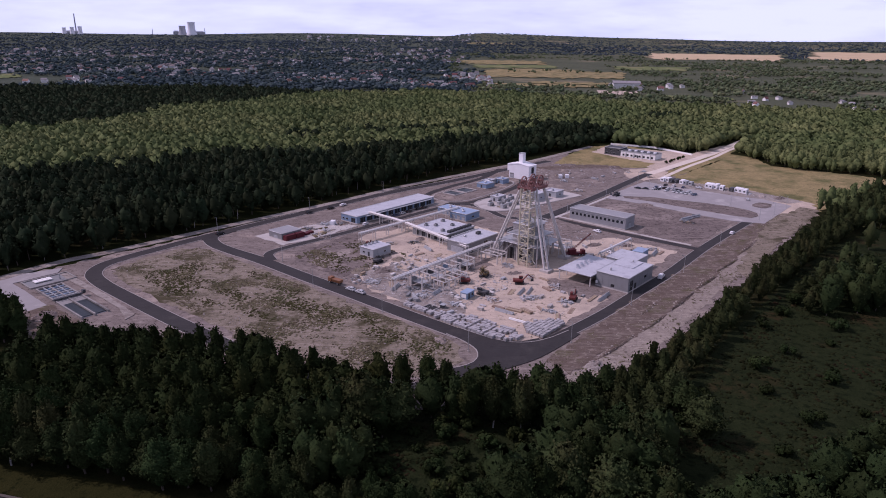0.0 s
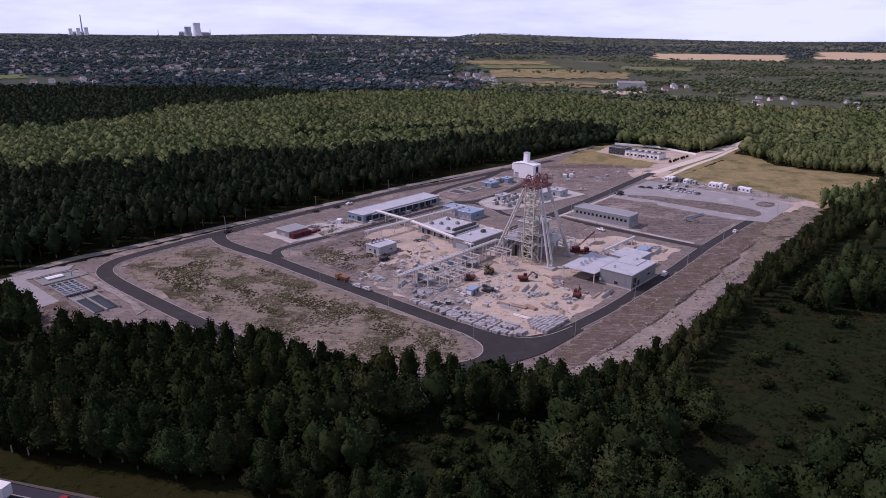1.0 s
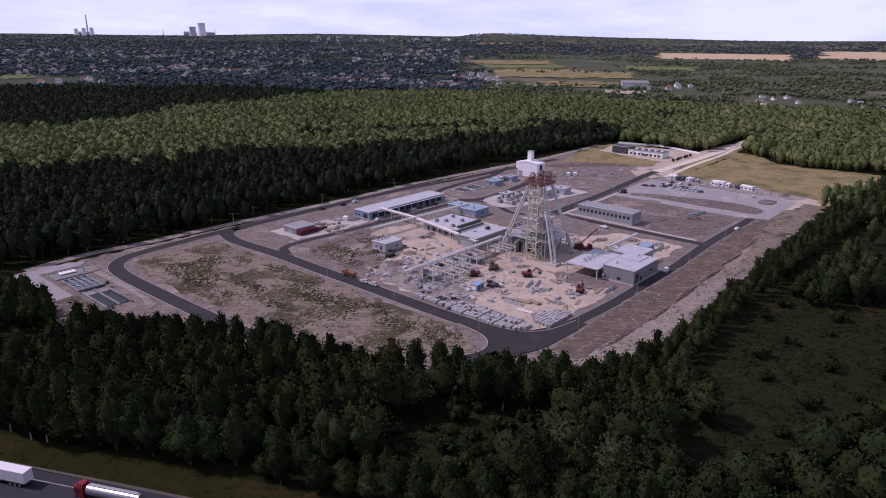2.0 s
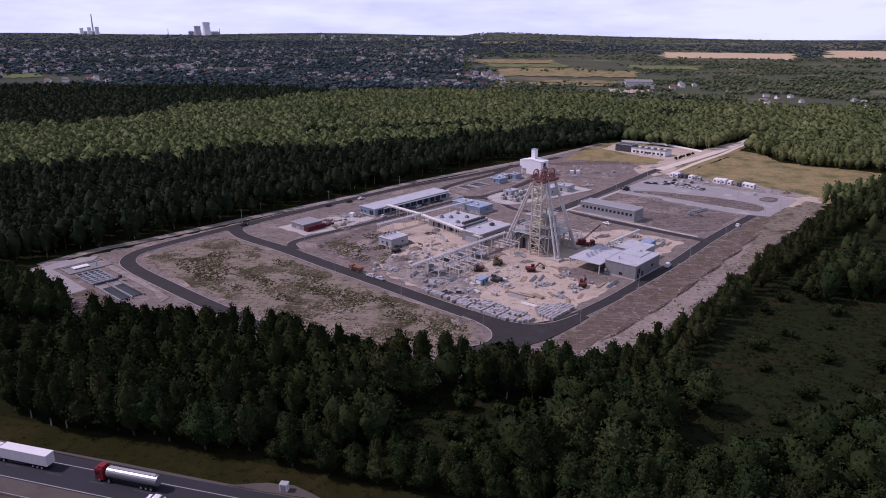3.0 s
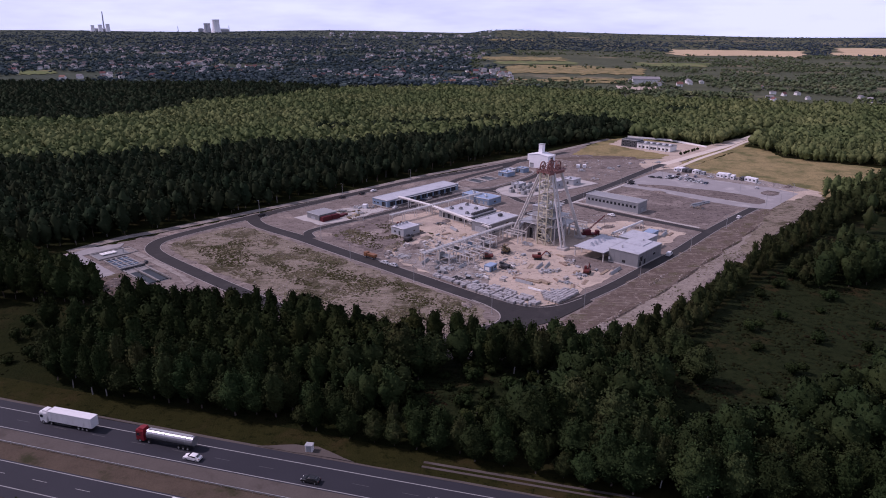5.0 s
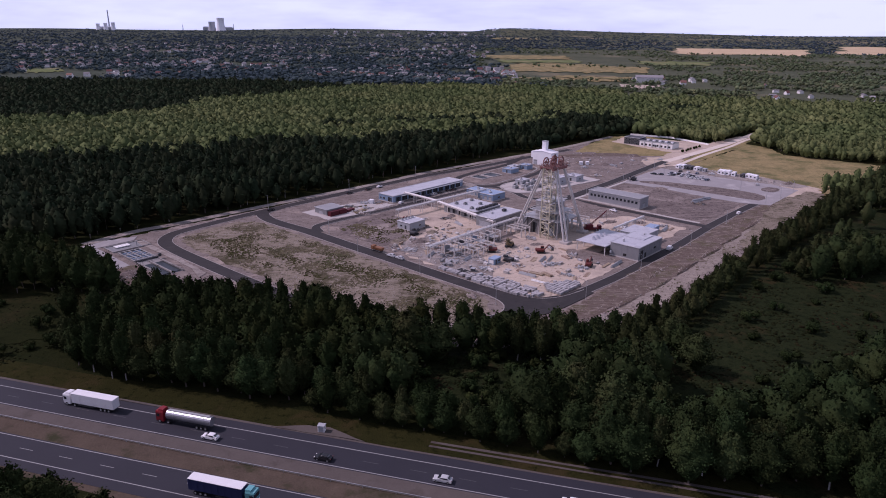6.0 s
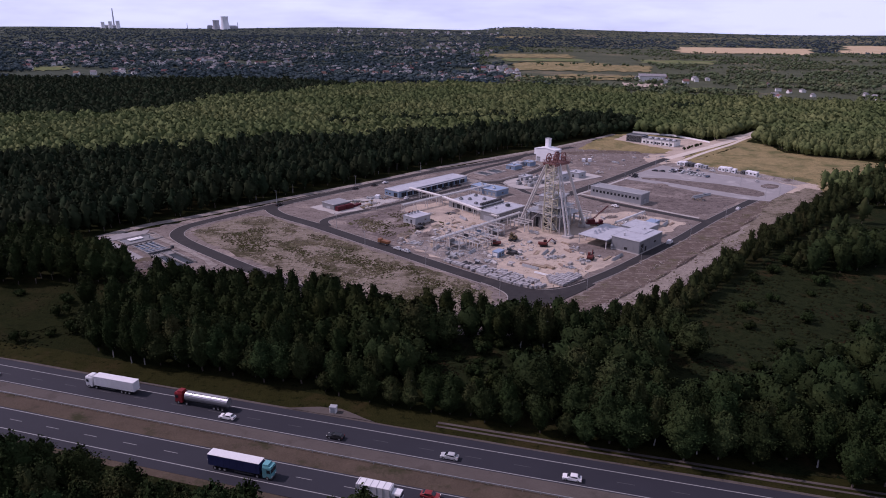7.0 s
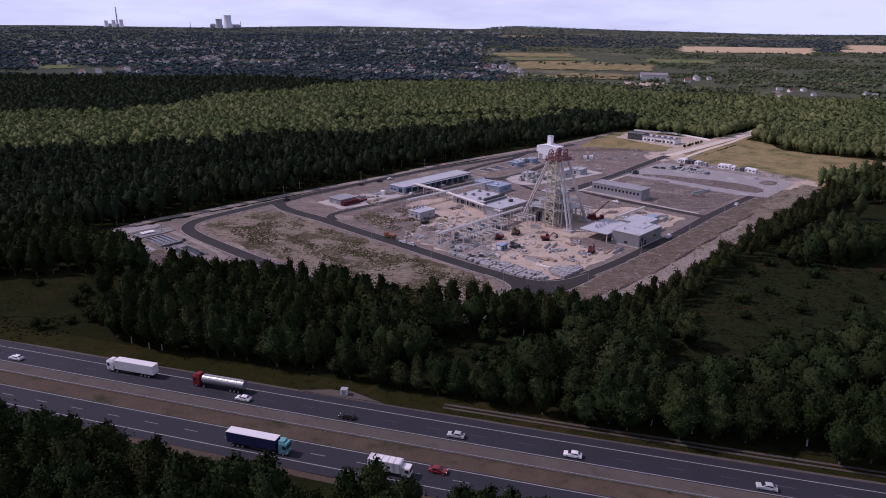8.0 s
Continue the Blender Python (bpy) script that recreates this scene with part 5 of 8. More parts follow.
def steel_bay(u, v, l, w, h, n, label, material="steel_pale", panels=False):
    """An open steel frame of n bays."""
    ob = thing("steel_frame", SP(u, v, 0.1), label, "steel frame", "steel frames in the yard")
    for i in range(n + 1):
        x = l * i / n
        for y in (0, w):
            part("post", mk(box, x - 0.2, x + 0.2, y - 0.2, y + 0.2, -0.3, h), M[material], ob)
        part("beam", mk(box, x - 0.16, x + 0.16, -0.3, w + 0.3, h, h + 0.36), M[material], ob)
        if i < n:
            for y in (0, w):
                part("rail", mk(box, x + 0.2, x + l / n - 0.2, y - 0.13, y + 0.13, h - 0.4, h - 0.05), M[material], ob)
            if panels and (i + n) % 2:
                part("wall_panel", mk(box, x + 0.3, x + l / n * 0.8, w + 0.14, w + 0.26, 0.4 + 0.5 * (i % 3), h * 0.8), M[("dark_cladding", "blue_cladding", "charcoal")[i % 3]], ob, "dark cladding panel")
                part("deck", mk(box, x + 0.2, x + l / n - 0.2, 0.3, w - 0.3, h * 0.45, h * 0.45 + 0.16), M["steel_grey"], ob)
            if i % 2 == 0:
                part("brace", mk(rod, (x, 0, 0.3), (x + l / n, 0, h - 0.3), 0.09, 4), M[material], ob)
    return ob


steel_bay(9, 64.5, 34, 6.0, 5.0, 7, "open pale steel frame under erection in the yard", panels=True)
steel_bay(14, 57.5, 15, 5, 3.4, 4, "low open pale steel frame in the yard")
steel_bay(67, 63, 12, 7, 7.5, 3, "pale steel framework beside the shaft house")
steel_bay(54, 60, 7, 9, 4.2, 2, "low pale steel framework before the headframe")
steel_bay(78, 50, 6, 9, 9.0, 2, "tall pale steel framework behind the headframe", panels=True)
steel_bay(84, 44.5, 8, 16, 5.8, 2, "pale steel gantry beside the shaft house", panels=True)


def pipe_bridge(u0, v0, u1, v1, h, label, pipes=2, r=0.42, gap=9.0):
    a, b = Vector((u0, v0, 0)), Vector((u1, v1, 0))
    L = (b - a).length
    turn = math.degrees(math.atan2(v1 - v0, u1 - u0))
    ob = thing("pipe_bridge", SP(u0, v0, 0.1, turn), label, "pipe bridge", "pipe bridges")
    for k in range(pipes):
        y = (k - (pipes - 1) / 2) * 1.1
        part("pipe", mk(rod, (0, y, h + 0.3 + r), (L, y, h + 0.3 + r), r, 10), M["pipe"], ob, smooth=False)
    n = max(2, int(L / gap))
    for i in range(n + 1):
        x = 0.4 + (L - 0.8) * i / n
        tr = part("trestle", mk(box, x - 0.14, x + 0.14, -1.1, 1.1, h, h + 0.3), M["steel_pale"], ob)
        for y in (-0.9, 0.9):
            part("leg", mk(box, x - 0.13, x + 0.13, y - 0.13, y + 0.13, -0.3, h), M["steel_pale"], tr)
    for y in (-1.0, 1.0):
        part("rail", mk(box, 0, L, y - 0.09, y + 0.09, h + 0.05, h + 0.25), M["steel_pale"], ob)
    return ob


pipe_bridge(36, 130.5, 109, 127.5, 4.2, "pale lagged pipe bridge on steel trestles", 2, 0.34)
pipe_bridge(68, 157, 66.3, 129, 4.2, "pale pipe bridge joining the garage hall", 2, 0.35)
pipe_bridge(66.2, 127.5, 55.2, 78.0, 4.0, "pale pipe bridge past the switchgear hall", 2, 0.35)
pipe_bridge(-1, 71.2, 66, 71.6, 5.3, "long pale pipe bridge across the yard", 2, 0.32)
pipe_bridge(88, 27.5, 118, 27.0, 3.6, "short pale pipe bridge behind the annex", 1, 0.6)

# ---------------------------------------------------------------- settling tanks in the west
tank = thing("settling_tank", SP(-94.2, 137, 0.0) @ Matrix.Diagonal((0.72, 1, 1, 1)), "open concrete settling tank with two lined bays", "tank", "settling tanks")
part("floor", mk(box, 0.2, 14.0, 0, 41, -0.1, 0.12), M["lining"], tank)
for i, x in enumerate((0, 6.5, 13.2)):
    part("wall", mk(box, x, x + 0.8, -1.0, 41.5, -0.3, 0.95, 0.06), M["shaft"], tank)
for i, (x0, x1) in enumerate(((0.82, 6.48), (7.32, 13.18))):
    part("water", mk(box, x0, x1, 0.5, 17.5, 0.12, 0.35), M["water"], tank)
    part("ramp", mk(prism, [(17.6, 0.13), (23.4, 0.13), (23.4, 0.9)], x0, x1), M["shaft"], tank)
    part("cross_wall", mk(box, x0 - 0.02, x1 + 0.02, 23.5, 24.0, 0.05, 0.92), M["shaft"], tank)
    part("end_wall", mk(box, x0 - 0.02, x1 + 0.02, 40.8, 41.4, 0.05, 0.93), M["shaft"], tank)
    for k in range(6):
        part("launder", mk(box, x0 + 0.1, x1 - 0.1, 25.2 + 2.5 * k, 25.8 + 2.5 * k, 0.5, 0.85), M["blue_cladding" if k % 2 else "steel_grey"], tank)
    part("gutter", mk(box, (x0 + x1) / 2 - 0.25, (x0 + x1) / 2 + 0.25, 24.6, 40.4, 0.55, 1.0), M["steel_grey"], tank)
beam = part("scraper_bridge", mk(box, -0.8, 15.6, 22.0, 23.1, 1.1, 1.45, 0.04), M["charcoal"], tank)
for y in (22.05, 23.05):
    part("handrail", mk(box, -0.8, 15.6, y - 0.05, y + 0.05, 2.3, 2.4), M["steel_grey"], beam)
for k in range(7):
    part("handrail_post", mk(box, -0.6 + 2.6 * k, -0.5 + 2.6 * k, 22.0, 22.1, 1.4, 2.35), M["steel_grey"], beam)
part("drive_box", mk(box, 14.2, 15.8, 21.8, 23.3, 1.4, 2.5, 0.06), M["charcoal"], beam)
head_tank = thing("inlet_chamber", SP(-95.0, 182.0, 0.0), "shallow concrete inlet chamber with pale cover slabs", "tank", "settling tanks")
part("floor", mk(box, 0, 18, 0, 9.5, -0.2, 0.22), M["dark_cladding"], head_tank)
for x0, x1, y0, y1 in ((0, 18, -0.5, 0.1), (0, 18, 9.4, 10), (0, 0.5, 0.1, 9.4), (17.5, 18, 0.1, 9.4)):
    part("wall", mk(box, x0, x1, y0, y1, -0.2, 0.6, 0.05), M["shaft"], head_tank)
for k in range(4):
    part("cover_slab", mk(box, 3.6 + 1.7 * k, 5.1 + 1.7 * k, 4.2, 7.6, 0.5, 0.85, 0.03), M["white_paint"], head_tank)
part("pump_post", mk(rod, (12.6, 3.0, 0.2), (12.6, 3.0, 2.6), 0.25, 8), M["steel_grey"], head_tank)
patch("ground_mound", [(-104, 158), (-96.5, 159), (-95.2, 146), (-95, 136), (-102, 125), (-110, 124), (-113, 131), (-109, 146)], 0.14, "brown_soil", "bare brown soil beside the settling tanks", wobble=0.7)
patch("pavement", [(-106, 200), (-106, 170), (-104, 158), (-97.2, 158), (-97.2, 194), (-80, 194), (-76, 199), (-90, 203)], 0.13, "sett", "grey paved apron round the settling tanks", wobble=0.1)
patch("pavement", [(-79.5, 126), (-77.5, 150), (-77.2, 192), (-80.5, 192), (-80.5, 136), (-84, 124)], 0.13, "gravel", "pale gravel path beside the settling tanks", wobble=0.2)

# fire-water tanks in the oval
for i, (u0, u1, v0, v1) in enumerate(((144, 153, 158.5, 169.5), (154.5, 165.5, 158, 168.5))):
    p = thing("water_tank", SP(u0, v0, 0.15), "open fire-water tank with a pale rim and dark water", "tank", "fire-water tanks")
    L, D = u1 - u0, v1 - v0
    part("water", mk(box, 0.3, L - 0.3, 0.3, D - 0.3, 0.0, 0.35), M["water"], p)
    for x0, x1, y0, y1 in ((0, L, 0, 0.5), (0, L, D - 0.5, D), (0, 0.5, 0.5, D - 0.5), (L - 0.5, L, 0.5, D - 0.5)):
        part("rim", mk(box, x0, x1, y0, y1, -0.2, 0.75, 0.04), M["concrete"], p)
for u, v, w, d, h, mt in ((173, 156, 9, 8, 3.0, "blue_cladding"), (184, 162, 8, 6, 2.6, "cladding"), (192, 156, 7, 7, 3.2, "blue_cladding")):
    b = flat_hall("plant_box", u, u + w, v, v + d, h, mt, "blue_roof" if mt == "blue_cladding" else "roofing", "small blue plant building on the oval island" if mt == "blue_cladding" else "small grey plant building on the oval island", ribs=0)
    opening(b, "-u", d / 2, 0.4, 1.2, 2.0, "door")
    roof_unit(b, w / 2, d / 2, h + 0.2)
rng = np.random.default_rng(14)


def transformer(u, v, s=1.0):
    ob = thing("transformer", SP(u, v, 0.2, rng.uniform(-5, 5)), "grey transformer with cooling fins on the plant island", "transformer", "transformers")
    part("tank", mk(box, 0, 3.4 * s, 0, 2.2 * s, 0, 2.4 * s, 0.08), M["steel_grey"], ob)
    for k in range(7):
        part("fin", mk(box, 0.3 + 0.42 * k, 0.42 + 0.42 * k, -0.8, 0, 0.4, 2.0 * s), M["dark_cladding"], ob)
    for k in range(3):
        part("bushing", mk(rod, (0.8 + 0.9 * k, 1.1, 2.4 * s), (0.8 + 0.9 * k, 1.1, 3.6 * s), 0.16, 8), M["charcoal"], ob)
    part("expansion_drum", mk(rod, (0.3, 1.8, 2.9 * s), (3.0, 1.8, 2.9 * s), 0.35, 10), M["steel_grey"], ob)


for k in range(9):
    transformer(137 + (k % 5) * 6.5 + rng.uniform(-1, 1), 117 + (k // 5) * 8 + rng.uniform(-1, 1), rng.uniform(0.8, 1.1))
for u, v, w, d, h in ((165, 112, 12, 9, 4.2), (148, 128, 8, 6, 3.2), (182, 108, 9, 9, 3.6)):
    b = flat_hall("plant_box", u, u + w, v, v + d, h, "cladding", "roofing", "small light grey plant building on concrete", ribs=0)
    opening(b, "-u", d / 2, 0.4, 1.4, 2.1, "door")
    opening(b, "-v", w / 2, 1.4, 1.6, 1.0, "window")
    roof_unit(b, w / 3, d / 2, h + 0.2, fan=True)

# ---------------------------------------------------------------- machines and stores in the yard


def wheel(parent, x, y, r, w=0.26, name="wheel"):
    t = part(name, mk(rod, (x, y - w / 2, r), (x, y + w / 2, r), r, 12), M["rubber"], parent)
    part("rim", mk(rod, (x, y - w / 2 - 0.02, r), (x, y + w / 2 + 0.02, r), r * 0.55, 10), M["steel_grey"], t)
    return t


def excavator(u, v, turn, paint, label, boom=1.0, swing=20):
    ob = thing("excavator", SP(u, v, 0.12, turn), label, "excavator", "machines in the yard")
    for s in (-1, 1):
        tr = part("track", mk(prism, [(s * 1.2 - 0.3, 0.15), (s * 1.2 + 0.3, 0.15), (s * 1.2 + 0.3, 0.85), (s * 1.2 - 0.3, 0.85)], -1.9, 1.9), M["rubber"], ob)
        for x in (-1.6, 1.6):
            part("sprocket", mk(rod, (x, s * 1.2 - 0.34, 0.5), (x, s * 1.2 + 0.34, 0.5), 0.42, 10), M["charcoal"], tr)
    part("chassis", mk(box, -0.9, 0.9, -0.9, 0.9, 0.5, 1.0), M["charcoal"], ob)
    house = part("upper_body", mk(box, -2.3, 1.3, -1.3, 1.3, 1.0, 2.0, 0.15), M[paint], ob)
    part("counterweight", mk(box, -2.7, -1.9, -1.25, 1.25, 1.05, 2.15, 0.2), M[paint], house)
    cab = part("cab", mk(box, -0.2, 1.35, 0.25, 1.3, 2.0, 3.1, 0.12), M[paint], house)
    part("cab_glass", mk(box, -0.1, 1.39, 0.22, 1.34, 2.25, 2.85), M["pane"], cab)
    a, b, c = Vector((1.2, -0.3, 1.6)), Vector((3.6 * boom, -0.3, 4.4 * boom)), Vector((6.0 * boom, -0.3, 2.6))
    bm = bmesh.new()
    rod(bm, a, b, 0.34, 4, 0.24)
    br = part("boom", bm, M[paint], house)
    part("arm", mk(rod, b, c, 0.24, 4, 0.16), M[paint], br)
    e = c + Vector((-0.5, 0, -1.2))
    part("bucket", mk(prism, [(-0.8, e.z), (0.2, e.z), (0.2, e.z + 0.9), (-0.8, e.z + 0.9)], e.x - 0.5, e.x + 0.5), M["charcoal"], br)
    part("cylinder", mk(rod, a + Vector((0.3, 0, -0.3)), a.lerp(b, 0.55), 0.1, 6), M["steel_grey"], br)
    return ob


excavator(38, 55, 200, "yellow", "dirty yellow excavator standing in the yard", 0.9)
excavator(40, 56.5, 60, "yellow", "small dusty excavator beside another", 0.65)
excavator(26, 56.5, 130, "red", "red crawler machine beside steel frames", 0.7)
excavator(41, 39, -50, "red", "red excavator with its boom lowered", 0.95)
excavator(40, 13, 20, "red", "red machine parked near the canopy", 0.8)
excavator(21, 43, 90, "charcoal", "dark compact loader beside a blue cabin", 0.45)
excavator(214, 83, 170, "charcoal", "dark excavator on the bare plot", 0.9)
excavator(33, 121, 30, "red", "red machine beside the pump cabin", 0.7)
excavator(21, 102, 10, "charcoal", "dark compact machine near the pump cabin", 0.6)

crane = thing("mobile_crane", SP(89, 41, 0.12, -40), "dark red mobile crane with a raised lattice boom", "crane")
part("carrier", mk(box, -5, 5, -1.25, 1.25, 0.7, 1.6, 0.1), M["maroon"], crane)
for x in (-4, -2.6, 2.2, 3.8):
    for y in (-1.1, 1.1):
        wheel(crane, x, y, 0.6, 0.4)
part("cab", mk(box, 3.2, 5.0, -1.2, 1.2, 1.6, 2.9, 0.15), M["maroon"], crane)
turret = part("turret", mk(box, -3, 0.6, -1.2, 1.2, 1.6, 3.4, 0.15), M["maroon"], crane)
bm = bmesh.new()
p, q = Vector((-1, 0, 3)), Vector((7.5, 0, 10.5))
for dy in (-0.35, 0.35):
    for dz in (-0.35, 0.35):
        rod(bm, p + Vector((0, dy, dz)), q + Vector((0, dy * 0.5, dz * 0.5)), 0.09, 4)
for k in range(14):
    s = -1 if k % 2 else 1
    rod(bm, p.lerp(q, k / 14) + Vector((0, 0.33 * s, 0.33)), p.lerp(q, (k + 1) / 14) + Vector((0, -0.33 * s, -0.33)), 0.06, 4)
part("boom", bm, M["maroon"], turret)
part("hook_rope", mk(rod, q, q + Vector((0.2, 0, -6)), 0.05, 4), M["charcoal"], turret)

cab = thing("site_cabin", SP(12.5, 44, 0.12, 6), "blue site cabin with a white tarpaulin side", "cabin", "site cabins")
part("body", mk(box, 0, 5.2, 0, 3.2, 0, 2.5, 0.06), M["blue_cladding"], cab)
part("roof", mk(box, -0.15, 5.35, -0.15, 3.35, 2.5, 2.7, 0.04), M["blue_roof"], cab)
part("banner", mk(box, -0.08, -0.01, 0.5, 2.7, 0.5, 2.1), M["white_paint"], cab)
opening(cab, "-v", 1.4, 0.1, 0.9, 2.0, "door")
opening(cab, "-v", 3.6, 0.9, 1.3, 1.0, "window")

pit = thing("sump_pit", SP(-5.5, 46.5, 0.1), "sump pit with a low kerb, its shade a dark slab", "pit")
# Nothing is dug out: this dark slab paints the hole's shade.
part("shade", mk(box, 0.2, 5.0, 0.2, 5.2, 0, 0.12), M["dark"], pit)
for x0, x1, y0, y1 in ((0, 5.2, 0, 0.3), (0, 5.2, 5.1, 5.4), (0, 0.3, 0.3, 5.1), (4.9, 5.2, 0.3, 5.1)):
    part("kerb", mk(box, x0, x1, y0, y1, -0.2, 0.5, 0.03), M["concrete"], pit)
db = thing("skip", SP(0.3, 46.0, 0.1, 20), "small dark steel skip at the yard's edge", "skip")
part("body", mk(prism, [(-0.6, 0.1), (0.6, 0.1), (0.9, 1.4), (-0.9, 1.4)], -1.0, 1.0), M["charcoal"], db)
part("lip", mk(box, -1.1, 1.1, -1.0, 1.0, 1.36, 1.46), M["steel_grey"], db)

def inside(p, ring):
    x, y = p
    hit = False
    for (x0, y0), (x1, y1) in zip(ring, ring[1:] + ring[:1]):
        if (y0 > y) != (y1 > y) and x < (x1 - x0) * (y - y0) / (y1 - y0) + x0:
            hit = not hit
    return hit


# pallets of paving blocks near the road corner
rng = np.random.default_rng(5)


def pallet_kind(h):
    ob = thing("block_pallet", SP(0, 0, 0.1), "pallet of grey concrete paving blocks", "pallet", "pallets of paving blocks")
    part("pallet", mk(box, -0.6, 0.6, -0.5, 0.5, 0.0, 0.14), M["timber"], ob)
    part("block_load", mk(box, -0.58, 0.58, -0.48, 0.48, 0.14, 0.14 + h, 0.025), M["block"], ob)
    return ob


PALLETS = [pallet_kind(0.85), pallet_kind(0.95), pallet_kind(0.78)]
used = [False] * 3
count = 0
TIGHT = [(1.5, 3.2), (17.5, 3.2), (19.5, 8), (8, 14.5), (2.5, 9)]
EDGE = [(-4.2, 40), (1.2, 31), (1.2, 16), (-2, 7.5), (-7, 9.5), (-9.6, 17), (-9.2, 34), (-8.6, 58), (-5.0, 58)]
rows = [(1.5 + 1.5 * i, 3.6 + 1.42 * j, TIGHT) for i in range(13) for j in range(8)] + [(-9.0 + 1.36 * i + 0.5 * (i // 3), 6.5 + 1.22 * j + 0.9 * (j // 5), EDGE) for i in range(9) for j in range(42)]
for u, v, ring in rows:
    if not inside((u, v), ring) or rng.uniform() < (0.03 if ring is TIGHT else 0.12) or count > 298:
        continue
    k = int(rng.integers(3))
    m = SP(u + rng.uniform(-0.06, 0.06), v + rng.uniform(-0.06, 0.06), 0.1, rng.normal(0, 0.8)) @ Matrix.Diagonal((1.10, 1.16, 1.1, 1))
    if not used[k]:
        used[k] = True
        PALLETS[k].matrix_basis = m
    else:
        copy_thing(PALLETS[k], pose(0, 0, 0)).matrix_basis = m
    count += 1


def plank_pile(u, v, turn, l, rows, cols, label="stack of weathered timber planks", material="timber"):
    ob = thing("plank_pile", SP(u, v, 0.1, turn), label, "planks", "material stacks in the yard")
    for k in range(rows):
        for c in range(cols):
            j = rng.uniform(-0.25, 0.25)
            part("plank", mk(box, -l / 2 + j, l / 2 + j, c * 0.32 - cols * 0.16, c * 0.32 - cols * 0.16 + 0.27, k * 0.22, k * 0.22 + 0.18), M[material], ob)


def pipe_pile(u, v, turn, l, n, r, label="bundle of pale steel pipes", material="steel_grey"):
    ob = thing("pipe_pile", SP(u, v, 0.1, turn), label, "pipes", "material stacks in the yard")
    k, z, y = n, r, 0.0
    while k > 0:
        for c in range(k):
            part("pipe", mk(rod, (-l / 2 + rng.uniform(-0.2, 0.2), (c - k / 2) * 2 * r, z), (l / 2 + rng.uniform(-0.2, 0.2), (c - k / 2) * 2 * r, z), r, 8), M[material], ob)
        k, z = k - 1, z + r * 1.75


for u, v, t, l, r, c in ((14, 30, 95, 5, 3, 5), (16, 24, 100, 6, 3, 7), (18, 20, 80, 5, 4, 6), (31, 36, 20, 6, 1, 6), (38, 17, 10, 4, 2, 6), (43, 27, 70, 5, 2, 4), (22, 9, 30, 5, 2, 5), (24, 18, 60, 4, 2, 4),
                         (30, 8, 15, 6, 1, 5), (46, 8, 5, 7, 2, 4), (5, 78, 50, 6, 1, 6), (10, 82, 30, 5, 2, 5), (46, 62, 10, 6, 2, 4), (52, 34, 80, 5, 2, 4), (46, 88, 20, 6, 1, 7), (42, 96, -10, 5, 2, 5), (34, 158, 20, 5, 2, 6), (30, 166, -30, 6, 2, 6), (120, 12, 5, 6, 2, 4)):
    plank_pile(u, v, t, l, r, c)
for u, v, t, l, n, r in ((33, 33, 15, 7, 3, 0.22), (36, 31, 18, 7, 3, 0.2), (12, 26, 95, 8, 4, 0.16), (48, 5, 2, 6, 4, 0.18), (52, 5.5, 2, 6, 4, 0.18), (3, 74, 20, 7, 3, 0.25), (0, 60, 60, 7, 4, 0.2), (40, 70, 3, 8, 3, 0.2), (50, 98, 70, 7, 3, 0.25), (116, 14, 10, 8, 3, 0.3), (38, 160, 60, 6, 4, 0.2), (187, 27, -15, 9, 2, 0.5), (196, 25, -20, 6, 2, 0.45), (10, 58, 10, 6, 3, 0.25)):
    pipe_pile(u, v, t, l, n, r)
for u, v, t in ((34, 155, 30), (40, 163, -10), (28, 155, 70)):
    plank_pile(u, v, t, 4.5, 3, 5, "stack of yellow formwork beams", "yellow")
def slab_stack(u, v, turn, l, w, n, material, label):
    ob = thing("slab_stack", SP(u, v, 0.1, turn), label, "slabs", "material stacks in the yard")
    for k in range(n):
        j = rng.uniform(-0.08, 0.08)
        part("slab", mk(box, -l / 2 + j, l / 2 + j, -w / 2 - j, w / 2 - j, 0.08 + 0.3 * k, 0.33 + 0.3 * k, 0.02), M[material], ob)
    for s in (-1, 1):
        part("bearer", mk(box, s * l * 0.3 - 0.08, s * l * 0.3 + 0.08, -w / 2, w / 2, -0.02, 0.08), M["timber"], ob)


for k in range(64):
    u, v = rng.uniform(-5, 42), rng.uniform(40, 98)
    if 11 < u < 19 and 42 < v < 49 or 22 < u < 30 and 52 < v < 60 or 36 < u < 42 and 52 < v < 60 or -7 < u < 2 and 45 < v < 53:
        continue
    mt = ("concrete", "cladding", "block", "steel_pale", "dark_cladding", "timber")[int(rng.integers(6))]
    slab_stack(u, v, float(rng.choice([0, 90, 12, 78])) + rng.uniform(-8, 8), rng.uniform(1.2, 3.6), rng.uniform(0.7, 1.5), int(rng.integers(1, 5)), mt, {"concrete": "stack of pale concrete slabs in the yard", "cladding": "stack of grey metal panels in the yard", "block": "stack of grey concrete slabs in the yard", "steel_pale": "stack of pale steel sections in the yard", "dark_cladding": "stack of dark grey panels in the yard", "timber": "stack of timber boards in the yard"}[mt])
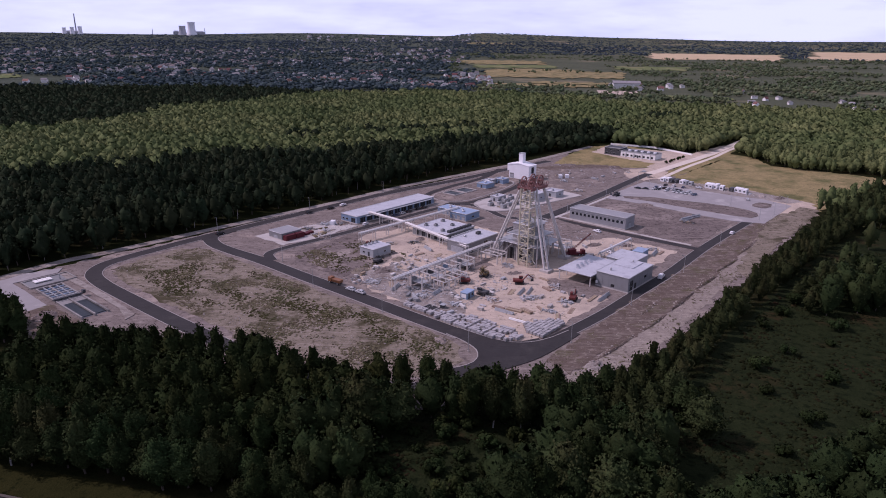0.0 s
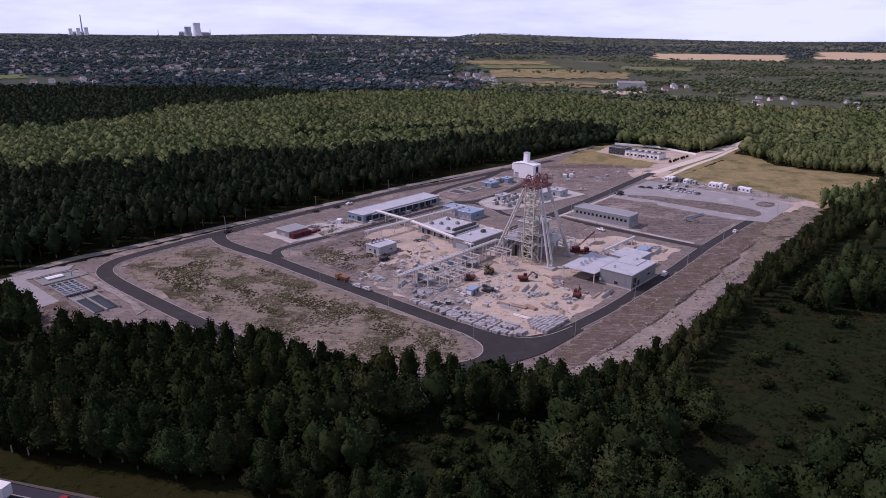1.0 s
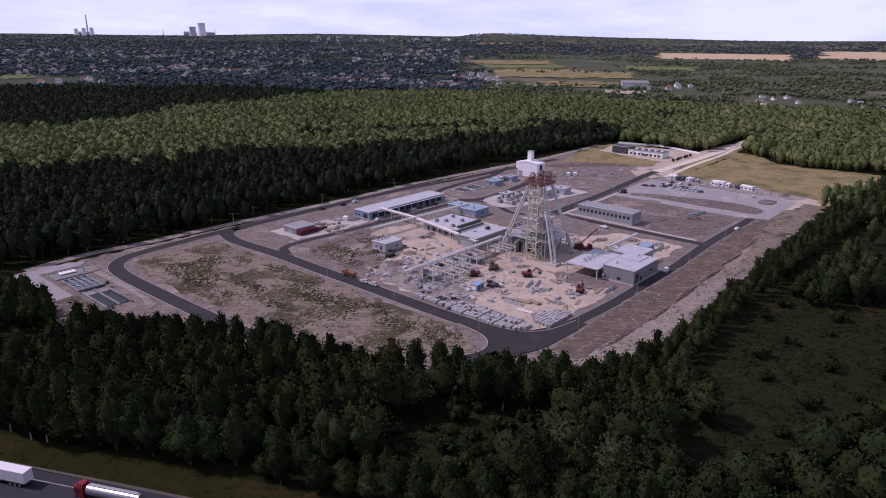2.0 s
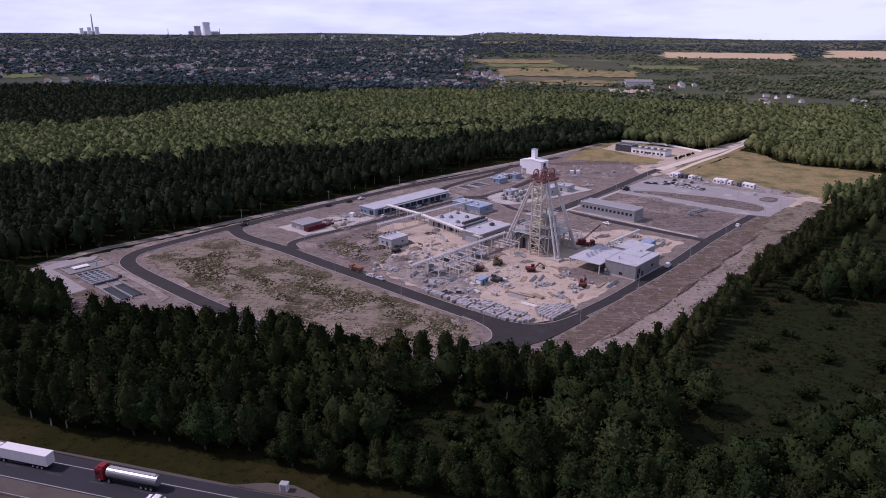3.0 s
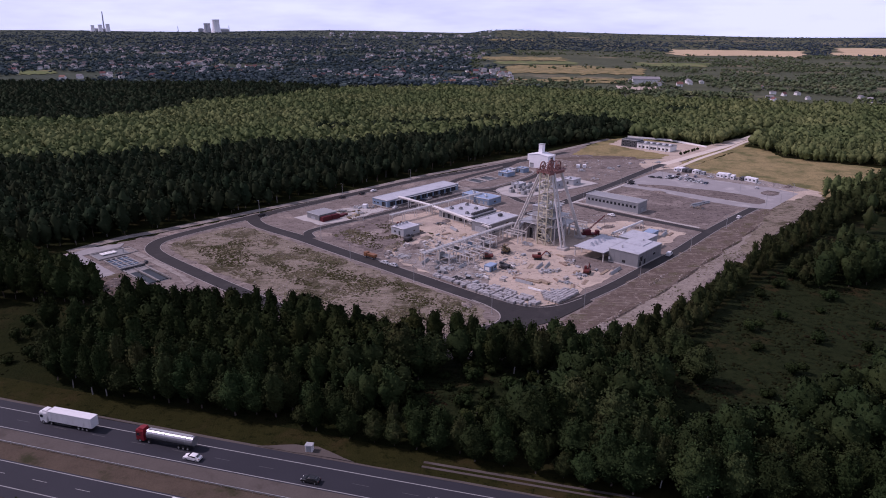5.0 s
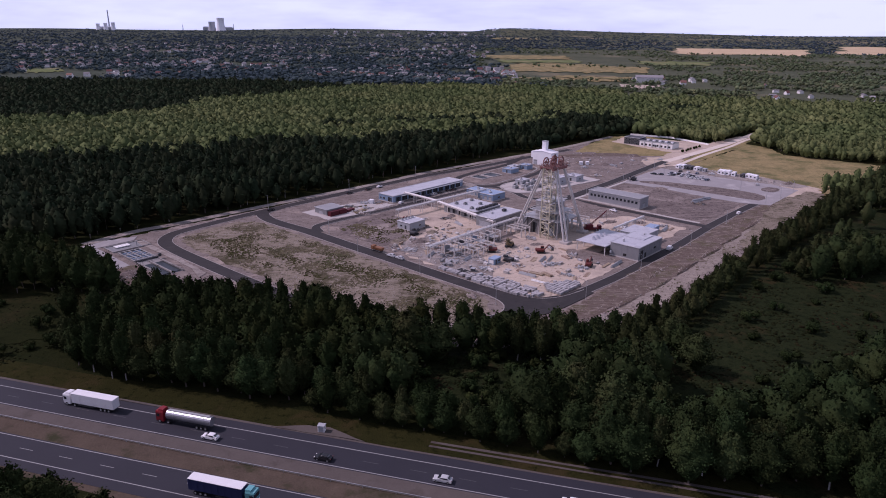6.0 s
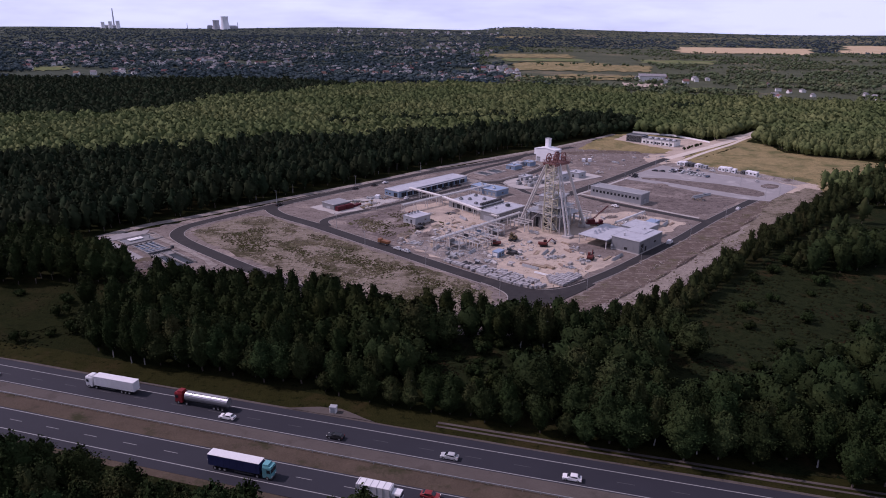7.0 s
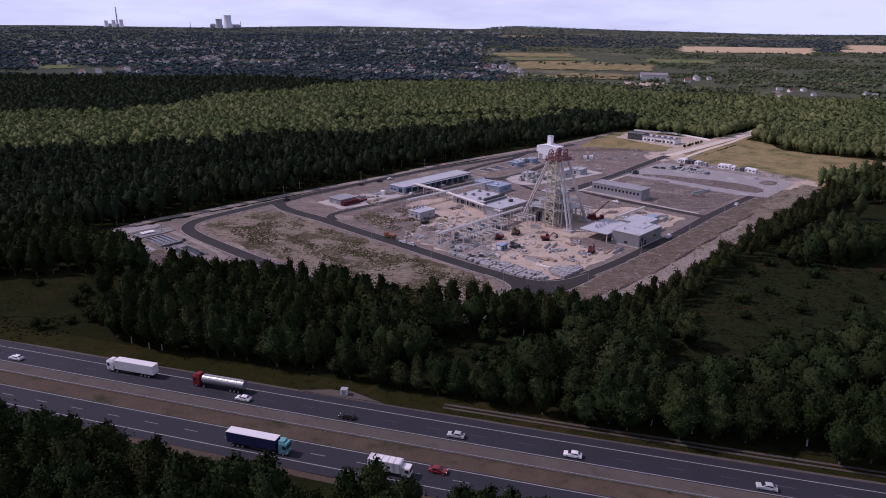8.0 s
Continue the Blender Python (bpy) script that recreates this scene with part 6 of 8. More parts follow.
for u, v, t in ((28, 16, 10), (32, 12, 14), (44, 20, 80), (50, 26, 20), (27, 28, 60), (8, 34, 95), (12, 36, 92), (34, 24, 5), (46, 12, 8), (30, 150.5, 5), (112, 34, 20), (104, 44, 60), (118, 22, 85), (96, 30, 15), (244, 132, 40), (256, 142, 10), (238, 150, 70), (270, 140, 25), (262, 118, 0), (280, 118, 60)):
    slab_stack(u, v, t, rng.uniform(2, 4), rng.uniform(0.8, 1.6), int(rng.integers(1, 5)), "concrete" if t % 4 else "block", "stack of concrete slabs lying on the site")
pipe_pile(9, 12, 96, 18, 2, 0.22, "long white pipes lying across the pallets", "white_paint")


def scrap_pile(u, v, w, d, label, seed, mats=("timber", "steel_grey", "concrete")):
    """A low sprawl of boards, bars and crates."""
    g = np.random.default_rng(seed + 300)
    ob = thing("scrap_pile", SP(u, v, 0.1, g.uniform(0, 180)), label, "scrap", "material stacks in the yard")
    n = int(6 + w * d * 0.5)
    for name, mt, count in (("board_layer", mats[0], n), ("bar_layer", mats[1], n), ("crate_layer", mats[2], n // 2)):
        bm = bmesh.new()
        for _ in range(count):
            x, y, a, z = g.normal(0, w / 4), g.normal(0, d / 4), g.choice([0, 0.2, 1.4, 1.57]) + g.normal(0, 0.2), g.uniform(0, 0.5)
            l, t, k = {"board_layer": (g.uniform(1.2, 3.2), g.uniform(0.2, 0.5), 0.12), "bar_layer": (g.uniform(1.5, 4.0), 0.16, 0.16), "crate_layer": (g.uniform(0.6, 1.3), g.uniform(0.5, 1.0), g.uniform(0.4, 1.0))}[name]
            z = 0.0 if name == "crate_layer" else z
            bmesh.ops.create_cube(bm, size=1.0, matrix=Matrix.Translation((x, y, z + k / 2)) @ Matrix.Rotation(a, 4, "Z") @ Matrix.Rotation(g.normal(0, 0.06), 4, "Y") @ Matrix.Diagonal((l, t, k, 1)))
        part(name, bm, M[mt], ob)["kind"] = "stuff"


def heap(name, u, v, w, d, h, material, label, seed, group="heaps of earth and rubble", category="heap"):
    rng = np.random.default_rng(seed)
    n = 14
    vv, q = [], []
    for i in range(n + 1):
        for j in range(n + 1):
            x, y = i / n * 2 - 1, j / n * 2 - 1
            k = max(0.0, 1 - (x * x + y * y)) ** 0.8
            z = k * h * (0.75 + 0.5 * noise.noise(Vector((x * 2 + seed, y * 2, 0)))) + (0.1 * rng.normal() * h * k)
            vv.append((x * w / 2, y * d / 2, z - 0.08))
    for i in range(n):
        for j in range(n):
            b = i * (n + 1) + j
            q.append((b, b + n + 1, b + n + 2, b + 1))
    ob = thing(name, SP(u, v, 0.1, rng.uniform(-3, 3) if w > 20 else rng.uniform(0, 180)), label, category, group)
    link("mound", np_mesh(name, np.array(vv), quads=np.array(q)), M[material], ob)
    vv, q = [], []
    for k in range(26):
        a, rr, s = rng.uniform(0, 6.28), math.sqrt(rng.uniform(0.1, 1.2)), rng.uniform(0.15, 0.55)
        c = np.array((rr * w / 2 * math.cos(a), rr * d / 2 * math.sin(a), max(0, 1 - rr * rr) * h * 0.8))
        vv.append(c + ico_small * s * rng.uniform(0.6, 1.3, (6, 1)))
        q.append(octa + 6 * k)
    link("loose_stone", np_mesh("loose_stone", np.concatenate(vv), np.concatenate(q)), M["rubble"], ob)["kind"] = "stuff"


GREY, DUN, DARK = ("steel_grey", "concrete", "cladding"), ("timber", "steel_pale", "block"), ("timber", "charcoal", "dark_cladding")
for i, (u, v, w, d, mats) in enumerate(((6, 44, 6, 4, GREY), (19, 37, 5, 4, DUN), (30.5, 27, 7, 4, GREY), (47, 26, 6, 4, DUN), (24, 13.5, 5, 3, GREY), (36, 13.5, 6, 3, GREY), (4, 60, 8, 5, GREY), (12, 80, 8, 5, DUN), (26, 78, 8, 4, DARK), (38, 80, 7, 4, GREY), (2, 86, 7, 5, GREY), (20, 90, 7, 4, DUN),
                                       (28, 164, 7, 5, DUN), (34, 168, 8, 5, DARK), (40, 157, 7, 4, DUN), (46, 168, 6, 4, GREY), (52, 162, 5, 4, DARK), (30, 157, 5, 3, DUN), (94, 36, 6, 4, DARK), (100, 50, 7, 4, DUN), (112, 24, 7, 4, DARK), (122, 18, 6, 4, DUN), (98, 78, 7, 5, DUN), (112, 70, 7, 5, GREY),
                                       (50, 40, 5, 3, DUN), (56, 56, 6, 4, GREY), (46, 74, 6, 4, DUN), (54, 110, 6, 4, DARK), (44, 118, 5, 4, DUN), (232, 132, 7, 4, GREY), (246, 144, 8, 5, DARK), (252, 120, 7, 4, GREY), (290, 112, 6, 4, DUN), (300, 104, 5, 3, GREY), (284, 92, 5, 3, DARK), (280, 50, 6, 3, DUN), (276, 20, 6, 3, GREY), (140, 120, 5, 4, DARK), (160, 124, 5, 4, GREY), (190, 118, 6, 4, DUN), (210, 108, 7, 5, DUN), (182, 24, 7, 4, DARK))):
    scrap_pile(u, v, w, d, {GREY: "sprawl of grey steel bars and concrete pieces", DUN: "sprawl of weathered boards, bars and block pallets", DARK: "sprawl of boards and dark metal parts"}[mats] + " on the ground", i, mats)
container(237, 136.5, 35, "white_cladding", "white site container on graded dirt", l=3.0, h=2.4)
container(241, 133.5, 35, "white_cladding", "white site container on graded dirt", l=3.0, h=2.4)

ico_small = np.array([(1, 0, 0), (-1, 0, 0), (0, 1, 0), (0, -1, 0), (0, 0, 0.7), (0, 0, -0.7)], float)
octa = np.array([(0, 2, 4), (2, 1, 4), (1, 3, 4), (3, 0, 4), (2, 0, 5), (1, 2, 5), (3, 1, 5), (0, 3, 5)])
for i, (u, v, w, d, h, mt) in enumerate(((52, 105, 9, 6, 1.2, "sand"), (60, 112, 7, 5, 1.0, "dirt"), (44, 102, 8, 5, 0.8, "sand"), (30, 98, 7, 6, 1.3, "straw"), (16, 92, 12, 7, 1.6, "soil"), (8, 100, 9, 6, 1.4, "straw"), (26, 48, 6, 4, 0.8, "sand"), (50, 48, 7, 4, 0.7, "dirt"),
                                         (120, 30, 8, 5, 1.2, "soil"), (98, 70, 12, 7, 1.6, "soil"), (240, 140, 14, 8, 1.8, "soil"), (262, 150, 12, 7, 1.5, "dirt"), (250, 125, 10, 7, 1.4, "soil"), (285, 160, 14, 6, 1.4, "dirt"), (300, 130, 12, 6, 1.2, "soil"),
                                         (168, 20, 18, 9, 0.7, "soil"), (205, 58, 9, 6, 1.0, "dirt"), (276, 12, 10, 5, 1.3, "rubble"), (278, 2, 9, 5, 1.5, "soil"), (-102, 148, 9, 12, 1.5, "soil"), (30, 150, 6, 4, 1.1, "soil"), (110, 42, 9, 5, 1.1, "dirt"),
                                         (-22, 28, 6, 4, 0.9, "dirt"), (14, -19, 26, 2.6, 0.9, "brown_soil"), (40, -20, 24, 2.4, 1.0, "brown_soil"), (66, -19.4, 30, 2.8, 1.2, "brown_soil"), (94, -18.8, 26, 2.6, 1.0, "brown_soil"), (122, -17.8, 30, 2.4, 0.9, "brown_soil"), (158, -16, 34, 2.4, 0.8, "brown_soil"), (52, -13, 22, 2.0, 0.6, "brown_soil"), (-4, -20, 9, 5, 1.0, "gravel"))):
    heap("earth_heap", u, v, w, d, h, mt, {"sand": "heap of pale sand", "soil": "heap of dark brown soil", "brown_soil": "long low heap of brown soil", "dirt": "heap of gravelly dirt", "straw": "weedy heap of dry earth", "rubble": "heap of broken rubble", "gravel": "heap of pale gravel"}[mt] + " on the ground", i)

# loose rubble and weeds, beyond counting


def debris(name, rings, n, size, material, label, seed, flat=0.6):
    rng = np.random.default_rng(seed)
    vv, tt, k = [], [], 0
    for ring, share in rings:
        xs, ys = [p[0] for p in ring], [p[1] for p in ring]
        got = 0
        while got < n * share:
            p = (rng.uniform(min(xs), max(xs)), rng.uniform(min(ys), max(ys)))
            if noise.noise(Vector((p[0] / 9, p[1] / 9, seed))) < rng.uniform(-0.55, 0.45):
                got += 0.3
                continue
            got += 1
            x, y = W(*p)
            s = size * rng.uniform(0.4, 1.6)
            vv.append(np.array((x, y, 0.12)) + (ico_small * rng.uniform(0.5, 1.4, (6, 3))) * s * np.array((1, 1, flat)))
            tt.append(octa + 6 * k)
            k += 1
    return tagged(link(name, np_mesh(name, np.concatenate(vv), np.concatenate(tt)), M[material]), label, "debris", kind="stuff")


YARD = [(0, 6), (56, 6), (56, 96), (0, 96)]
debris("loose_rubble", [(YARD, 0.05), (([(-4, 42), (20, 46), (20, 98), (-4, 98)]), 0.06), ([(-64, 20), (-20, 20), (-20, 184), (-64, 184)], 0.25), ([(-20, -28), (220, -28), (220, -8), (-20, -8)], 0.2)], 8200, 0.27, "rubble", "loose broken rubble strewn over the ground", 1)
debris("loose_timber", [(YARD, 0.7), ([(26, 152), (54, 152), (54, 172), (26, 172)], 0.3)], 420, 0.42, "timber", "scrap timber and boards strewn in the yard", 2, 0.3)
debris("site_clutter", [([(-4, 40), (44, 50), (44, 98), (-4, 98)], 0.5), ([(84, 30), (128, 30), (128, 84), (98, 84)], 0.15), ([(225, 106), (300, 106), (290, 170), (230, 170)], 0.15), ([(132, 112), (200, 104), (200, 128), (140, 136)], 0.15), ([(270, 0), (286, 0), (290, 84), (272, 84)], 0.12), ([(24, 152), (56, 152), (56, 174), (24, 174)], 0.16)], 2600, 0.42, "clutter", "pale metal clutter and offcuts in the yard", 3, 0.6)


def weeds(name, ring, n, size, label, seed, lo=0.02, material="tuft"):
    rng = np.random.default_rng(seed)
    xs, ys = [p[0] for p in ring], [p[1] for p in ring]
    vv, qq, k = [], [], 0
    while k < n:
        p = (rng.uniform(min(xs), max(xs)), rng.uniform(min(ys), max(ys)))
        if noise.noise(Vector((p[0] / 16, p[1] / 16, seed))) + 0.6 * noise.noise(Vector((p[0] / 5, p[1] / 5, seed))) < lo + rng.uniform(-0.1, 0.45):
            continue
        x, y = W(*p)
        s = size * rng.uniform(0.5, 1.5)
        vv.append(np.array((x, y, 0.1)) + ico_small * rng.uniform(0.6, 1.5, (6, 3)) * s * np.array((1, 1, 0.75)))
        qq.append(octa + 6 * k)
        k += 1
    return tagged(link(name, np_mesh(name, np.concatenate(vv), np.concatenate(qq)), M[material]), label, "weeds", kind="stuff")


weeds("weeds", [(-64, 24), (-20, 20), (-20, 182), (-64, 182)], 5600, 0.42, "dry green-brown weeds and scrub in the field", 4)
weeds("weeds", [(0, 98), (34, 100), (38, 138), (0, 138)], 900, 0.5, "green-brown weeds on the graded soil", 5, 0.1)
weeds("weeds", [(-18, -13), (236, -13), (236, -7), (-8, -7)], 1300, 0.3, "dry weeds on the heaped soil", 8, 0.0)
weeds("tussocks", [(-26, -54), (20, -47), (90, -46), (190, -46), (190, -110), (60, -140), (-40, -130)], 5200, 0.62, "coarse grass tussocks in the meadow, shade in their colour", 9, -0.15, "grass_tuft")
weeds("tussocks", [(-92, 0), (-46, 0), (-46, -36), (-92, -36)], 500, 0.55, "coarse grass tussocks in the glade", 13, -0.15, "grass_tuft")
weeds("tussocks", [(-178, 150), (-112, 128), (-112, 100), (-160, 96)], 1500, 0.36, "coarse grass tussocks in the clearing, shade in their colour", 10, -0.15, "grass_tuft")
def weed_patches(name, spots, label, seed, material):
    """Dense scrub in oval patches: centre, reach and number of clumps of each."""
    rng = np.random.default_rng(seed)
    vv, qq, k = [], [], 0
    for u, v, ru, rv, n in spots:
        for _ in range(n):
            a, r = rng.uniform(0, 6.28), rng.uniform(0, 1) ** 0.6
            r *= 1 + 0.5 * noise.noise(Vector((math.cos(a) * 2 + u, math.sin(a) * 2 + v, seed)))
            x, y = W(u + ru * r * math.cos(a) + rng.normal(0, 0.4), v + rv * r * math.sin(a) + rng.normal(0, 0.4))
            s = rng.uniform(0.18, 0.62)
            vv.append(np.array((x, y, 0.12)) + ico_small * rng.uniform(0.6, 1.5, (6, 3)) * s * np.array((1, 1, 0.8)))
            qq.append(octa + 6 * k)
            k += 1
    return tagged(link(name, np_mesh(name, np.concatenate(vv), np.concatenate(qq)), M[material]), label, "weeds", kind="stuff")


weed_patches("scrub", [(-51, 150, 9, 16, 620), (-56, 138, 5, 9, 220), (-40, 158, 6, 7, 160), (-33, 80, 6, 15, 420), (-37, 92, 4, 8, 160), (-44, 118, 3.5, 10, 190), (-31, 46, 4.5, 9, 190), (-26, 62, 3, 8, 120), (-27, 104, 3, 7, 70), (-50, 92, 3, 9, 80), (-56, 118, 3, 5, 60), (-30, 30, 3, 6, 70), (-25, 128, 3, 6, 60), (12, 122, 7, 10, 230), (24, 110, 6, 6, 120), (4, 108, 4, 6, 80), (30, 130, 4, 5, 60)], "dark olive scrub in patches on the dry ground", 12, "tuft_green")
weeds("weeds", [(-20, -28), (250, -28), (250, -18), (-20, -22)], 500, 0.4, "weeds along the gravel verge", 6, 0.1)

# lamps along the roads


def lamp_kind():
    ob = thing("street_lamp", SP(0, 0, 0.1), "slim grey street lamp beside the site road", "street lamp", "street lamps")
    part("pole", mk(rod, (0, 0, -0.3), (0, 0, 7.5), 0.11, 8, 0.07), M["steel_grey"], ob)
    part("arm", mk(rod, (0, 0, 7.4), (1.2, 0, 7.7), 0.05, 6), M["steel_grey"], ob)
    part("lamp_head", mk(box, 0.9, 1.6, -0.13, 0.13, 7.6, 7.75, 0.03), M["charcoal"], ob)
    part("base", mk(box, -0.2, 0.2, -0.2, 0.2, -0.1, 0.3), M["concrete"], ob)
    return ob


lamp = lamp_kind()
LAMPS = [(6, -6), (-22, 16), (50, -6.5), (100, -7), (150, -5), (212, -5), (229, -8), (254, -8), (240, 20), (242, 50), (245, 75), (-18, 60), (-18, 100), (-7, 135), (30, 145.5), (70, 144.5), (100, 12), (150, 81), (200, 83), (260, 90), (0, 199), (60, 199), (120, 199)]
for i, (u, v) in enumerate(LAMPS):
    if i == 0:
        lamp.matrix_basis = SP(u, v, 0.1, 90)
    else:
        copy_thing(lamp, SP(u, v, 0.1, 90 if v < 20 else 200))

# ---------------------------------------------------------------- vehicles


def car_kind(paint, label, van=False, name="car"):
    ob = thing(name, pose(0, 0, 0), label, "van" if van else "car", "cars")
    L, Wd, H = (4.9, 1.9, 1.95) if van else (4.4, 1.78, 1.45)
    if van:
        side = [(-L / 2, 0.35), (L / 2, 0.35), (L / 2, 0.85), (L / 2 - 0.25, 1.05), (L / 2 - 1.05, 1.15), (L / 2 - 1.75, H - 0.05), (L / 2 - 2.0, H), (-L / 2 + 0.1, H), (-L / 2, 1.3)]
    else:
        side = [(-L / 2, 0.32), (L / 2, 0.32), (L / 2, 0.68), (L / 2 - 0.2, 0.82), (L / 2 - 1.15, 0.94), (L / 2 - 1.85, H - 0.06), (L / 2 - 2.2, H), (-L / 2 + 1.1, H - 0.02), (-L / 2 + 0.3, 1.0), (-L / 2, 0.92)]
    bm = bmesh.new()
    lower = [(x, z) for x, z in side]
    rows = []
    for y, tuck in ((-Wd / 2, 1), (-Wd / 2 + 0.16, 0), (Wd / 2 - 0.16, 0), (Wd / 2, 1)):
        rows.append([bm.verts.new((x * (0.98 if tuck and z > 0.95 else 1), y * (0.80 if z > 0.98 else 1.0), z - (0.06 if tuck and z > 0.9 else 0))) for x, z in lower])
    n = len(lower)
    for a, b in zip(rows, rows[1:]):
        for i in range(n):
            bm.faces.new((a[i], a[(i + 1) % n], b[(i + 1) % n], b[i]))
    bm.faces.new(rows[0])
    bm.faces.new(rows[-1][::-1])
    bmesh.ops.recalc_face_normals(bm, faces=bm.faces[:])
    part("body", bm, M[paint], ob)
    x0, x1 = (L / 2 - 2.3, L / 2 - 1.3) if van else (-L / 2 + 0.95, L / 2 - 1.55)
    for s in (-1, 1):
        y = s * Wd / 2 * (0.82 if not van else 0.84)
        part("side_window", mk(box, x0, x1, min(y, y + s * 0.06), max(y, y + s * 0.06), 1.0 if not van else 1.15, H - 0.14 if not van else H - 0.35), M["pane"], ob)
    ws = bmesh.new()
    xa, za, xb, zb = (L / 2 - 1.02, 1.2, L / 2 - 1.7, H - 0.1) if van else (L / 2 - 1.1, 0.97, L / 2 - 1.82, H - 0.1)
    q = [(xa, -0.66, za), (xa, 0.66, za), (xb, 0.6, zb), (xb, -0.6, zb)]
    ws.faces.new([ws.verts.new((x + 0.05, y, z + 0.04)) for x, y, z in q])
    r = bmesh.ops.extrude_face_region(ws, geom=ws.faces[:])
    for v in r["geom"]:
        if isinstance(v, bmesh.types.BMVert):
            v.co.x -= 0.04
    part("windscreen", ws, M["pane"], ob)
    if not van:
        part("rear_window", mk(prism, [(-0.58, 1.02), (0.58, 1.02), (0.55, H - 0.12), (-0.55, H - 0.12)], -L / 2 + 0.45, -L / 2 + 0.95), M["pane"], ob)
    for x in (-L / 2 + 0.85, L / 2 - 0.85):
        for y in (-Wd / 2 + 0.12, Wd / 2 - 0.12):
            wheel(ob, x, y, 0.33, 0.24)
    for s in (-1, 1):
        part("headlight", mk(box, L / 2 - 0.12, L / 2 + 0.02, s * 0.62 - 0.18, s * 0.62 + 0.18, 0.62, 0.76), M["white_paint"], ob)
        part("tail_light", mk(box, -L / 2 - 0.02, -L / 2 + 0.1, s * 0.68 - 0.14, s * 0.68 + 0.14, 0.75, 0.92), M["car_red"], ob)
    return ob


CARS = {k: car_kind("car_" + k, f"{w} car") for k, w in (("white", "white passenger"), ("silver", "silver passenger"), ("black", "black passenger"), ("blue", "dark blue passenger"), ("red", "red passenger"))}
CARS["van"] = car_kind("car_white", "white delivery van parked on asphalt", True, "van")
placed = set()


def put_car(kind, m, label):
    if kind in placed:
        ob = copy_thing(CARS[kind], m)
    else:
        ob = CARS[kind]
        ob.matrix_basis = m
        placed.add(kind)
    return tagged(ob, label)


rng = np.random.default_rng(31)
spots_lot = [(243, 82, 90), (245, 77.5, 95), (254, 84, 80), (269, 93, 40), (259, 16, 20)]
spots_lot += [(248.6 + (k % 2) * 0.5 + 0.1 * k, 73 - 2.7 * k, 180) for k in range(11)]
spots_lot += [(254.6 + (k % 3) * 0.4, 74 - 2.75 * k, 0) for k in range(9)]
spots_lot += [(265, 72, 5), (265.5, 66.5, 0), (266, 60, 8), (272, 52, 90)]
for u, v, t in spots_lot:
    if rng.uniform() < 0.12:
        continue
    k = str(rng.choice(["black", "silver", "blue", "black", "black", "white", "blue", "silver"]))
    put_car(k, SP(u, v, 0.15, t + rng.uniform(-4, 4)), f"{'dark blue' if k == 'blue' else k} car in the paved car park")
for k, u, v, t, lab in (("van", 87, -2.4, 8, "white van parked on the asphalt road"), ("white", 176, -2.2, 5, "white car on the asphalt road"), ("silver", -10.5, 85.5, 92, "silver car parked on the site road"), ("silver", -10.2, 80.3, 92, "silver car parked on the site road"),
                        ("white", 60, 152, 20, "white car beside the garage hall"), ("black", 78, 152.6, 5, "black car beside the garage hall"), ("blue", 84, 152.4, -4, "dark blue car beside the garage hall"), ("silver", 89.5, 152.8, 3, "silver car beside the garage hall"), ("black", 95, 152.6, 0, "black car beside the garage hall"),
                        ("black", 103, 152.7, 4, "black car beside the garage hall"), ("black", 108, 152.4, 2, "black car beside the garage hall"), ("white", 80, 192.5, 4, "white car on the perimeter road"), ("black", 70, 192, 2, "black car on the perimeter road"), ("black", 55, 193, 0, "black car on the perimeter road"),
                        ("black", -2, 193.5, 0, "black car on the perimeter road"), ("white", 131.5, 52, 80, "white car near the cross road"), ("white", 103, 30, 60, "white car behind the annex"), ("silver", 106, 31, 60, "silver car behind the annex"), ("black", 196, 26, 20, "black car on the bare plot")):
    put_car(k, SP(u, v, 0.19 if v < 150 else 0.17, t), lab)


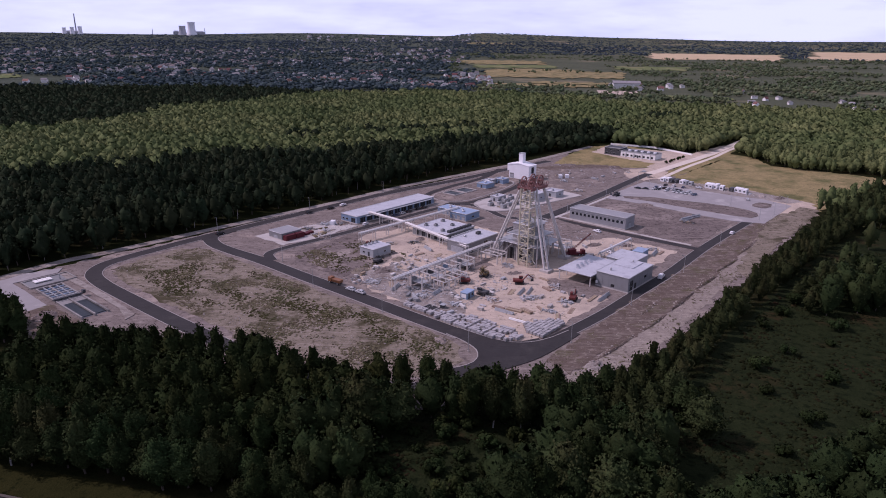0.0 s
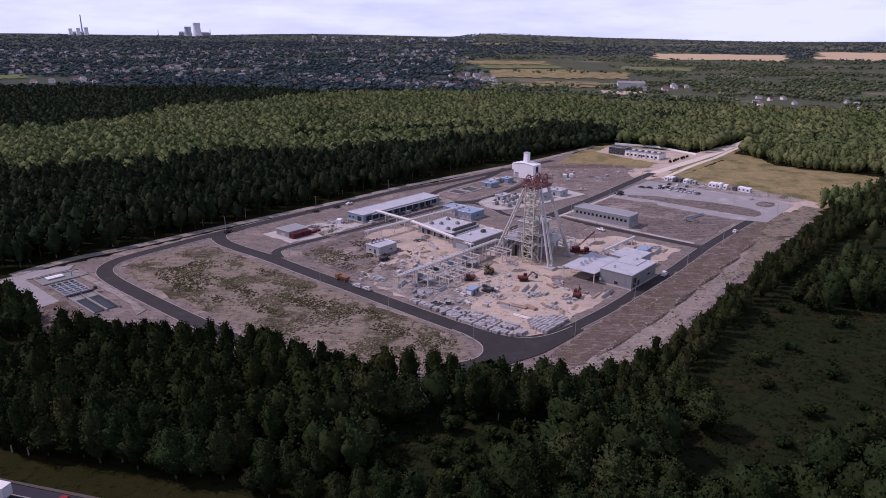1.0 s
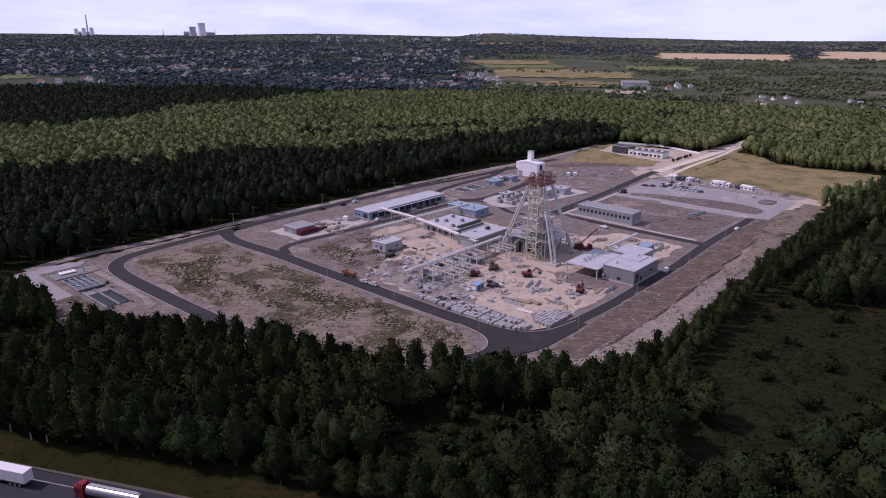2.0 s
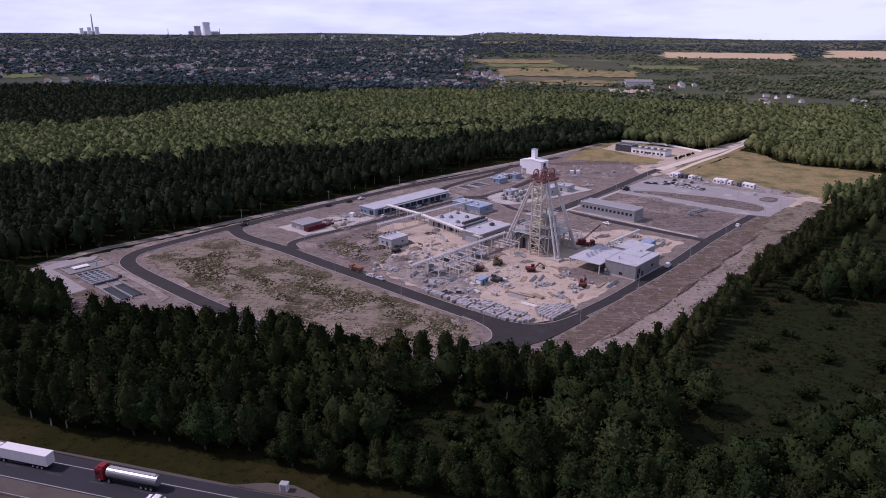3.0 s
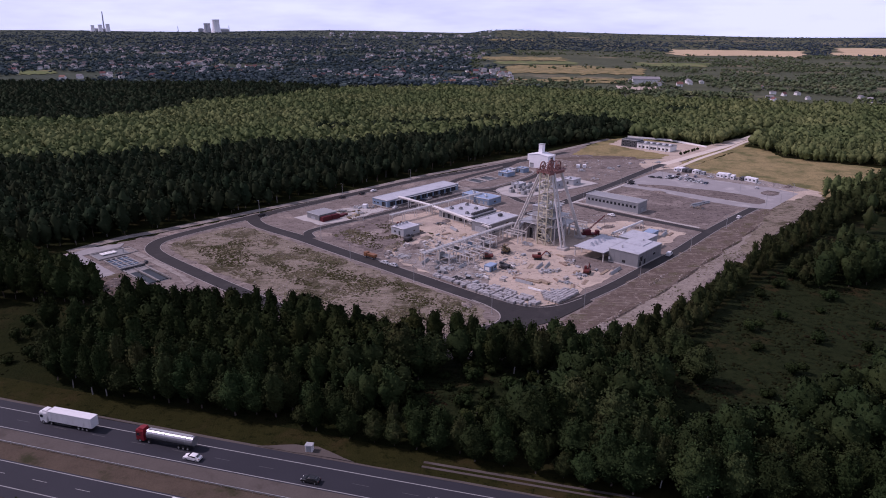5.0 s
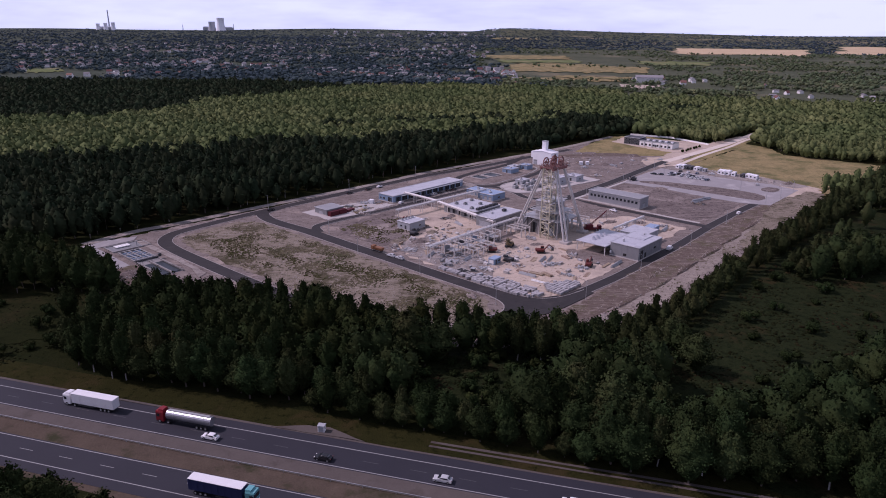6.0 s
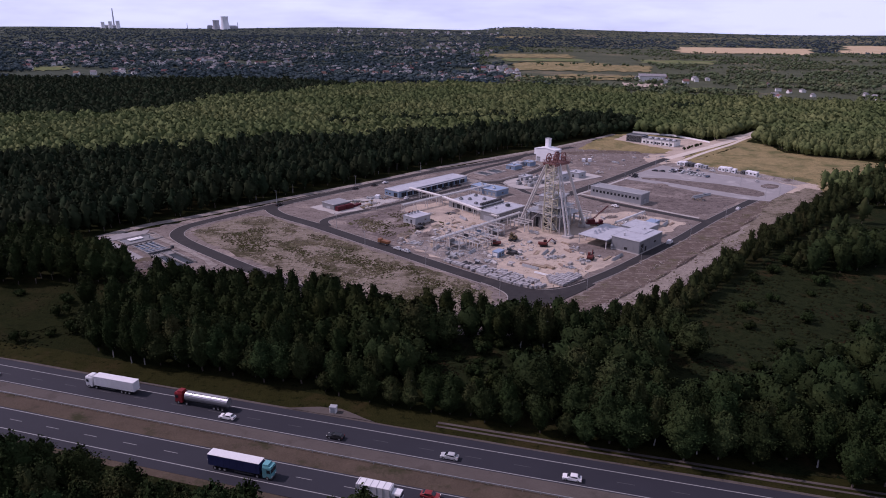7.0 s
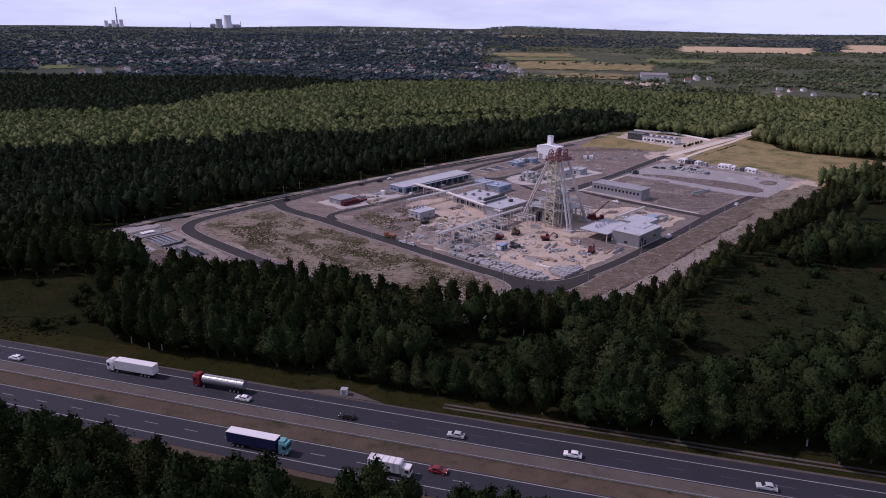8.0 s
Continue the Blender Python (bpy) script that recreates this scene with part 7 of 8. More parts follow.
def lorry_kind(name, cab_paint, load, label, tanker=False):
    ob = thing(name, pose(0, 0, 0), label, "lorry", "lorries on the motorway")
    cabp = part("cab", mk(prism, [(-1.2, 0.5), (1.2, 0.5), (1.2, 3.1), (1.05, 3.45), (-1.05, 3.45), (-1.2, 3.1)], 6.0, 8.2), M[cab_paint], ob)
    part("windscreen", mk(box, 8.15, 8.26, -1.05, 1.05, 1.9, 2.85), M["pane"], cabp)
    for s in (-1, 1):
        part("side_window", mk(box, 7.1, 8.0, s * 1.2 - 0.03, s * 1.2 + 0.03, 1.9, 2.7), M["pane"], cabp)
        part("headlight", mk(box, 8.15, 8.26, s * 0.85 - 0.2, s * 0.85 + 0.2, 0.8, 1.05), M["white_paint"], cabp)
    part("wind_deflector", mk(prism, [(-1.0, 3.45), (1.0, 3.45), (0.9, 3.9), (-0.9, 3.9)], 6.0, 7.4), M[cab_paint], cabp)
    part("bumper", mk(box, 7.9, 8.32, -1.22, 1.22, 0.35, 0.75, 0.05), M["charcoal"], cabp)
    part("chassis", mk(box, -8.0, 7.6, -0.45, 0.45, 0.75, 1.1), M["charcoal"], ob)
    if tanker:
        bm = bmesh.new()
        rod(bm, (-8.1, 0, 2.35), (5.2, 0, 2.35), 1.25, 18)
        t = part("tank", bm, M[load], ob, "polished steel tank")
        for x in (-6, -3, 0, 3):
            part("band", mk(rod, (x - 0.08, 0, 2.35), (x + 0.08, 0, 2.35), 1.29, 18), M["steel_grey"], t)
        part("catwalk", mk(box, -7.5, 4.8, -0.4, 0.4, 3.6, 3.72), M["steel_grey"], t)
    else:
        t = part("trailer", mk(box, -8.3, 5.3, -1.27, 1.27, 1.15, 3.95, 0.06), M[load], ob)
        part("trailer_roof", mk(box, -8.32, 5.32, -1.29, 1.29, 3.93, 4.03), M["tarp_white"], t)
        for k in range(8):
            for s in (-1, 1):
                part("strap", mk(box, -7.6 + 1.7 * k, -7.5 + 1.7 * k, s * 1.28 - 0.02, s * 1.28 + 0.02, 1.1, 3.9), M[load], t)
        part("side_guard", mk(box, -1.5, 3.6, -1.2, 1.2, 0.55, 0.8), M["charcoal"], t)
    for x in (-6.6, -5.3, -4.0, 4.6, 7.2):
        for y in (-1.05, 1.05):
            wheel(ob, x, y, 0.5, 0.34)
    return ob


# ---------------------------------------------------------------- motorway
MW = pose(-41, 116, 0, 0, 0, -12.6)


def mw_line(s):
    return -6.1 - 0.0185 * s + 6.2e-5 * s * s


def mw_strip(name, left, right, z, material, label="", s0=-520, s1=520, step=20, base=-0.4, parent=None, category="road", wobble=0.0, seed=0):
    line = [Vector((s, mw_line(s))) for s in np.arange(s0, s1 + 0.01, step)]
    ob = link(name, strip_mesh(name, line, left, right, z, base, wobble, seed), M[material], parent, m=None if parent else MW)
    if not parent:
        tagged(ob, label, category, kind="structure")
    return ob


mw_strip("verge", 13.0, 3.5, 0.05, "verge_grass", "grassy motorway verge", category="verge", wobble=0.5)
far_way = mw_strip("road", 3.1, -7.9, 0.18, "tarmac", "dark motorway carriageway with white lines")
near_way = mw_strip("road", -18.4, -29.6, 0.18, "tarmac", "dark motorway carriageway with white lines")
mw_strip("edge_strip", 3.9, 3.1, 0.16, "median_paving", "gravel edge of the motorway", category="verge", wobble=0.15)
mw_strip("median", -7.9, -12.4, 0.17, "median_paving", "paved grey median strip of the motorway", category="median", wobble=0.0)
mw_strip("median", -12.4, -18.4, 0.12, "median_earth", "dry brown grass median of the motorway", category="median", wobble=0.0)
mw_strip("verge", -29.6, -31.8, 0.14, "median_earth", "earth edge of the motorway", category="verge", wobble=0.2)
mw_strip("verge", -31.8, -40, 0.07, "land", "grassy slope beside the motorway", category="verge", wobble=0.5)
mw_strip("track", 9.0, 8.2, 0.12, "median_paving", "pale wheel track beside the motorway", s0=30, s1=300, category="track", wobble=0.12)
mw_strip("track", 7.2, 6.5, 0.12, "median_paving", "pale wheel track beside the motorway", s0=30, s1=300, category="track", wobble=0.12)
for parent, n in ((far_way, 0.0), (far_way, -7.45), (near_way, -18.9), (near_way, -26.5)):
    mw_strip("edge_line", n + 0.12, n - 0.12, 0.186, "paint", parent=parent, base=0.178)
DASH = [Vector((0, 0)), Vector((2, 0)), Vector((4, 0))]
dashes = {n: strip_mesh("lane_dash", DASH, 0.07, -0.07, 0.186, 0.178) for n in (-3.75, -22.7)}
for parent, n in ((far_way, -3.75), (near_way, -22.7)):
    for k in range(-22, 24):
        s = 12 * k + 4.5
        link("lane_dash", dashes[n], M["paint_worn" if n > -10 else "paint"], parent, m=pose(s, mw_line(s) + n, 0, 0, 0, math.degrees(math.atan(-0.0185 + 1.24e-4 * s))))


def guard_rail(n, label):
    ob = thing("guard_rail", MW, label, "guard rail", "motorway guard rails")
    line = [Vector((s, mw_line(s) + n)) for s in np.arange(-300, 301, 10)]
    for z in (0.62,):
        part_mesh = strip_mesh("rail", line, 0.06, -0.06, z + 0.16, z - 0.16)
        link("rail", part_mesh, M["steel_grey"], ob)
    post = bpy.data.meshes.new("post")
    bm = mk(box, -0.07, 0.07, -0.07, 0.07, -0.2, 0.75)
    bm.to_mesh(post)
    bm.free()
    for k in range(-37, 38):
        link("post", post, M["steel_grey"], ob, m=pose(k * 4, mw_line(k * 4) + n, 0.1))


guard_rail(-12.9, "galvanised guard rail on the motorway median")

box_m = thing("roadside_cabinet", MW @ pose(1.6, mw_line(1) + 5.2, 0, 0, 0, 5), "white roadside cabinet on a concrete base", "cabinet")
part("body", mk(box, -0.9, 0.9, -0.7, 0.7, 0.1, 2.0, 0.06), M["white_paint"], box_m)
part("roof", mk(box, -1.0, 1.0, -0.8, 0.8, 2.0, 2.15, 0.03), M["cladding"], box_m)
part("base", mk(box, -1.6, 1.6, -1.2, 1.2, -0.2, 0.14), M["concrete"], box_m)
part("door", mk(box, -0.6, 0.6, -0.74, -0.68, 0.3, 1.8), M["cladding"], box_m)
patch("apron", [(-12, mw_line(0) + 3.6), (-3, mw_line(0) + 6.6), (3, mw_line(0) + 7.2), (8, mw_line(0) + 5.6), (14, mw_line(0) + 3.6)], 0.15, "median_paving", "pale gravel lay-by round the cabinet", m=MW, wobble=0.15)


def on_mw(ob, s, n):
    m = MW @ pose(s, mw_line(s) + n, 0.19, 0, 0, math.degrees(math.atan(-0.0185 + 1.24e-4 * s)) + (180 if n > -10 else 0))
    ob.matrix_basis = m
    return ob


on_mw(lorry_kind("tanker_lorry", "cab_red", "chrome", "deep red lorry with a dull steel tank trailer on the motorway", True), -34.0, -2.0)
on_mw(lorry_kind("lorry", "car_white", "tarp_white", "white lorry with a long white box trailer on the motorway"), -64.0, -2.0)
on_mw(lorry_kind("lorry", "teal", "tarp_blue", "turquoise lorry with a dark blue tarpaulin trailer on the motorway"), -8.5, -24.5)

truck = thing("box_truck", pose(0, 0, 0), "white box truck on the motorway", "lorry", "lorries on the motorway")
part("chassis", mk(box, -5.0, 4.9, -0.45, 0.45, 0.7, 1.0), M["charcoal"], truck)
tb = part("box_body", mk(box, -5.2, 2.9, -1.27, 1.27, 1.0, 3.7, 0.06), M["tarp_white"], truck)
for k in range(6):
    for s in (-1, 1):
        part("rib", mk(box, -4.9 + 1.5 * k, -4.8 + 1.5 * k, s * 1.29 - 0.03, s * 1.29 + 0.03, 1.0, 3.65), M["steel_grey"], tb)
    part("roof_seam", mk(box, -4.9 + 1.5 * k, -4.8 + 1.5 * k, -1.25, 1.25, 3.68, 3.75), M["steel_grey"], tb)
tc = part("cab", mk(prism, [(-1.15, 0.5), (1.15, 0.5), (1.15, 2.5), (1.0, 2.75), (-1.0, 2.75), (-1.15, 2.5)], 3.1, 5.1), M["car_white"], truck)
part("windscreen", mk(box, 5.05, 5.16, -1.0, 1.0, 1.5, 2.4), M["pane"], tc)
for s in (-1, 1):
    part("side_window", mk(box, 4.0, 4.9, s * 1.15 - 0.03, s * 1.15 + 0.03, 1.5, 2.3), M["pane"], tc)
for x in (-3.4, 4.0):
    for y in (-1.0, 1.0):
        wheel(truck, x, y, 0.48, 0.32)
on_mw(truck, 25.8, -24.2)

for k, s, n, lab in (("white", -24.3, -5.7, "white car on the motorway"), ("black", 7.0, -5.7, "black car on the motorway"), ("silver", 37.0, -5.7, "silver car on the motorway"), ("white", 66.4, -5.7, "white car on the motorway"),
                     ("white", -104.5, -5.6, "white car on the motorway"), ("silver", 110, -5.7, "silver car on the motorway"), ("red", 36.5, -20.8, "red car on the motorway")):
    on_mw(put_car(k, pose(0, 0, 0), lab), s, n)

# orange works truck on the site road
dump = thing("works_truck", SP(-9.6, 96, 0.18, 94), "orange works truck standing on the site road", "truck")
part("chassis", mk(box, -3.2, 3.2, -0.5, 0.5, 0.6, 0.9), M["charcoal"], dump)
part("tipper", mk(prism, [(-0.95, 0.95), (0.95, 0.95), (1.2, 2.1), (-1.2, 2.1)], -3.4, 1.0), M["orange"], dump)
dc = part("cab", mk(box, 1.3, 3.2, -1.1, 1.1, 0.7, 2.6, 0.15), M["orange"], dump)
part("windscreen", mk(box, 3.16, 3.24, -0.9, 0.9, 1.6, 2.3), M["pane"], dc)
for x in (-2.2, 2.2):
    for y in (-0.95, 0.95):
        wheel(dump, x, y, 0.5, 0.32)

# ---------------------------------------------------------------- trees


def ico(level):
    bm = bmesh.new()
    bmesh.ops.create_icosphere(bm, subdivisions=level, radius=1.0)
    v = np.array([p.co[:] for p in bm.verts])
    t = np.array([[q.index for q in f.verts] for f in bm.faces])
    bm.free()
    return v, t


ICO1 = ico(1)


# foot, half width (both as shares of the height), height of the widest part, and how lumpy, for each shape of crown
SHAPES = {"round": (0.08, 0.35, 0.52, 0.42), "egg": (0.10, 0.235, 0.48, 0.46), "birch": (0.16, 0.165, 0.48, 0.52), "wood": (0.36, 0.24, 0.50, 0.46)}


def crown_skin(kind, h, seed):
    """The uneven skin of a crown: a place for each angle and share of the crown's height."""
    low, wide, at, lumpy = SHAPES[kind]

    def place(a, k):
        side = (k / at) ** 0.55 if k < at else max(0.0, (1 - k) / (1 - at)) ** 0.46
        z = h * (low + (0.98 - low) * k)
        x, y = math.cos(a), math.sin(a)
        p = Vector((x * 1.7, y * 1.7, k * 4.2 + seed * 7.3))
        lump = 1 + lumpy * (noise.noise(p) * 1.3 + noise.noise(p * 2.1 + Vector((9, 0, 0))) + 0.8 * noise.noise(p * 4.3 + Vector((0, 9, 0))))
        r = h * wide * side * max(0.3, lump)
        return Vector((x * r, y * r, z + 0.10 * h * (lump - 1) * (0.4 + k)))

    return place


def leaf_cards(lobes, n, size, rng):
    """Bent leafy sprays over the lobes, turned outwards."""
    p = lobes[:, 3] ** 2
    pick = rng.choice(len(lobes), n, p=p / p.sum())
    d = rng.normal(size=(n, 3))
    d[:, 2] = d[:, 2] * 0.9 + 0.25
    d /= np.linalg.norm(d, axis=1)[:, None]
    c = lobes[pick, :3] + d * (lobes[pick, 3] * rng.uniform(0.80, 1.17, n))[:, None]
    mid = np.average(lobes[:, :3], axis=0, weights=lobes[:, 3])
    away = c - mid
    away /= np.linalg.norm(away, axis=1)[:, None] + 1e-6
    nrm = d * 0.7 + away * 0.6 + rng.normal(scale=0.42, size=(n, 3))
    nrm /= np.linalg.norm(nrm, axis=1)[:, None]
    t = np.cross(nrm, rng.normal(size=(n, 3)))
    t /= np.linalg.norm(t, axis=1)[:, None]
    b = np.cross(nrm, t)
    s = (size * rng.uniform(0.6, 1.4, n))[:, None]
    quad = np.stack([c - t * s * 0.62, c - b * s * 0.42 - nrm * s * 0.1, c + t * s * 0.62 - nrm * s * 0.15, c + b * s * 0.42 - nrm * s * 0.1], 1)
    return quad.reshape(-1, 3), np.arange(4 * n).reshape(n, 4)


def bush_lobes(rng, h):
    """Centres and radii of the leafy masses of a bush."""
    a, r = rng.uniform(0, 6.28, 7), h * rng.uniform(0.15, 0.6, 7)
    return np.stack([r * np.cos(a), r * np.sin(a), h * rng.uniform(0.25, 0.65, 7), h * rng.uniform(0.25, 0.38, 7)], 1)


def bush_arrays(h, cards, size, seed):
    rng = np.random.default_rng(seed)
    lobes = bush_lobes(rng, h)
    v, q = leaf_cards(lobes, cards, size, rng)
    verts, tris, base = [v], [], len(v)
    for c in lobes:
        verts.append(c[:3] + ICO1[0] * (1 + rng.uniform(-0.34, 0.24, (12, 1))) * c[3] * 0.8)
        tris.append(ICO1[1] + base)
        base += 12
    return np.concatenate(verts), np.concatenate(tris), q


def crown_arrays(kind, h, cards, size, rings, seed):
    """A crown: a lumpy inner mass of so many rings, with leafy sprays all over its skin."""
    rng = np.random.default_rng(seed)
    place = crown_skin(kind, h, seed)
    quads = []
    for _ in range(cards):
        a, k = rng.uniform(0, 6.2832), rng.uniform(0.0, 1.0) ** 0.9
        k = min(0.985, max(0.015, k))
        c = place(a, k)
        n = (place(a + 0.12, k) - c).cross(place(a, min(0.999, k + 0.03)) - c)
        n = n.normalized() if n.length > 1e-6 else Vector((0, 0, 1))
        n = (n + Vector(rng.normal(scale=0.46, size=3)) + Vector((0, 0, 0.15))).normalized()
        c = c + n * rng.uniform(-0.25, 0.75) * size
        t = n.cross(Vector(rng.normal(size=3))).normalized()
        b = n.cross(t)
        w = size * rng.uniform(0.6, 1.4)
        quads += [c - t * w * 0.62, c - (b * 0.42 + n * 0.1) * w, c + (t * 0.62 - n * 0.15) * w, c + (b * 0.42 - n * 0.1) * w]
    v = np.array([p[:] for p in quads])
    q = np.arange(4 * cards).reshape(cards, 4)
    around = max(6, int(rings * 1.4))
    core, tris, base = [], [], len(v)
    for i in range(rings + 1):
        for m in range(around):
            p = place(6.2832 * (m + 0.5 * (i % 2)) / around, 0.02 + 0.96 * i / rings)
            core.append((p.x * 0.85, p.y * 0.85, p.z * 0.98))
    for i in range(rings):
        for m in range(around):
            o, n = base + i * around, (m + 1) % around
            tris += [(o + m, o + n, o + around + m), (o + n, o + around + n, o + around + m)]
    return np.concatenate([v, np.array(core)]), np.array(tris), q


def trunk_bm(h, r, rng, limbs=6, lean=0.03):
    bm = bmesh.new()
    top = Vector((rng.normal() * lean * h, rng.normal() * lean * h, h * 0.8))
    mid = top * 0.5 + Vector((rng.normal() * 0.2, rng.normal() * 0.2, 0))
    rod(bm, (0, 0, -0.4), mid, r, 7, r * 0.65)
    rod(bm, mid, top, r * 0.65, 6, r * 0.15)
    for i in range(limbs):
        k = rng.uniform(0.35, 0.85)
        p = Vector((0, 0, 0)).lerp(top, k)
        a = rng.uniform(0, 6.28)
        q = p + Vector((math.cos(a), math.sin(a), rng.uniform(0.5, 1.1))) * h * rng.uniform(0.09, 0.17)
        rod(bm, p, q, r * 0.32, 5, r * 0.08)
    return bm


def tree_kind(kind, h, leaf, bark, label, seed, name="tree", cards=1900, size=0.42, category="tree", group="trees round the site"):
    rng = np.random.default_rng(seed + 100)
    ob = thing(name, pose(0, 0, 0), label, category, group)
    part("trunk", trunk_bm(h, 0.017 * h * (0.8 if kind == "birch" else 1.1), rng), M[bark], ob)
    v, t, q = bush_arrays(h, cards, size, seed) if kind == "bush" else crown_arrays(kind, h, cards, size, 13, seed)
    link("crown", np_mesh("crown", v, t, q, rounded=True), M[leaf], ob)
    return ob


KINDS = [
    tree_kind("round", 14.0, "leaf_shade_mid", "bark", "round-crowned green broadleaf tree at the wood's edge", 1, cards=2300, size=0.44),
    tree_kind("egg", 14.5, "leaf_shade_deep", "bark", "dense green broadleaf tree in the wood, shade in its colour", 2),
    tree_kind("birch", 15.0, "leaf_shade_birch", "birch_bark", "slender olive-green birch with a pale trunk", 3, cards=1500, size=0.38),
    tree_kind("birch", 15.5, "leaf_shade_deep", "birch_bark", "slender green birch with a pale trunk, shade in its colour", 4, cards=1500, size=0.38),
    tree_kind("egg", 15.5, "leaf_shade_mid", "bark", "tall green tree with a tapering crown", 5),
    tree_kind("round", 11.5, "leaf_shade_birch", "bark", "low spreading olive-green tree", 6),
    tree_kind("wood", 15.5, "leaf_shade_deep", "bark", "tall wood tree with a bare lower trunk, shade in its colour", 7),
    tree_kind("egg", 13.5, "leaf_shade_birch", "bark", "olive green tree with a tapering crown", 8),
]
BUSH = [
    tree_kind("bush", 4.2, "leaf_shade_deep", "bark", "rounded green bush standing in the meadow", 11, "bush", 420, 0.5, "bush", "bushes in the meadow"),
    tree_kind("bush", 3.2, "leaf_shade_deep", "bark", "low green bush in rough grass, shade in its colour", 12, "bush", 360, 0.45, "bush", "bushes in the meadow"),
]


def scatter(ring, gap, rng, avoid=(), tries=9000, taken=None):
    """Places at least gap apart inside an outline of the plan, off the avoided ones."""
    taken = [] if taken is None else taken
    xs, ys = [p[0] for p in ring], [p[1] for p in ring]
    cells, out = {}, []
    for q in taken:
        cells.setdefault((int(q[0] // gap), int(q[1] // gap)), []).append(q)
    for _ in range(tries):
        p = (rng.uniform(min(xs), max(xs)), rng.uniform(min(ys), max(ys)))
        if not inside(p, ring) or any(inside(p, a) for a in avoid):
            continue
        c = (int(p[0] // gap), int(p[1] // gap))
        near = [q for i in (-1, 0, 1) for j in (-1, 0, 1) for q in cells.get((c[0] + i, c[1] + j), ())]
        if any((p[0] - q[0]) ** 2 + (p[1] - q[1]) ** 2 < gap * gap for q in near):
            continue
        cells.setdefault(c, []).append(p)
        out.append(p)
    return out


rng = np.random.default_rng(7)
GLADE = [(-92, -6), (-80, 0), (-68, 4), (-58, -6), (-44, -27), (-52, -39), (-66, -36), (-84, -36), (-94, -24)]
LOW_MEADOW = [(-40, -58), (-14, -58), (4, -72), (-16, -88), (-42, -84), (-56, -73), (-50, -62)]
SOUTH = [(-110, 114), (-95, 90), (-86, 78), (-77, 63), (-72, 42), (-64, 28), (-60, 8), (-58, -8), (-48, -13), (-41, -25), (-40, -36), (-30, -40), (-30, -62), (-42, -92), (-62, -104), (-76, -80), (-88, -54), (-100, -26), (-118, 13), (-128, 34), (-142, 58), (-152, 80), (-144, 94), (-131, 101), (-118, 109)]
EAST = [(-34, -36), (20, -36.5), (90, -36.5), (150, -34.5), (230, -35.5), (290, -42), (290, -58), (220, -50), (140, -45), (60, -43.5), (0, -46), (-34, -52)]
SOUTHEAST = [(-58, -100), (-40, -88), (-17, -90), (8, -96), (24, -106), (44, -150), (20, -200), (-16, -200), (-36, -155), (-60, -112)]
WEST = [(-122, 190), (-112, 160), (-112, 132), (-118, 129), (-128, 150), (-147, 163), (-170, 176), (-196, 206), (-150, 212), (-120, 212)]
NEAR = [(-203, 60), (-193, 30), (-183, 12), (-173, -6), (-163, -28), (-154, -44), (-142, -62), (-126, -80), (-150, -100), (-190, -60), (-225, 10), (-230, 50)]
FAR_EAST = [(100, -50), (150, -62), (136, -86), (110, -82), (84, -62)]
# broad willows round the glade and birches behind it, each with its kind and height
SINGLES = [(-78, 7, 5, 17.5), (-70, 1, 5, 13.5), (-66, -46, 5, 14.5), (-64, -57, 5, 15.0), (-46, -54, 5, 15.5), (-7, -47, 5, 10.0), (-22, -61, 5, 13.0), (-53, -64, 5, 10.0), (-31, -52, 5, 11.5), (-14, -53, 0, 10.5), (-57, -45, 0, 12.5), (-40, -46, 0, 12.0),
           (-50, -24, 2, 16.5), (-47, -19, 3, 15.5), (-53, -17, 2, 15.0), (-57, -12, 3, 15.5), (-44, -28, 2, 16.0), (-55, 4, 3, 15.0), (-52, 0, 2, 14.0), (-60, 9, 3, 15.5), (-41, -33, 3, 14.5), (-36, -35, 2, 13.0), (-136.5, 117, 1, 13.5), (-119, 136, 4, 14.5), (-131, 152, 1, 14.0)]

alone = [(u, v) for u, v, k, h in SINGLES]


def clear_of(places, gap):
    return [p for p in places if all((p[0] - q[0]) ** 2 + (p[1] - q[1]) ** 2 > gap * gap for q in alone)]


spots = [(p, 0) for p in clear_of(scatter(SOUTH, 4.5, rng, [GLADE, LOW_MEADOW], 16000), 5.0)]
spots += [(p, 1) for p in scatter(EAST, 4.0, rng, tries=9000)]
spots += [(p, 5) for p in scatter(SOUTHEAST, 5.6, rng, [LOW_MEADOW], 6000)]
spots += [(p, 2) for p in scatter(WEST, 5.0, rng, tries=4000)]
spots += [(p, 3) for p in scatter(NEAR, 5.0, rng, tries=4000)]
spots += [(p, 4) for p in scatter([(-58, -4), (-46, -9), (-36, -22), (-24, -31), (-10, -35), (-10, -40), (-30, -44), (-48, -34)], 3.9, rng, [GLADE], tries=1500)]
spots += [(p, 1) for p in scatter(FAR_EAST, 6.0, rng, tries=2000)]


def standing(p, which):
    if which in (0, 4) and p[1] < 22:
        pick = (0, 0, 5, 1, 0, 7, 5, 2)
        return pick[int(rng.integers(len(pick)))]
    # The southeast wood (5) takes darker leaf to imitate a lens vignette's shade.
    pick = {5: (1, 3, 6, 1, 4), 0: (0, 1, 2, 3, 4, 7, 4, 1, 5, 7, 3), 1: (1, 3, 7, 5, 0, 4), 2: (6, 3, 1, 4), 3: (0, 1, 4, 7, 1, 5, 4), 4: (1, 0, 4)}[which]
    return pick[int(rng.integers(len(pick)))]


HEIGHTS = (14.0, 14.5, 15.0, 15.5, 15.5, 11.5, 15.5, 13.5)
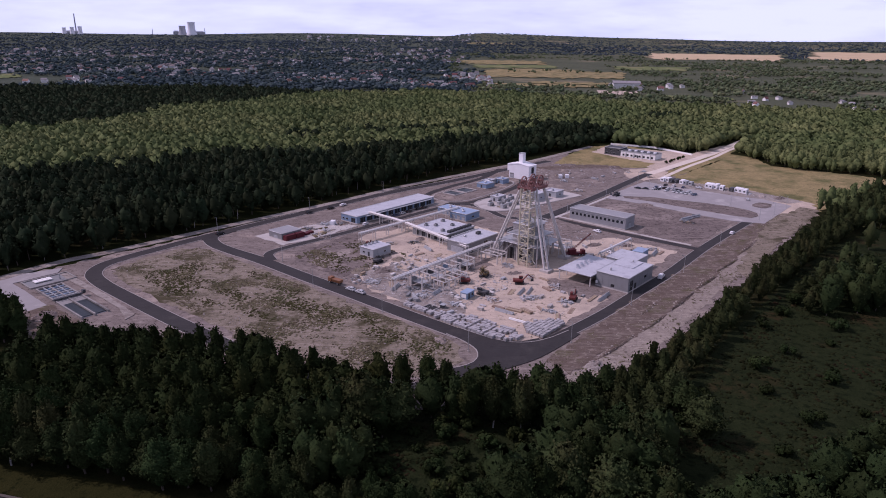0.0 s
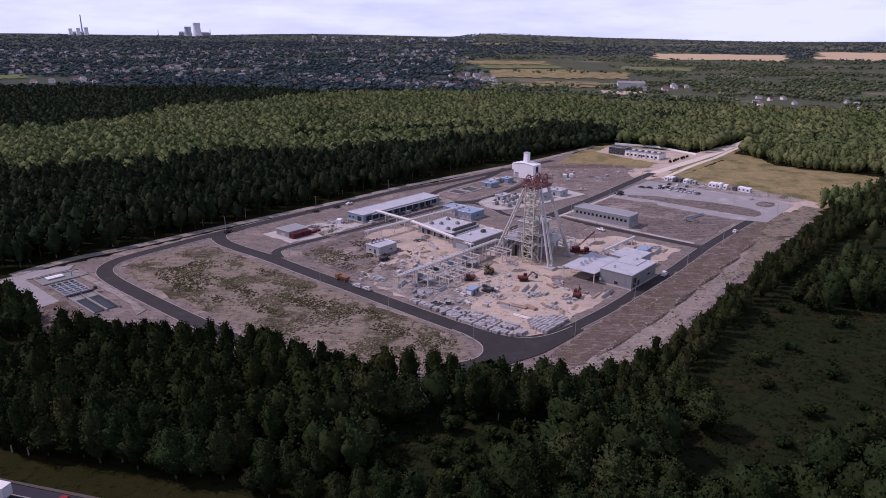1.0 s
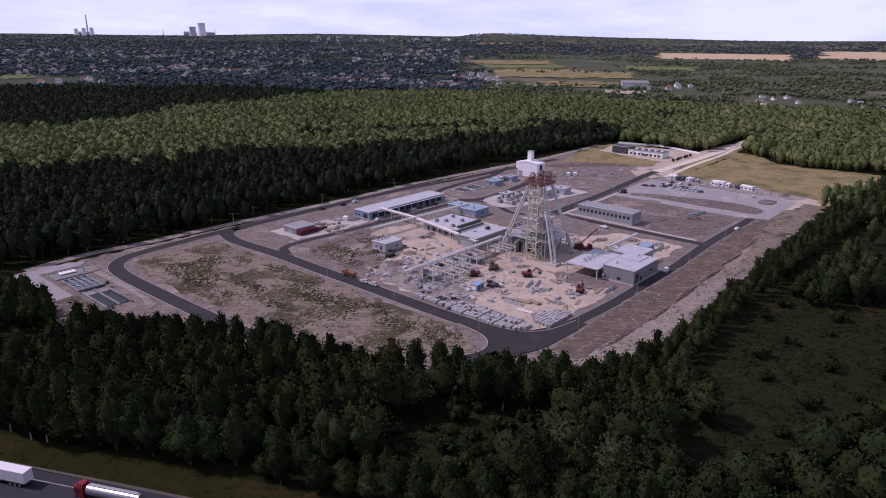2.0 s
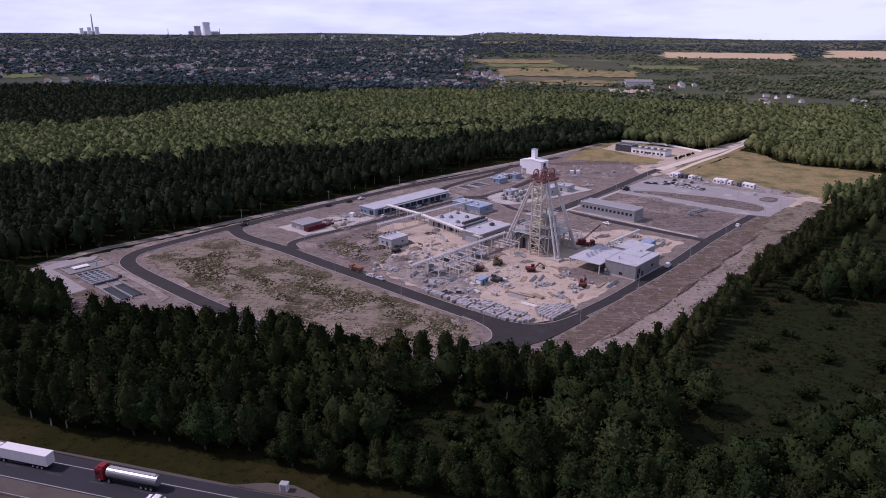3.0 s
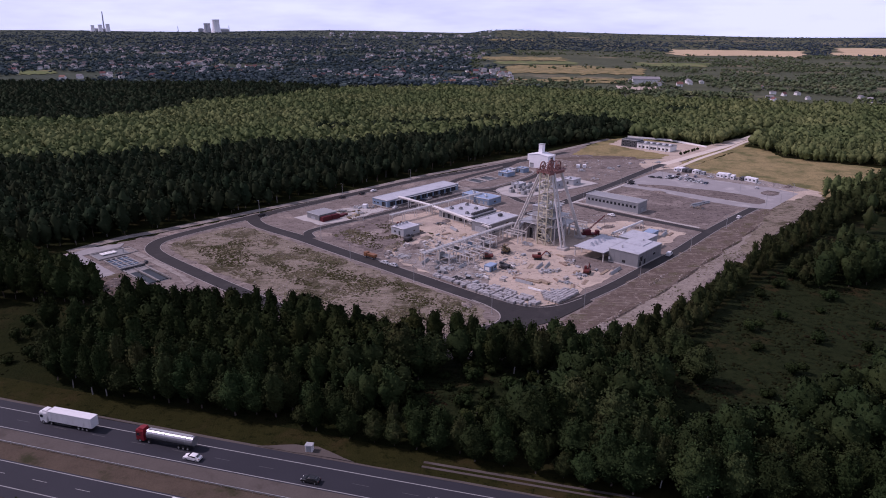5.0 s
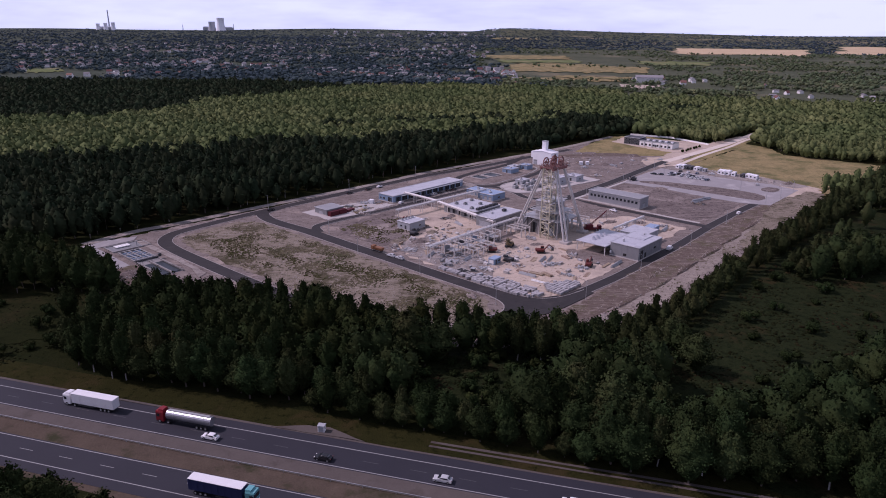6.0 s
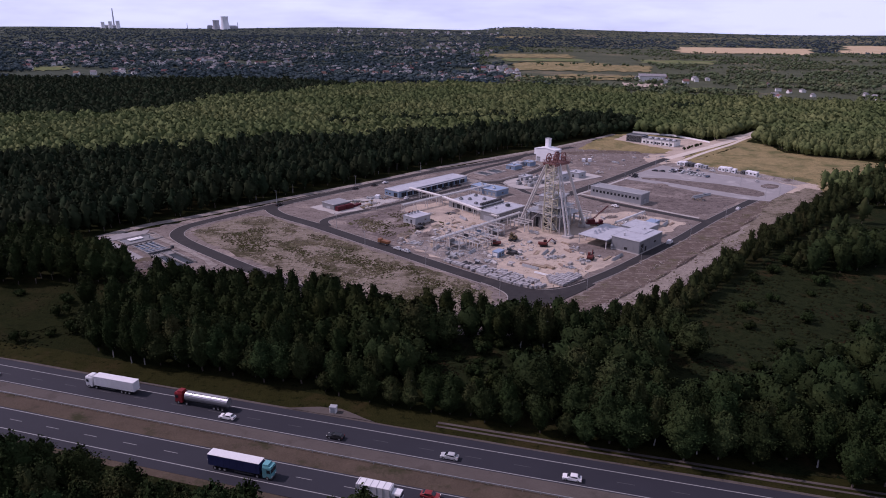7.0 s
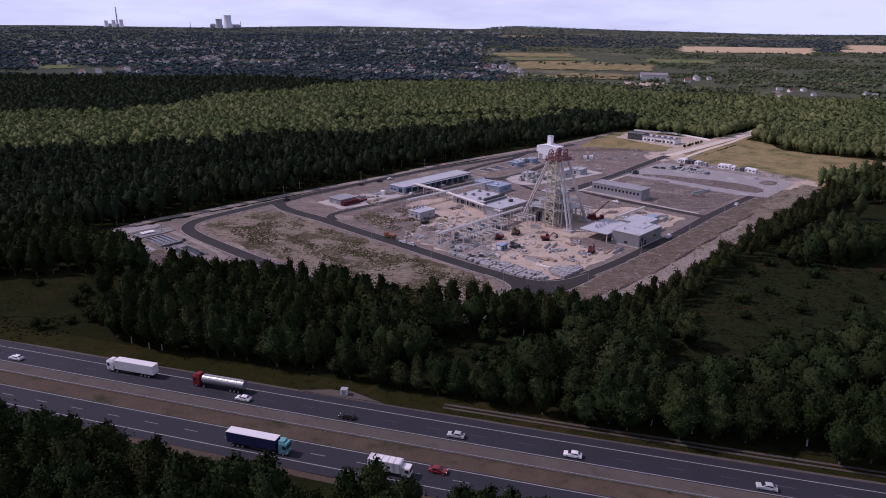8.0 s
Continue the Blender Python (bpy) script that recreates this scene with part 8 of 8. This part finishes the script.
for u, v, k, h in SINGLES:
    s = h / HEIGHTS[k]
    o = copy_thing(KINDS[k], pose(0, 0, 0))
    o.matrix_basis = SP(u, v, 0, rng.uniform(0, 360)) @ Matrix.Diagonal((s * 1.06, s * 1.06, s, 1))
made = set()
LEFT_OVER = []
spots.sort(key=lambda s: 0.89 * s[0][0] + 0.457 * s[0][1])      # those nearest the motorway first
for p, which in spots:
    k = standing(p, which)
    s = rng.uniform(0.84, 1.10) * {1: 0.82, 3: 1.16, 4: 0.85}.get(which, 1.0)
    if which == 0 and p[0] < -80 and -62 < p[1] < 14:
        s *= 0.66                                # lowered between the glade and the motorway to keep the glade in the camera's view
    m = SP(p[0], p[1], 0, rng.uniform(0, 360)) @ Matrix.Diagonal((s, s, s * rng.uniform(0.92, 1.08), 1))
    if len(made) >= 272:
        LEFT_OVER.append((p, k, s))
        continue
    if k not in made and KINDS[k].name not in made:
        KINDS[k].matrix_basis = m
        made.add(KINDS[k].name)
        continue
    o = copy_thing(KINDS[k], pose(0, 0, 0))
    o.matrix_basis = m
    made.add(o.name)
for i, p in enumerate(scatter([(-20, -54), (40, -50), (94, -50), (110, -90), (52, -120), (-20, -130)], 15, rng, tries=400) + scatter(GLADE, 5.5, rng, tries=300) + [(-163, 106), (-154, 103), (-148, 99), (-150, 150), (-140, 128), (-128, 112), (-146, 118)]):
    s = rng.uniform(0.6, 1.35)
    m = SP(p[0], p[1], 0, rng.uniform(0, 360)) @ Matrix.Diagonal((s, s, s, 1))
    if i < 2:
        BUSH[i].matrix_basis = m
    else:
        copy_thing(BUSH[i % 2], pose(0, 0, 0)).matrix_basis = m

# young trees beside the access road
for k in range(7):
    s = rng.uniform(0.42, 0.6)
    sapling = copy_thing(BUSH[1], pose(0, 0, 0))
    sapling.name = "sapling"
    sapling.matrix_basis = SP(345 + 5.4 * k, 105.5 + rng.uniform(-0.5, 0.5), 0.1, rng.uniform(0, 360)) @ Matrix.Diagonal((s, s, s * 1.7, 1))
    tagged(sapling, "young sapling planted beside the access road", "sapling", "saplings by the access road")

# ---------------------------------------------------------------- woods


def wood(name, places, variants, leaf, label, sizes=(0.75, 1.15), broad=1.0):
    """One mesh of many trees: places in the world, each with one of the variants."""
    rng = np.random.default_rng(len(places))
    vs, ts, qs, base = [], [], [], 0
    idx = rng.integers(0, len(variants), len(places))
    P = np.array(places, float)
    for k, (v, t, q) in enumerate(variants):
        pk = P[idx == k]
        n = len(pk)
        if not n:
            continue
        a, s = rng.uniform(0, 6.28, n), rng.uniform(*sizes, n)
        ca, sa = np.cos(a)[:, None], np.sin(a)[:, None]
        sz = (s * rng.uniform(0.85, 1.15, n))[:, None]
        s = s[:, None] * broad
        x = (v[None, :, 0] * ca - v[None, :, 1] * sa) * s + pk[:, :1]
        y = (v[None, :, 0] * sa + v[None, :, 1] * ca) * s + pk[:, 1:2]
        z = v[None, :, 2] * sz + pk[:, 2:3]
        vs.append(np.stack([x, y, z], 2).reshape(-1, 3))
        off = base + np.arange(n)[:, None, None] * len(v)
        ts.append((t[None] + off).reshape(-1, 3))
        qs.append((q[None] + off).reshape(-1, 4))
        base += n * len(v)
    mesh = np_mesh(name, np.concatenate(vs), np.concatenate(ts), np.concatenate(qs))
    return tagged(link(name, mesh, M[leaf]), label, "forest", kind="stuff")


def sticks(name, places, material, label, h=(7, 10), r=0.13):
    """The bare feet of the trunks along a wood's edge, as one mesh."""
    rng = np.random.default_rng(len(places) + 5)
    v, q = [], []
    for x, y, z in places:
        a, hh, rr = rng.uniform(0, 6.28), rng.uniform(*h), r * rng.uniform(0.7, 1.3)
        lx, ly = rng.normal(0, 0.4, 2)
        b = len(v)
        for zz, k, sx, sy in ((-0.3, 1.0, 0, 0), (hh, 0.6, lx, ly)):
            for i in range(5):
                v.append((x + sx + rr * k * math.cos(a + i * 1.2566), y + sy + rr * k * math.sin(a + i * 1.2566), z + zz))
        q += [(b + i, b + (i + 1) % 5, b + 5 + (i + 1) % 5, b + 5 + i) for i in range(5)]
    return tagged(link(name, np_mesh(name, np.array(v), quads=np.array(q)), M[material]), label, "trunks", kind="stuff")


def grid_places(gap, x0, x1, y0, y1, keep, seed):
    rng = np.random.default_rng(seed)
    gx, gy = np.meshgrid(np.arange(x0, x1, gap), np.arange(y0, y1, gap))
    pts = np.stack([gx.ravel(), gy.ravel()], 1) + rng.uniform(-0.45, 0.45, (gx.size, 2)) * gap
    return [(x, y, 0.0) for x, y in pts if keep(x, y)]


INV = SITE.inverted()


def uv_of(x, y):
    p = INV @ Vector((x, y, 0))
    return p.x, p.y


CLEARINGS = [[(254, -24), (330, -46), (390, -58), (400, -20), (386, 20), (392, 42), (432, 80), (470, 86), (530, 88), (530, 104), (440, 104), (404, 104), (410, 190), (300, 202), (-160, 214), (-160, 100), (-100, -60), (30, -60), (230, -60)],
             [(150, -62), (240, -62), (250, -110), (170, -130), (110, -100)]]


def wooded(x, y):
    r, az = math.hypot(x, y), math.degrees(math.atan2(x, y))
    if y < 120 or abs(az) > 44:
        return False
    u, v = uv_of(x, y)
    if any(inside((u, v), c) for c in CLEARINGS):
        return False
    if v < 212 and u < 250 and not (v < -42 and u > 130):
        return False
    if u < -150 and v < 175:
        return False
    limit = np.interp(az, [-36, -31, -27, -23, -19, -14.6, -12, -5.4, -1.6, 1.7, 5, 8.8, 11, 13.3, 17.7, 26, 30, 36], [1400, 1330, 1270, 1240, 1240, 1160, 1120, 1060, 1130, 1075, 1100, 1040, 1070, 985, 985, 975, 1005, 1000])
    return r < limit + 14 * math.sin(az * 5.1)


near_v = [crown_arrays("wood", 15.5, 54, 1.15, 5, 40 + i) for i in range(2)] + [crown_arrays("egg", 15.0, 54, 1.1, 5, 46 + i) for i in range(4)] + [crown_arrays("birch", 15.0, 50, 1.0, 5, 51 + i) for i in range(2)]
open_v = [crown_arrays("egg", 14.5, 54, 1.1, 5, 56 + i) for i in range(3)] + [crown_arrays("round", 12.5, 58, 1.2, 5, 61 + i) for i in range(2)] + [crown_arrays("birch", 14.5, 50, 1.0, 5, 65 + i) for i in range(3)]
mid_v = [crown_arrays("egg", 13.8, 10, 1.7, 4, 60 + i) for i in range(2)] + [crown_arrays("round", 12.8, 11, 1.9, 4, 66 + i) for i in range(6)]

belt = grid_places(6.2, -420, 520, 120, 760, lambda x, y: wooded(x, y) and (math.hypot(x, y) < 430 or (212 <= uv_of(x, y)[1] < 282 and uv_of(x, y)[0] < 300) or (212 <= uv_of(x, y)[1] < 240 and uv_of(x, y)[0] < 430) or (uv_of(x, y)[0] < 480 and math.hypot(x, y) < 640 and uv_of(x, y)[1] < 130)), 3)


def cloud_shaded(p):
    """Where cloud shade is put into the forest's colour: north of the site, before the village and in a strip between
    them, all with ragged edges.
    """
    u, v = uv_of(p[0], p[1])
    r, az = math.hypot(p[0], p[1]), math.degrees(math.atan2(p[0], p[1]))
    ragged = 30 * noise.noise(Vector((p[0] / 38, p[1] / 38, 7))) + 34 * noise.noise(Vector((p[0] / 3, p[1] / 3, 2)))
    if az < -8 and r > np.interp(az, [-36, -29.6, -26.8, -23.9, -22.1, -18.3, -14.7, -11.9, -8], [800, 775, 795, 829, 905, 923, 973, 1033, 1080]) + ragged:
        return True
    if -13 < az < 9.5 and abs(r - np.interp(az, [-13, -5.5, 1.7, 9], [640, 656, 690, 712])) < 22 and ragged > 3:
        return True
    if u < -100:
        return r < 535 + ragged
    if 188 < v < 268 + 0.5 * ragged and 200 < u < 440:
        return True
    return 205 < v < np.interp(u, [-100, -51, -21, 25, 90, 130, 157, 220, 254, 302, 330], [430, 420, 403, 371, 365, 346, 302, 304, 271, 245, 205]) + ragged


shady = [p for p in belt if cloud_shaded(p)]
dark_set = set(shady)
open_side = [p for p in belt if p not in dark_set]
# The shaded copy imitates cloud shade over this part of the forest.
wood("forest_edge", shady, near_v, "shaded_canopy", "forest edge beside the site, cloud shade in its colour", broad=1.12)
wood("forest_edge", [p for p in open_side if uv_of(p[0], p[1])[1] >= -42 or uv_of(p[0], p[1])[0] > 330], open_v, "lit_canopy", "mixed olive green forest round the meadow", sizes=(0.7, 1.05), broad=1.12)
wood("forest_edge", [p for p in open_side if uv_of(p[0], p[1])[1] < -42 and uv_of(p[0], p[1])[0] <= 330], open_v, "leaf_shade_birch", "olive trees beside the rough meadow, shade in their colour", sizes=(0.7, 1.05))
edge = [p for p in belt if 210 <= uv_of(p[0], p[1])[1] < 222 or uv_of(p[0], p[1])[0] < 420 and uv_of(p[0], p[1])[1] < 120]
sticks("forest_trunks", edge[::9], "birch_bark", "pale birch trunks along the forest edge")
sticks("forest_trunks", edge[1::2], "bark", "grey-brown trunks along the forest edge", r=0.18)
deep = grid_places(7.2, -900, 800, 130, 1240, lambda x, y: wooded(x, y) and not (math.hypot(x, y) < 430 or (212 <= uv_of(x, y)[1] < 282 and uv_of(x, y)[0] < 300) or (212 <= uv_of(x, y)[1] < 240 and uv_of(x, y)[0] < 430) or (uv_of(x, y)[0] < 480 and math.hypot(x, y) < 640 and uv_of(x, y)[1] < 130)), 4)
stand = {p for p in deep if cloud_shaded(p)}
wood("forest", [p for p in deep if p in stand and math.hypot(p[0], p[1]) < 560], [crown_arrays("egg", 15.0, 30, 1.5, 5, 90 + i) for i in range(5)], "shaded_canopy", "forest north of the site, cloud shade in its colour", sizes=(0.75, 1.1), broad=1.18)
wood("forest", [p for p in deep if p in stand and math.hypot(p[0], p[1]) >= 560], mid_v, "shaded_canopy", "far forest before the village, cloud shade in its colour", sizes=(0.7, 1.1), broad=1.3)
deep = [p for p in deep if p not in stand]
wood("forest", deep, mid_v, "lit_canopy", "wide mixed forest canopy beyond the site", sizes=(0.80, 1.06), broad=1.42)
row_trees = [(*W(*p), 0.0) for p, k, s in LEFT_OVER if -62 < p[1] < -34 and p[0] > -40]
broad_trees = [(*W(*p), 0.0) for p, k, s in LEFT_OVER if p[1] < 14 and not (-62 < p[1] < -34 and p[0] > -40)]
tall_trees = [(*W(*p), 0.0) for p, k, s in LEFT_OVER if p[1] >= 14]
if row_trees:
    wood("tree_row", row_trees, [crown_arrays("round", 9.5, 210, 0.58, 8, 80), crown_arrays("egg", 11.0, 210, 0.58, 8, 81), crown_arrays("birch", 11.5, 190, 0.54, 8, 82)], "leaf_shade_birch", "olive green trees in a row beside the verge", sizes=(0.7, 1.05))
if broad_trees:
    wood("wood_edge", broad_trees, [crown_arrays("round", 13.0, 300, 0.66, 8, 95 + i) for i in range(3)] + [crown_arrays("egg", 13.5, 280, 0.62, 8, 98)], "leaf_shade_mid", "round-crowned green trees beside the meadow", sizes=(0.75, 1.2))
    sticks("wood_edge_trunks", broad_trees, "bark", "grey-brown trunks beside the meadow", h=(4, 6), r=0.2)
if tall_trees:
    wood("wood_edge", tall_trees, [crown_arrays("egg", 14.5, 300, 0.62, 8, 84), crown_arrays("round", 12.5, 320, 0.66, 8, 85), crown_arrays("birch", 15.0, 280, 0.56, 8, 86)], "leaf_shade_deep", "green trees along the edge of the wood, shade in their colour", sizes=(0.8, 1.1))
    sticks("wood_edge_trunks", tall_trees, "bark", "grey-brown trunks along the edge of the wood", r=0.2)

# ---------------------------------------------------------------- far country
rng = np.random.default_rng(21)
FIELDS = [(16.0, 25.7, 2460, 2970), (27.2, 36.5, 2630, 3320), (3.2, 10.8, 1540, 1870), (1.2, 8.2, 2035, 2245), (6.8, 13.7, 1390, 1460), (12.1, 15.8, 1175, 1272), (-33.7, -30.2, 1610, 1770), (1.8, 5.7, 3390, 3570), (4.0, 12.7, 1320, 1395), (9.3, 14.7, 1570, 1810), (2.2, 9.2, 1880, 2020), (13.3, 19.2, 1890, 2070)]


def village(az, r):
    """How thickly houses stand there."""
    v = 0.0
    for a0, a1, r0, r1, w in ((-34, -15, 1480, 1900, 1.0), (-15, 4, 1230, 1700, 1.0), (-34, 2, 1900, 2900, 0.6), (13, 24, 1300, 1400, 0.8), (23, 33, 1080, 1230, 0.22), (-12, 3, 3600, 4300, 0.4)):
        if a0 < az < a1 and r0 < r < r1:
            v = max(v, w)
    return v


groves = []
for _ in range(30000):
    az, r = rng.uniform(-42, 42), 1000 * (4700 / 1000) ** rng.uniform(0, 1)
    x, y = r * math.sin(radians(az)), r * math.cos(radians(az))
    if any(a0 < az < a1 and r0 < r < r1 for a0, a1, r0, r1 in FIELDS) and (az > 14 or rng.uniform() > 0.10) or wooded(x, y):
        continue
    z = rise(x, y)
    deep_r = 100 / (100 - min(z, 90))            # belts of wood narrowed far out to fit the camera's view
    thick = noise.noise(Vector((x * deep_r / 330, y * deep_r / 240, 0))) + 0.5 * noise.noise(Vector((x * deep_r / 90, y * deep_r / 70, 3)))
    if -34 < az < -10 and 2700 < r < 3900 or 0 < az < 11 and r > 3950:
        thick += 0.9
    if 2 < az < 14 and r < 2300:
        thick -= 0.34
    if r > 2500:
        thick += 0.22
    if az < 1 and r < 2500:
        thick += 0.22
    if thick > -0.08:
        groves.append((x, y, z, az))
far_v = []
for i in range(6):
    g = np.random.default_rng(200 + i)
    lob = np.stack([g.normal(0, 5, 6), g.normal(0, 5, 6), g.uniform(4, 8, 6), g.uniform(3.2, 5.2, 6)], 1)
    v, q = leaf_cards(lob, 5, 4.6, g)
    vv, tt, b = [v], [], len(v)
    for l in lob[:1]:
        vv.append(l[:3] + ICO1[0] * (1 + g.uniform(-0.25, 0.2, (12, 1))) * l[3] * np.array((1.3, 1.3, 0.8)))
        tt.append(ICO1[1] + b)
        b += 12
    far_v.append((np.concatenate(vv), np.concatenate(tt), q))
near_g = [p for p in groves if math.hypot(p[0], p[1]) < 2600]


def shaded_side(p):
    """Groves that take the shaded, hazy copy of the canopy; the edge to the lit copy is ragged."""
    return p[3] < 2.0 + 7.0 * noise.noise(Vector((p[0] / 60, p[1] / 160, 5))) + 5.0 * noise.noise(Vector((p[0] / 9, p[1] / 9, 8)))


wood("groves", [p[:3] for p in near_g if shaded_side(p)], far_v, "village_shade_canopy", "garden trees between the village houses, shade and haze in their colour", sizes=(0.5, 0.95), broad=1.25)
wood("groves", [p[:3] for p in near_g if not shaded_side(p)], far_v, "hedge_canopy", "green hedges and groves between the far fields", sizes=(0.42, 0.85))
# Far trees shrunk to fit the view, so the raised land looks deeper.
wood("far_woods", [p[:3] for p in groves if 2600 <= math.hypot(p[0], p[1]) < 3700], far_v, "hazy_canopy", "distant woods beyond the village, blue haze in their colour", sizes=(0.5, 0.9), broad=1.35)
wood("far_woods", [p[:3] for p in groves if math.hypot(p[0], p[1]) >= 3700], far_v, "hazy_canopy", "shrunken woods along the horizon, blue haze in their colour", sizes=(0.36, 0.62), broad=1.6)


def house_kind(w, d, h, roof_h, roof, label):
    ob = thing("house", pose(0, 0, 0), label, "house", "village houses")
    part("wall", mk(prism, [(-d / 2, -3), (d / 2, -3), (d / 2, h), (0, h + roof_h), (-d / 2, h)], -w / 2, w / 2), M["plaster"], ob)
    bm = bmesh.new()
    for s in (-1, 1):
        e, o = 0.5, 0.45
        prism(bm, [(s * (d / 2 + o), h - o * roof_h / (d / 2)), (0, h + roof_h), (0, h + roof_h + 0.35), (s * (d / 2 + o), h - o * roof_h / (d / 2) + 0.35)], -w / 2 - e, w / 2 + e)
    part("roof", bm, M[roof], ob)
    return ob


HOUSES = [house_kind(12, 9, 5.2, 4.0, "tile_red", "pale plastered village house with a red tiled roof"),
          house_kind(11, 10, 6.0, 3.2, "tile_grey", "pale plastered village house with a grey roof"),
          house_kind(16, 11, 6.5, 2.4, "tile_grey", "long pale village building with a low grey roof"),
          house_kind(10, 8.5, 4.2, 4.4, "tile_red", "small pale village house with a steep red roof")]
spots, cells = [], set()
while len(spots) < 760:
    az, r = rng.uniform(-36, 36), 1080 * (4300 / 1080) ** rng.uniform(0, 1)
    if rng.uniform() > village(az, r) or any(a0 < az < a1 and r0 < r < r1 for a0, a1, r0, r1 in FIELDS):
        continue
    x, y = r * math.sin(radians(az)), r * math.cos(radians(az))
    c = (int(x // 15), int(y // 20))
    if noise.noise(Vector((x / 150, y / 190, 11))) < (-0.12 if r < 2600 else -0.3):
        continue                                 # houses stand in clusters with gardens and copses between
    if c not in cells:
        cells.add(c)
        spots.append((r, x, y))
spots.sort()
far_walls, far_roofs = bmesh.new(), bmesh.new()
for i, (r, x, y) in enumerate(spots):
    s = rng.uniform(0.62, 0.95) * (1.3 if r > 3000 else 0.75 if r < 1260 else 1.0)
    m = pose(x, y, rise(x, y), 0, 0, rng.choice([0, 15, 90, 100, 40]) + rng.uniform(-12, 12)) @ Matrix.Diagonal((s, s, s, 1))
    k = int(rng.choice([0, 1, 1, 2, 3, 0]))
    if i < 4:
        HOUSES[i].matrix_basis = m
    elif i < 290:
        copy_thing(HOUSES[k], pose(0, 0, 0)).matrix_basis = m
    else:
        for o, bm in zip(sorted(HOUSES[k].children, key=lambda c: "roof" in c.name), (far_walls, far_roofs)):
            n = len(bm.verts)
            bm.from_mesh(o.data)
            bm.verts.ensure_lookup_table()
            for v in bm.verts[n:]:
                v.co = m @ v.co
far_town = thing("far_town", pose(0, 0, 0), "distant houses with pale walls and grey roofs", "houses", kind="stuff")
part("walls", far_walls, M["plaster_far"], far_town)["kind"] = "stuff"
part("roofs", far_roofs, M["tile_far"], far_town)["kind"] = "stuff"

barn = copy_thing(HOUSES[2], pose(0, 0, 0))
barn.name = "barn"
bx, by = 1345 * math.sin(radians(14.6)), 1345 * math.cos(radians(14.6))
barn.matrix_basis = pose(bx, by, 0, 0, 0, -8) @ Matrix.Diagonal((3.0, 2.2, 1.5, 1))
tagged(barn, "large farm barn with a wide grey roof", "barn", "farm buildings")


def bearing(az, r):
    x, y = r * math.sin(radians(az)), r * math.cos(radians(az))
    return x, y, rise(x, y)


def cooling_tower(az, r, h, rad, material, label):
    x, y, z = bearing(az, r)
    ob = thing("cooling_tower", pose(x, y, z - 6), label, "cooling tower", "power station")
    bm = bmesh.new()
    rings, seg = [], 28
    for k in range(13):
        t = k / 12
        rr = rad * (0.62 + 0.38 * ((t - 0.78) / 0.78) ** 2 if t < 0.78 else 0.62 + 0.05 * ((t - 0.78) / 0.22))
        rings.append([bm.verts.new((rr * math.cos(6.2832 * i / seg), rr * math.sin(6.2832 * i / seg), h * t)) for i in range(seg)])
    for a, b in zip(rings, rings[1:]):
        for i in range(seg):
            bm.faces.new((a[i], a[(i + 1) % seg], b[(i + 1) % seg], b[i]))
    part("shell", bm, M[material], ob, smooth=True)
    bm = bmesh.new()
    for i in range(seg):
        a = 6.2832 * i / seg
        rod(bm, (rad * 1.03 * math.cos(a), rad * 1.03 * math.sin(a), -4), (rad * math.cos(a + 0.1), rad * math.sin(a + 0.1), 1), 0.8, 4)
    part("columns", bm, M["tower_grey"], ob)
    part("rim", mk(rod, (0, 0, h - 1.2), (0, 0, h - 0.9), rad * 0.66, 28), M["tower_grey"], ob)
    return ob


cooling_tower(-19.55, 4550, 82, 34, "tower_pale", "tall pale cooling tower on the horizon")
cooling_tower(-20.2, 4600, 60, 30, "tower_grey", "grey cooling tower on the horizon")
cooling_tower(-27.1, 4600, 50, 17, "tower_pale", "small pale cooling tower on the horizon")
cooling_tower(-27.6, 4620, 46, 17, "tower_pale", "small pale cooling tower on the horizon")
cooling_tower(-28.1, 4640, 42, 16, "tower_pale", "small pale cooling tower on the horizon")


def chimney(az, r, h, rad):
    x, y, z = bearing(az, r)
    ob = thing("chimney", pose(x, y, z - 5), "tall slim power station chimney on the horizon", "chimney", "power station")
    part("shaft", mk(rod, (0, 0, 0), (0, 0, h), rad, 14, rad * 0.55), M["tower_grey"], ob)
    part("rim", mk(rod, (0, 0, h - 3), (0, 0, h), rad * 0.62, 14), M["tower_pale"], ob)


chimney(-27.35, 4700, 118, 5)
chimney(-20.4, 4620, 40, 3)
chimney(-18.6, 4650, 45, 2.5)
# This slim chimney stands in for a power line pylon.
chimney(-22.3, 4650, 42, 2.5)
for az, h, w in ((-20.62, 24, 40), (-19.0, 20, 70), (-27.6, 18, 90)):
    x, y, z = bearing(az, 4700)
    ob = thing("boiler_house", pose(x, y, z - 4, 0, 0, -az), "grey power station boiler house on the horizon", "building", "power station")
    part("wall", mk(box, -w / 2, w / 2, -20, 20, 0, h, 1.0), M["tower_grey"], ob)
    part("roof", mk(box, -w / 2 + 4, w / 2 - 10, -15, 15, h, h + 5, 0.5), M["tower_pale"], ob)
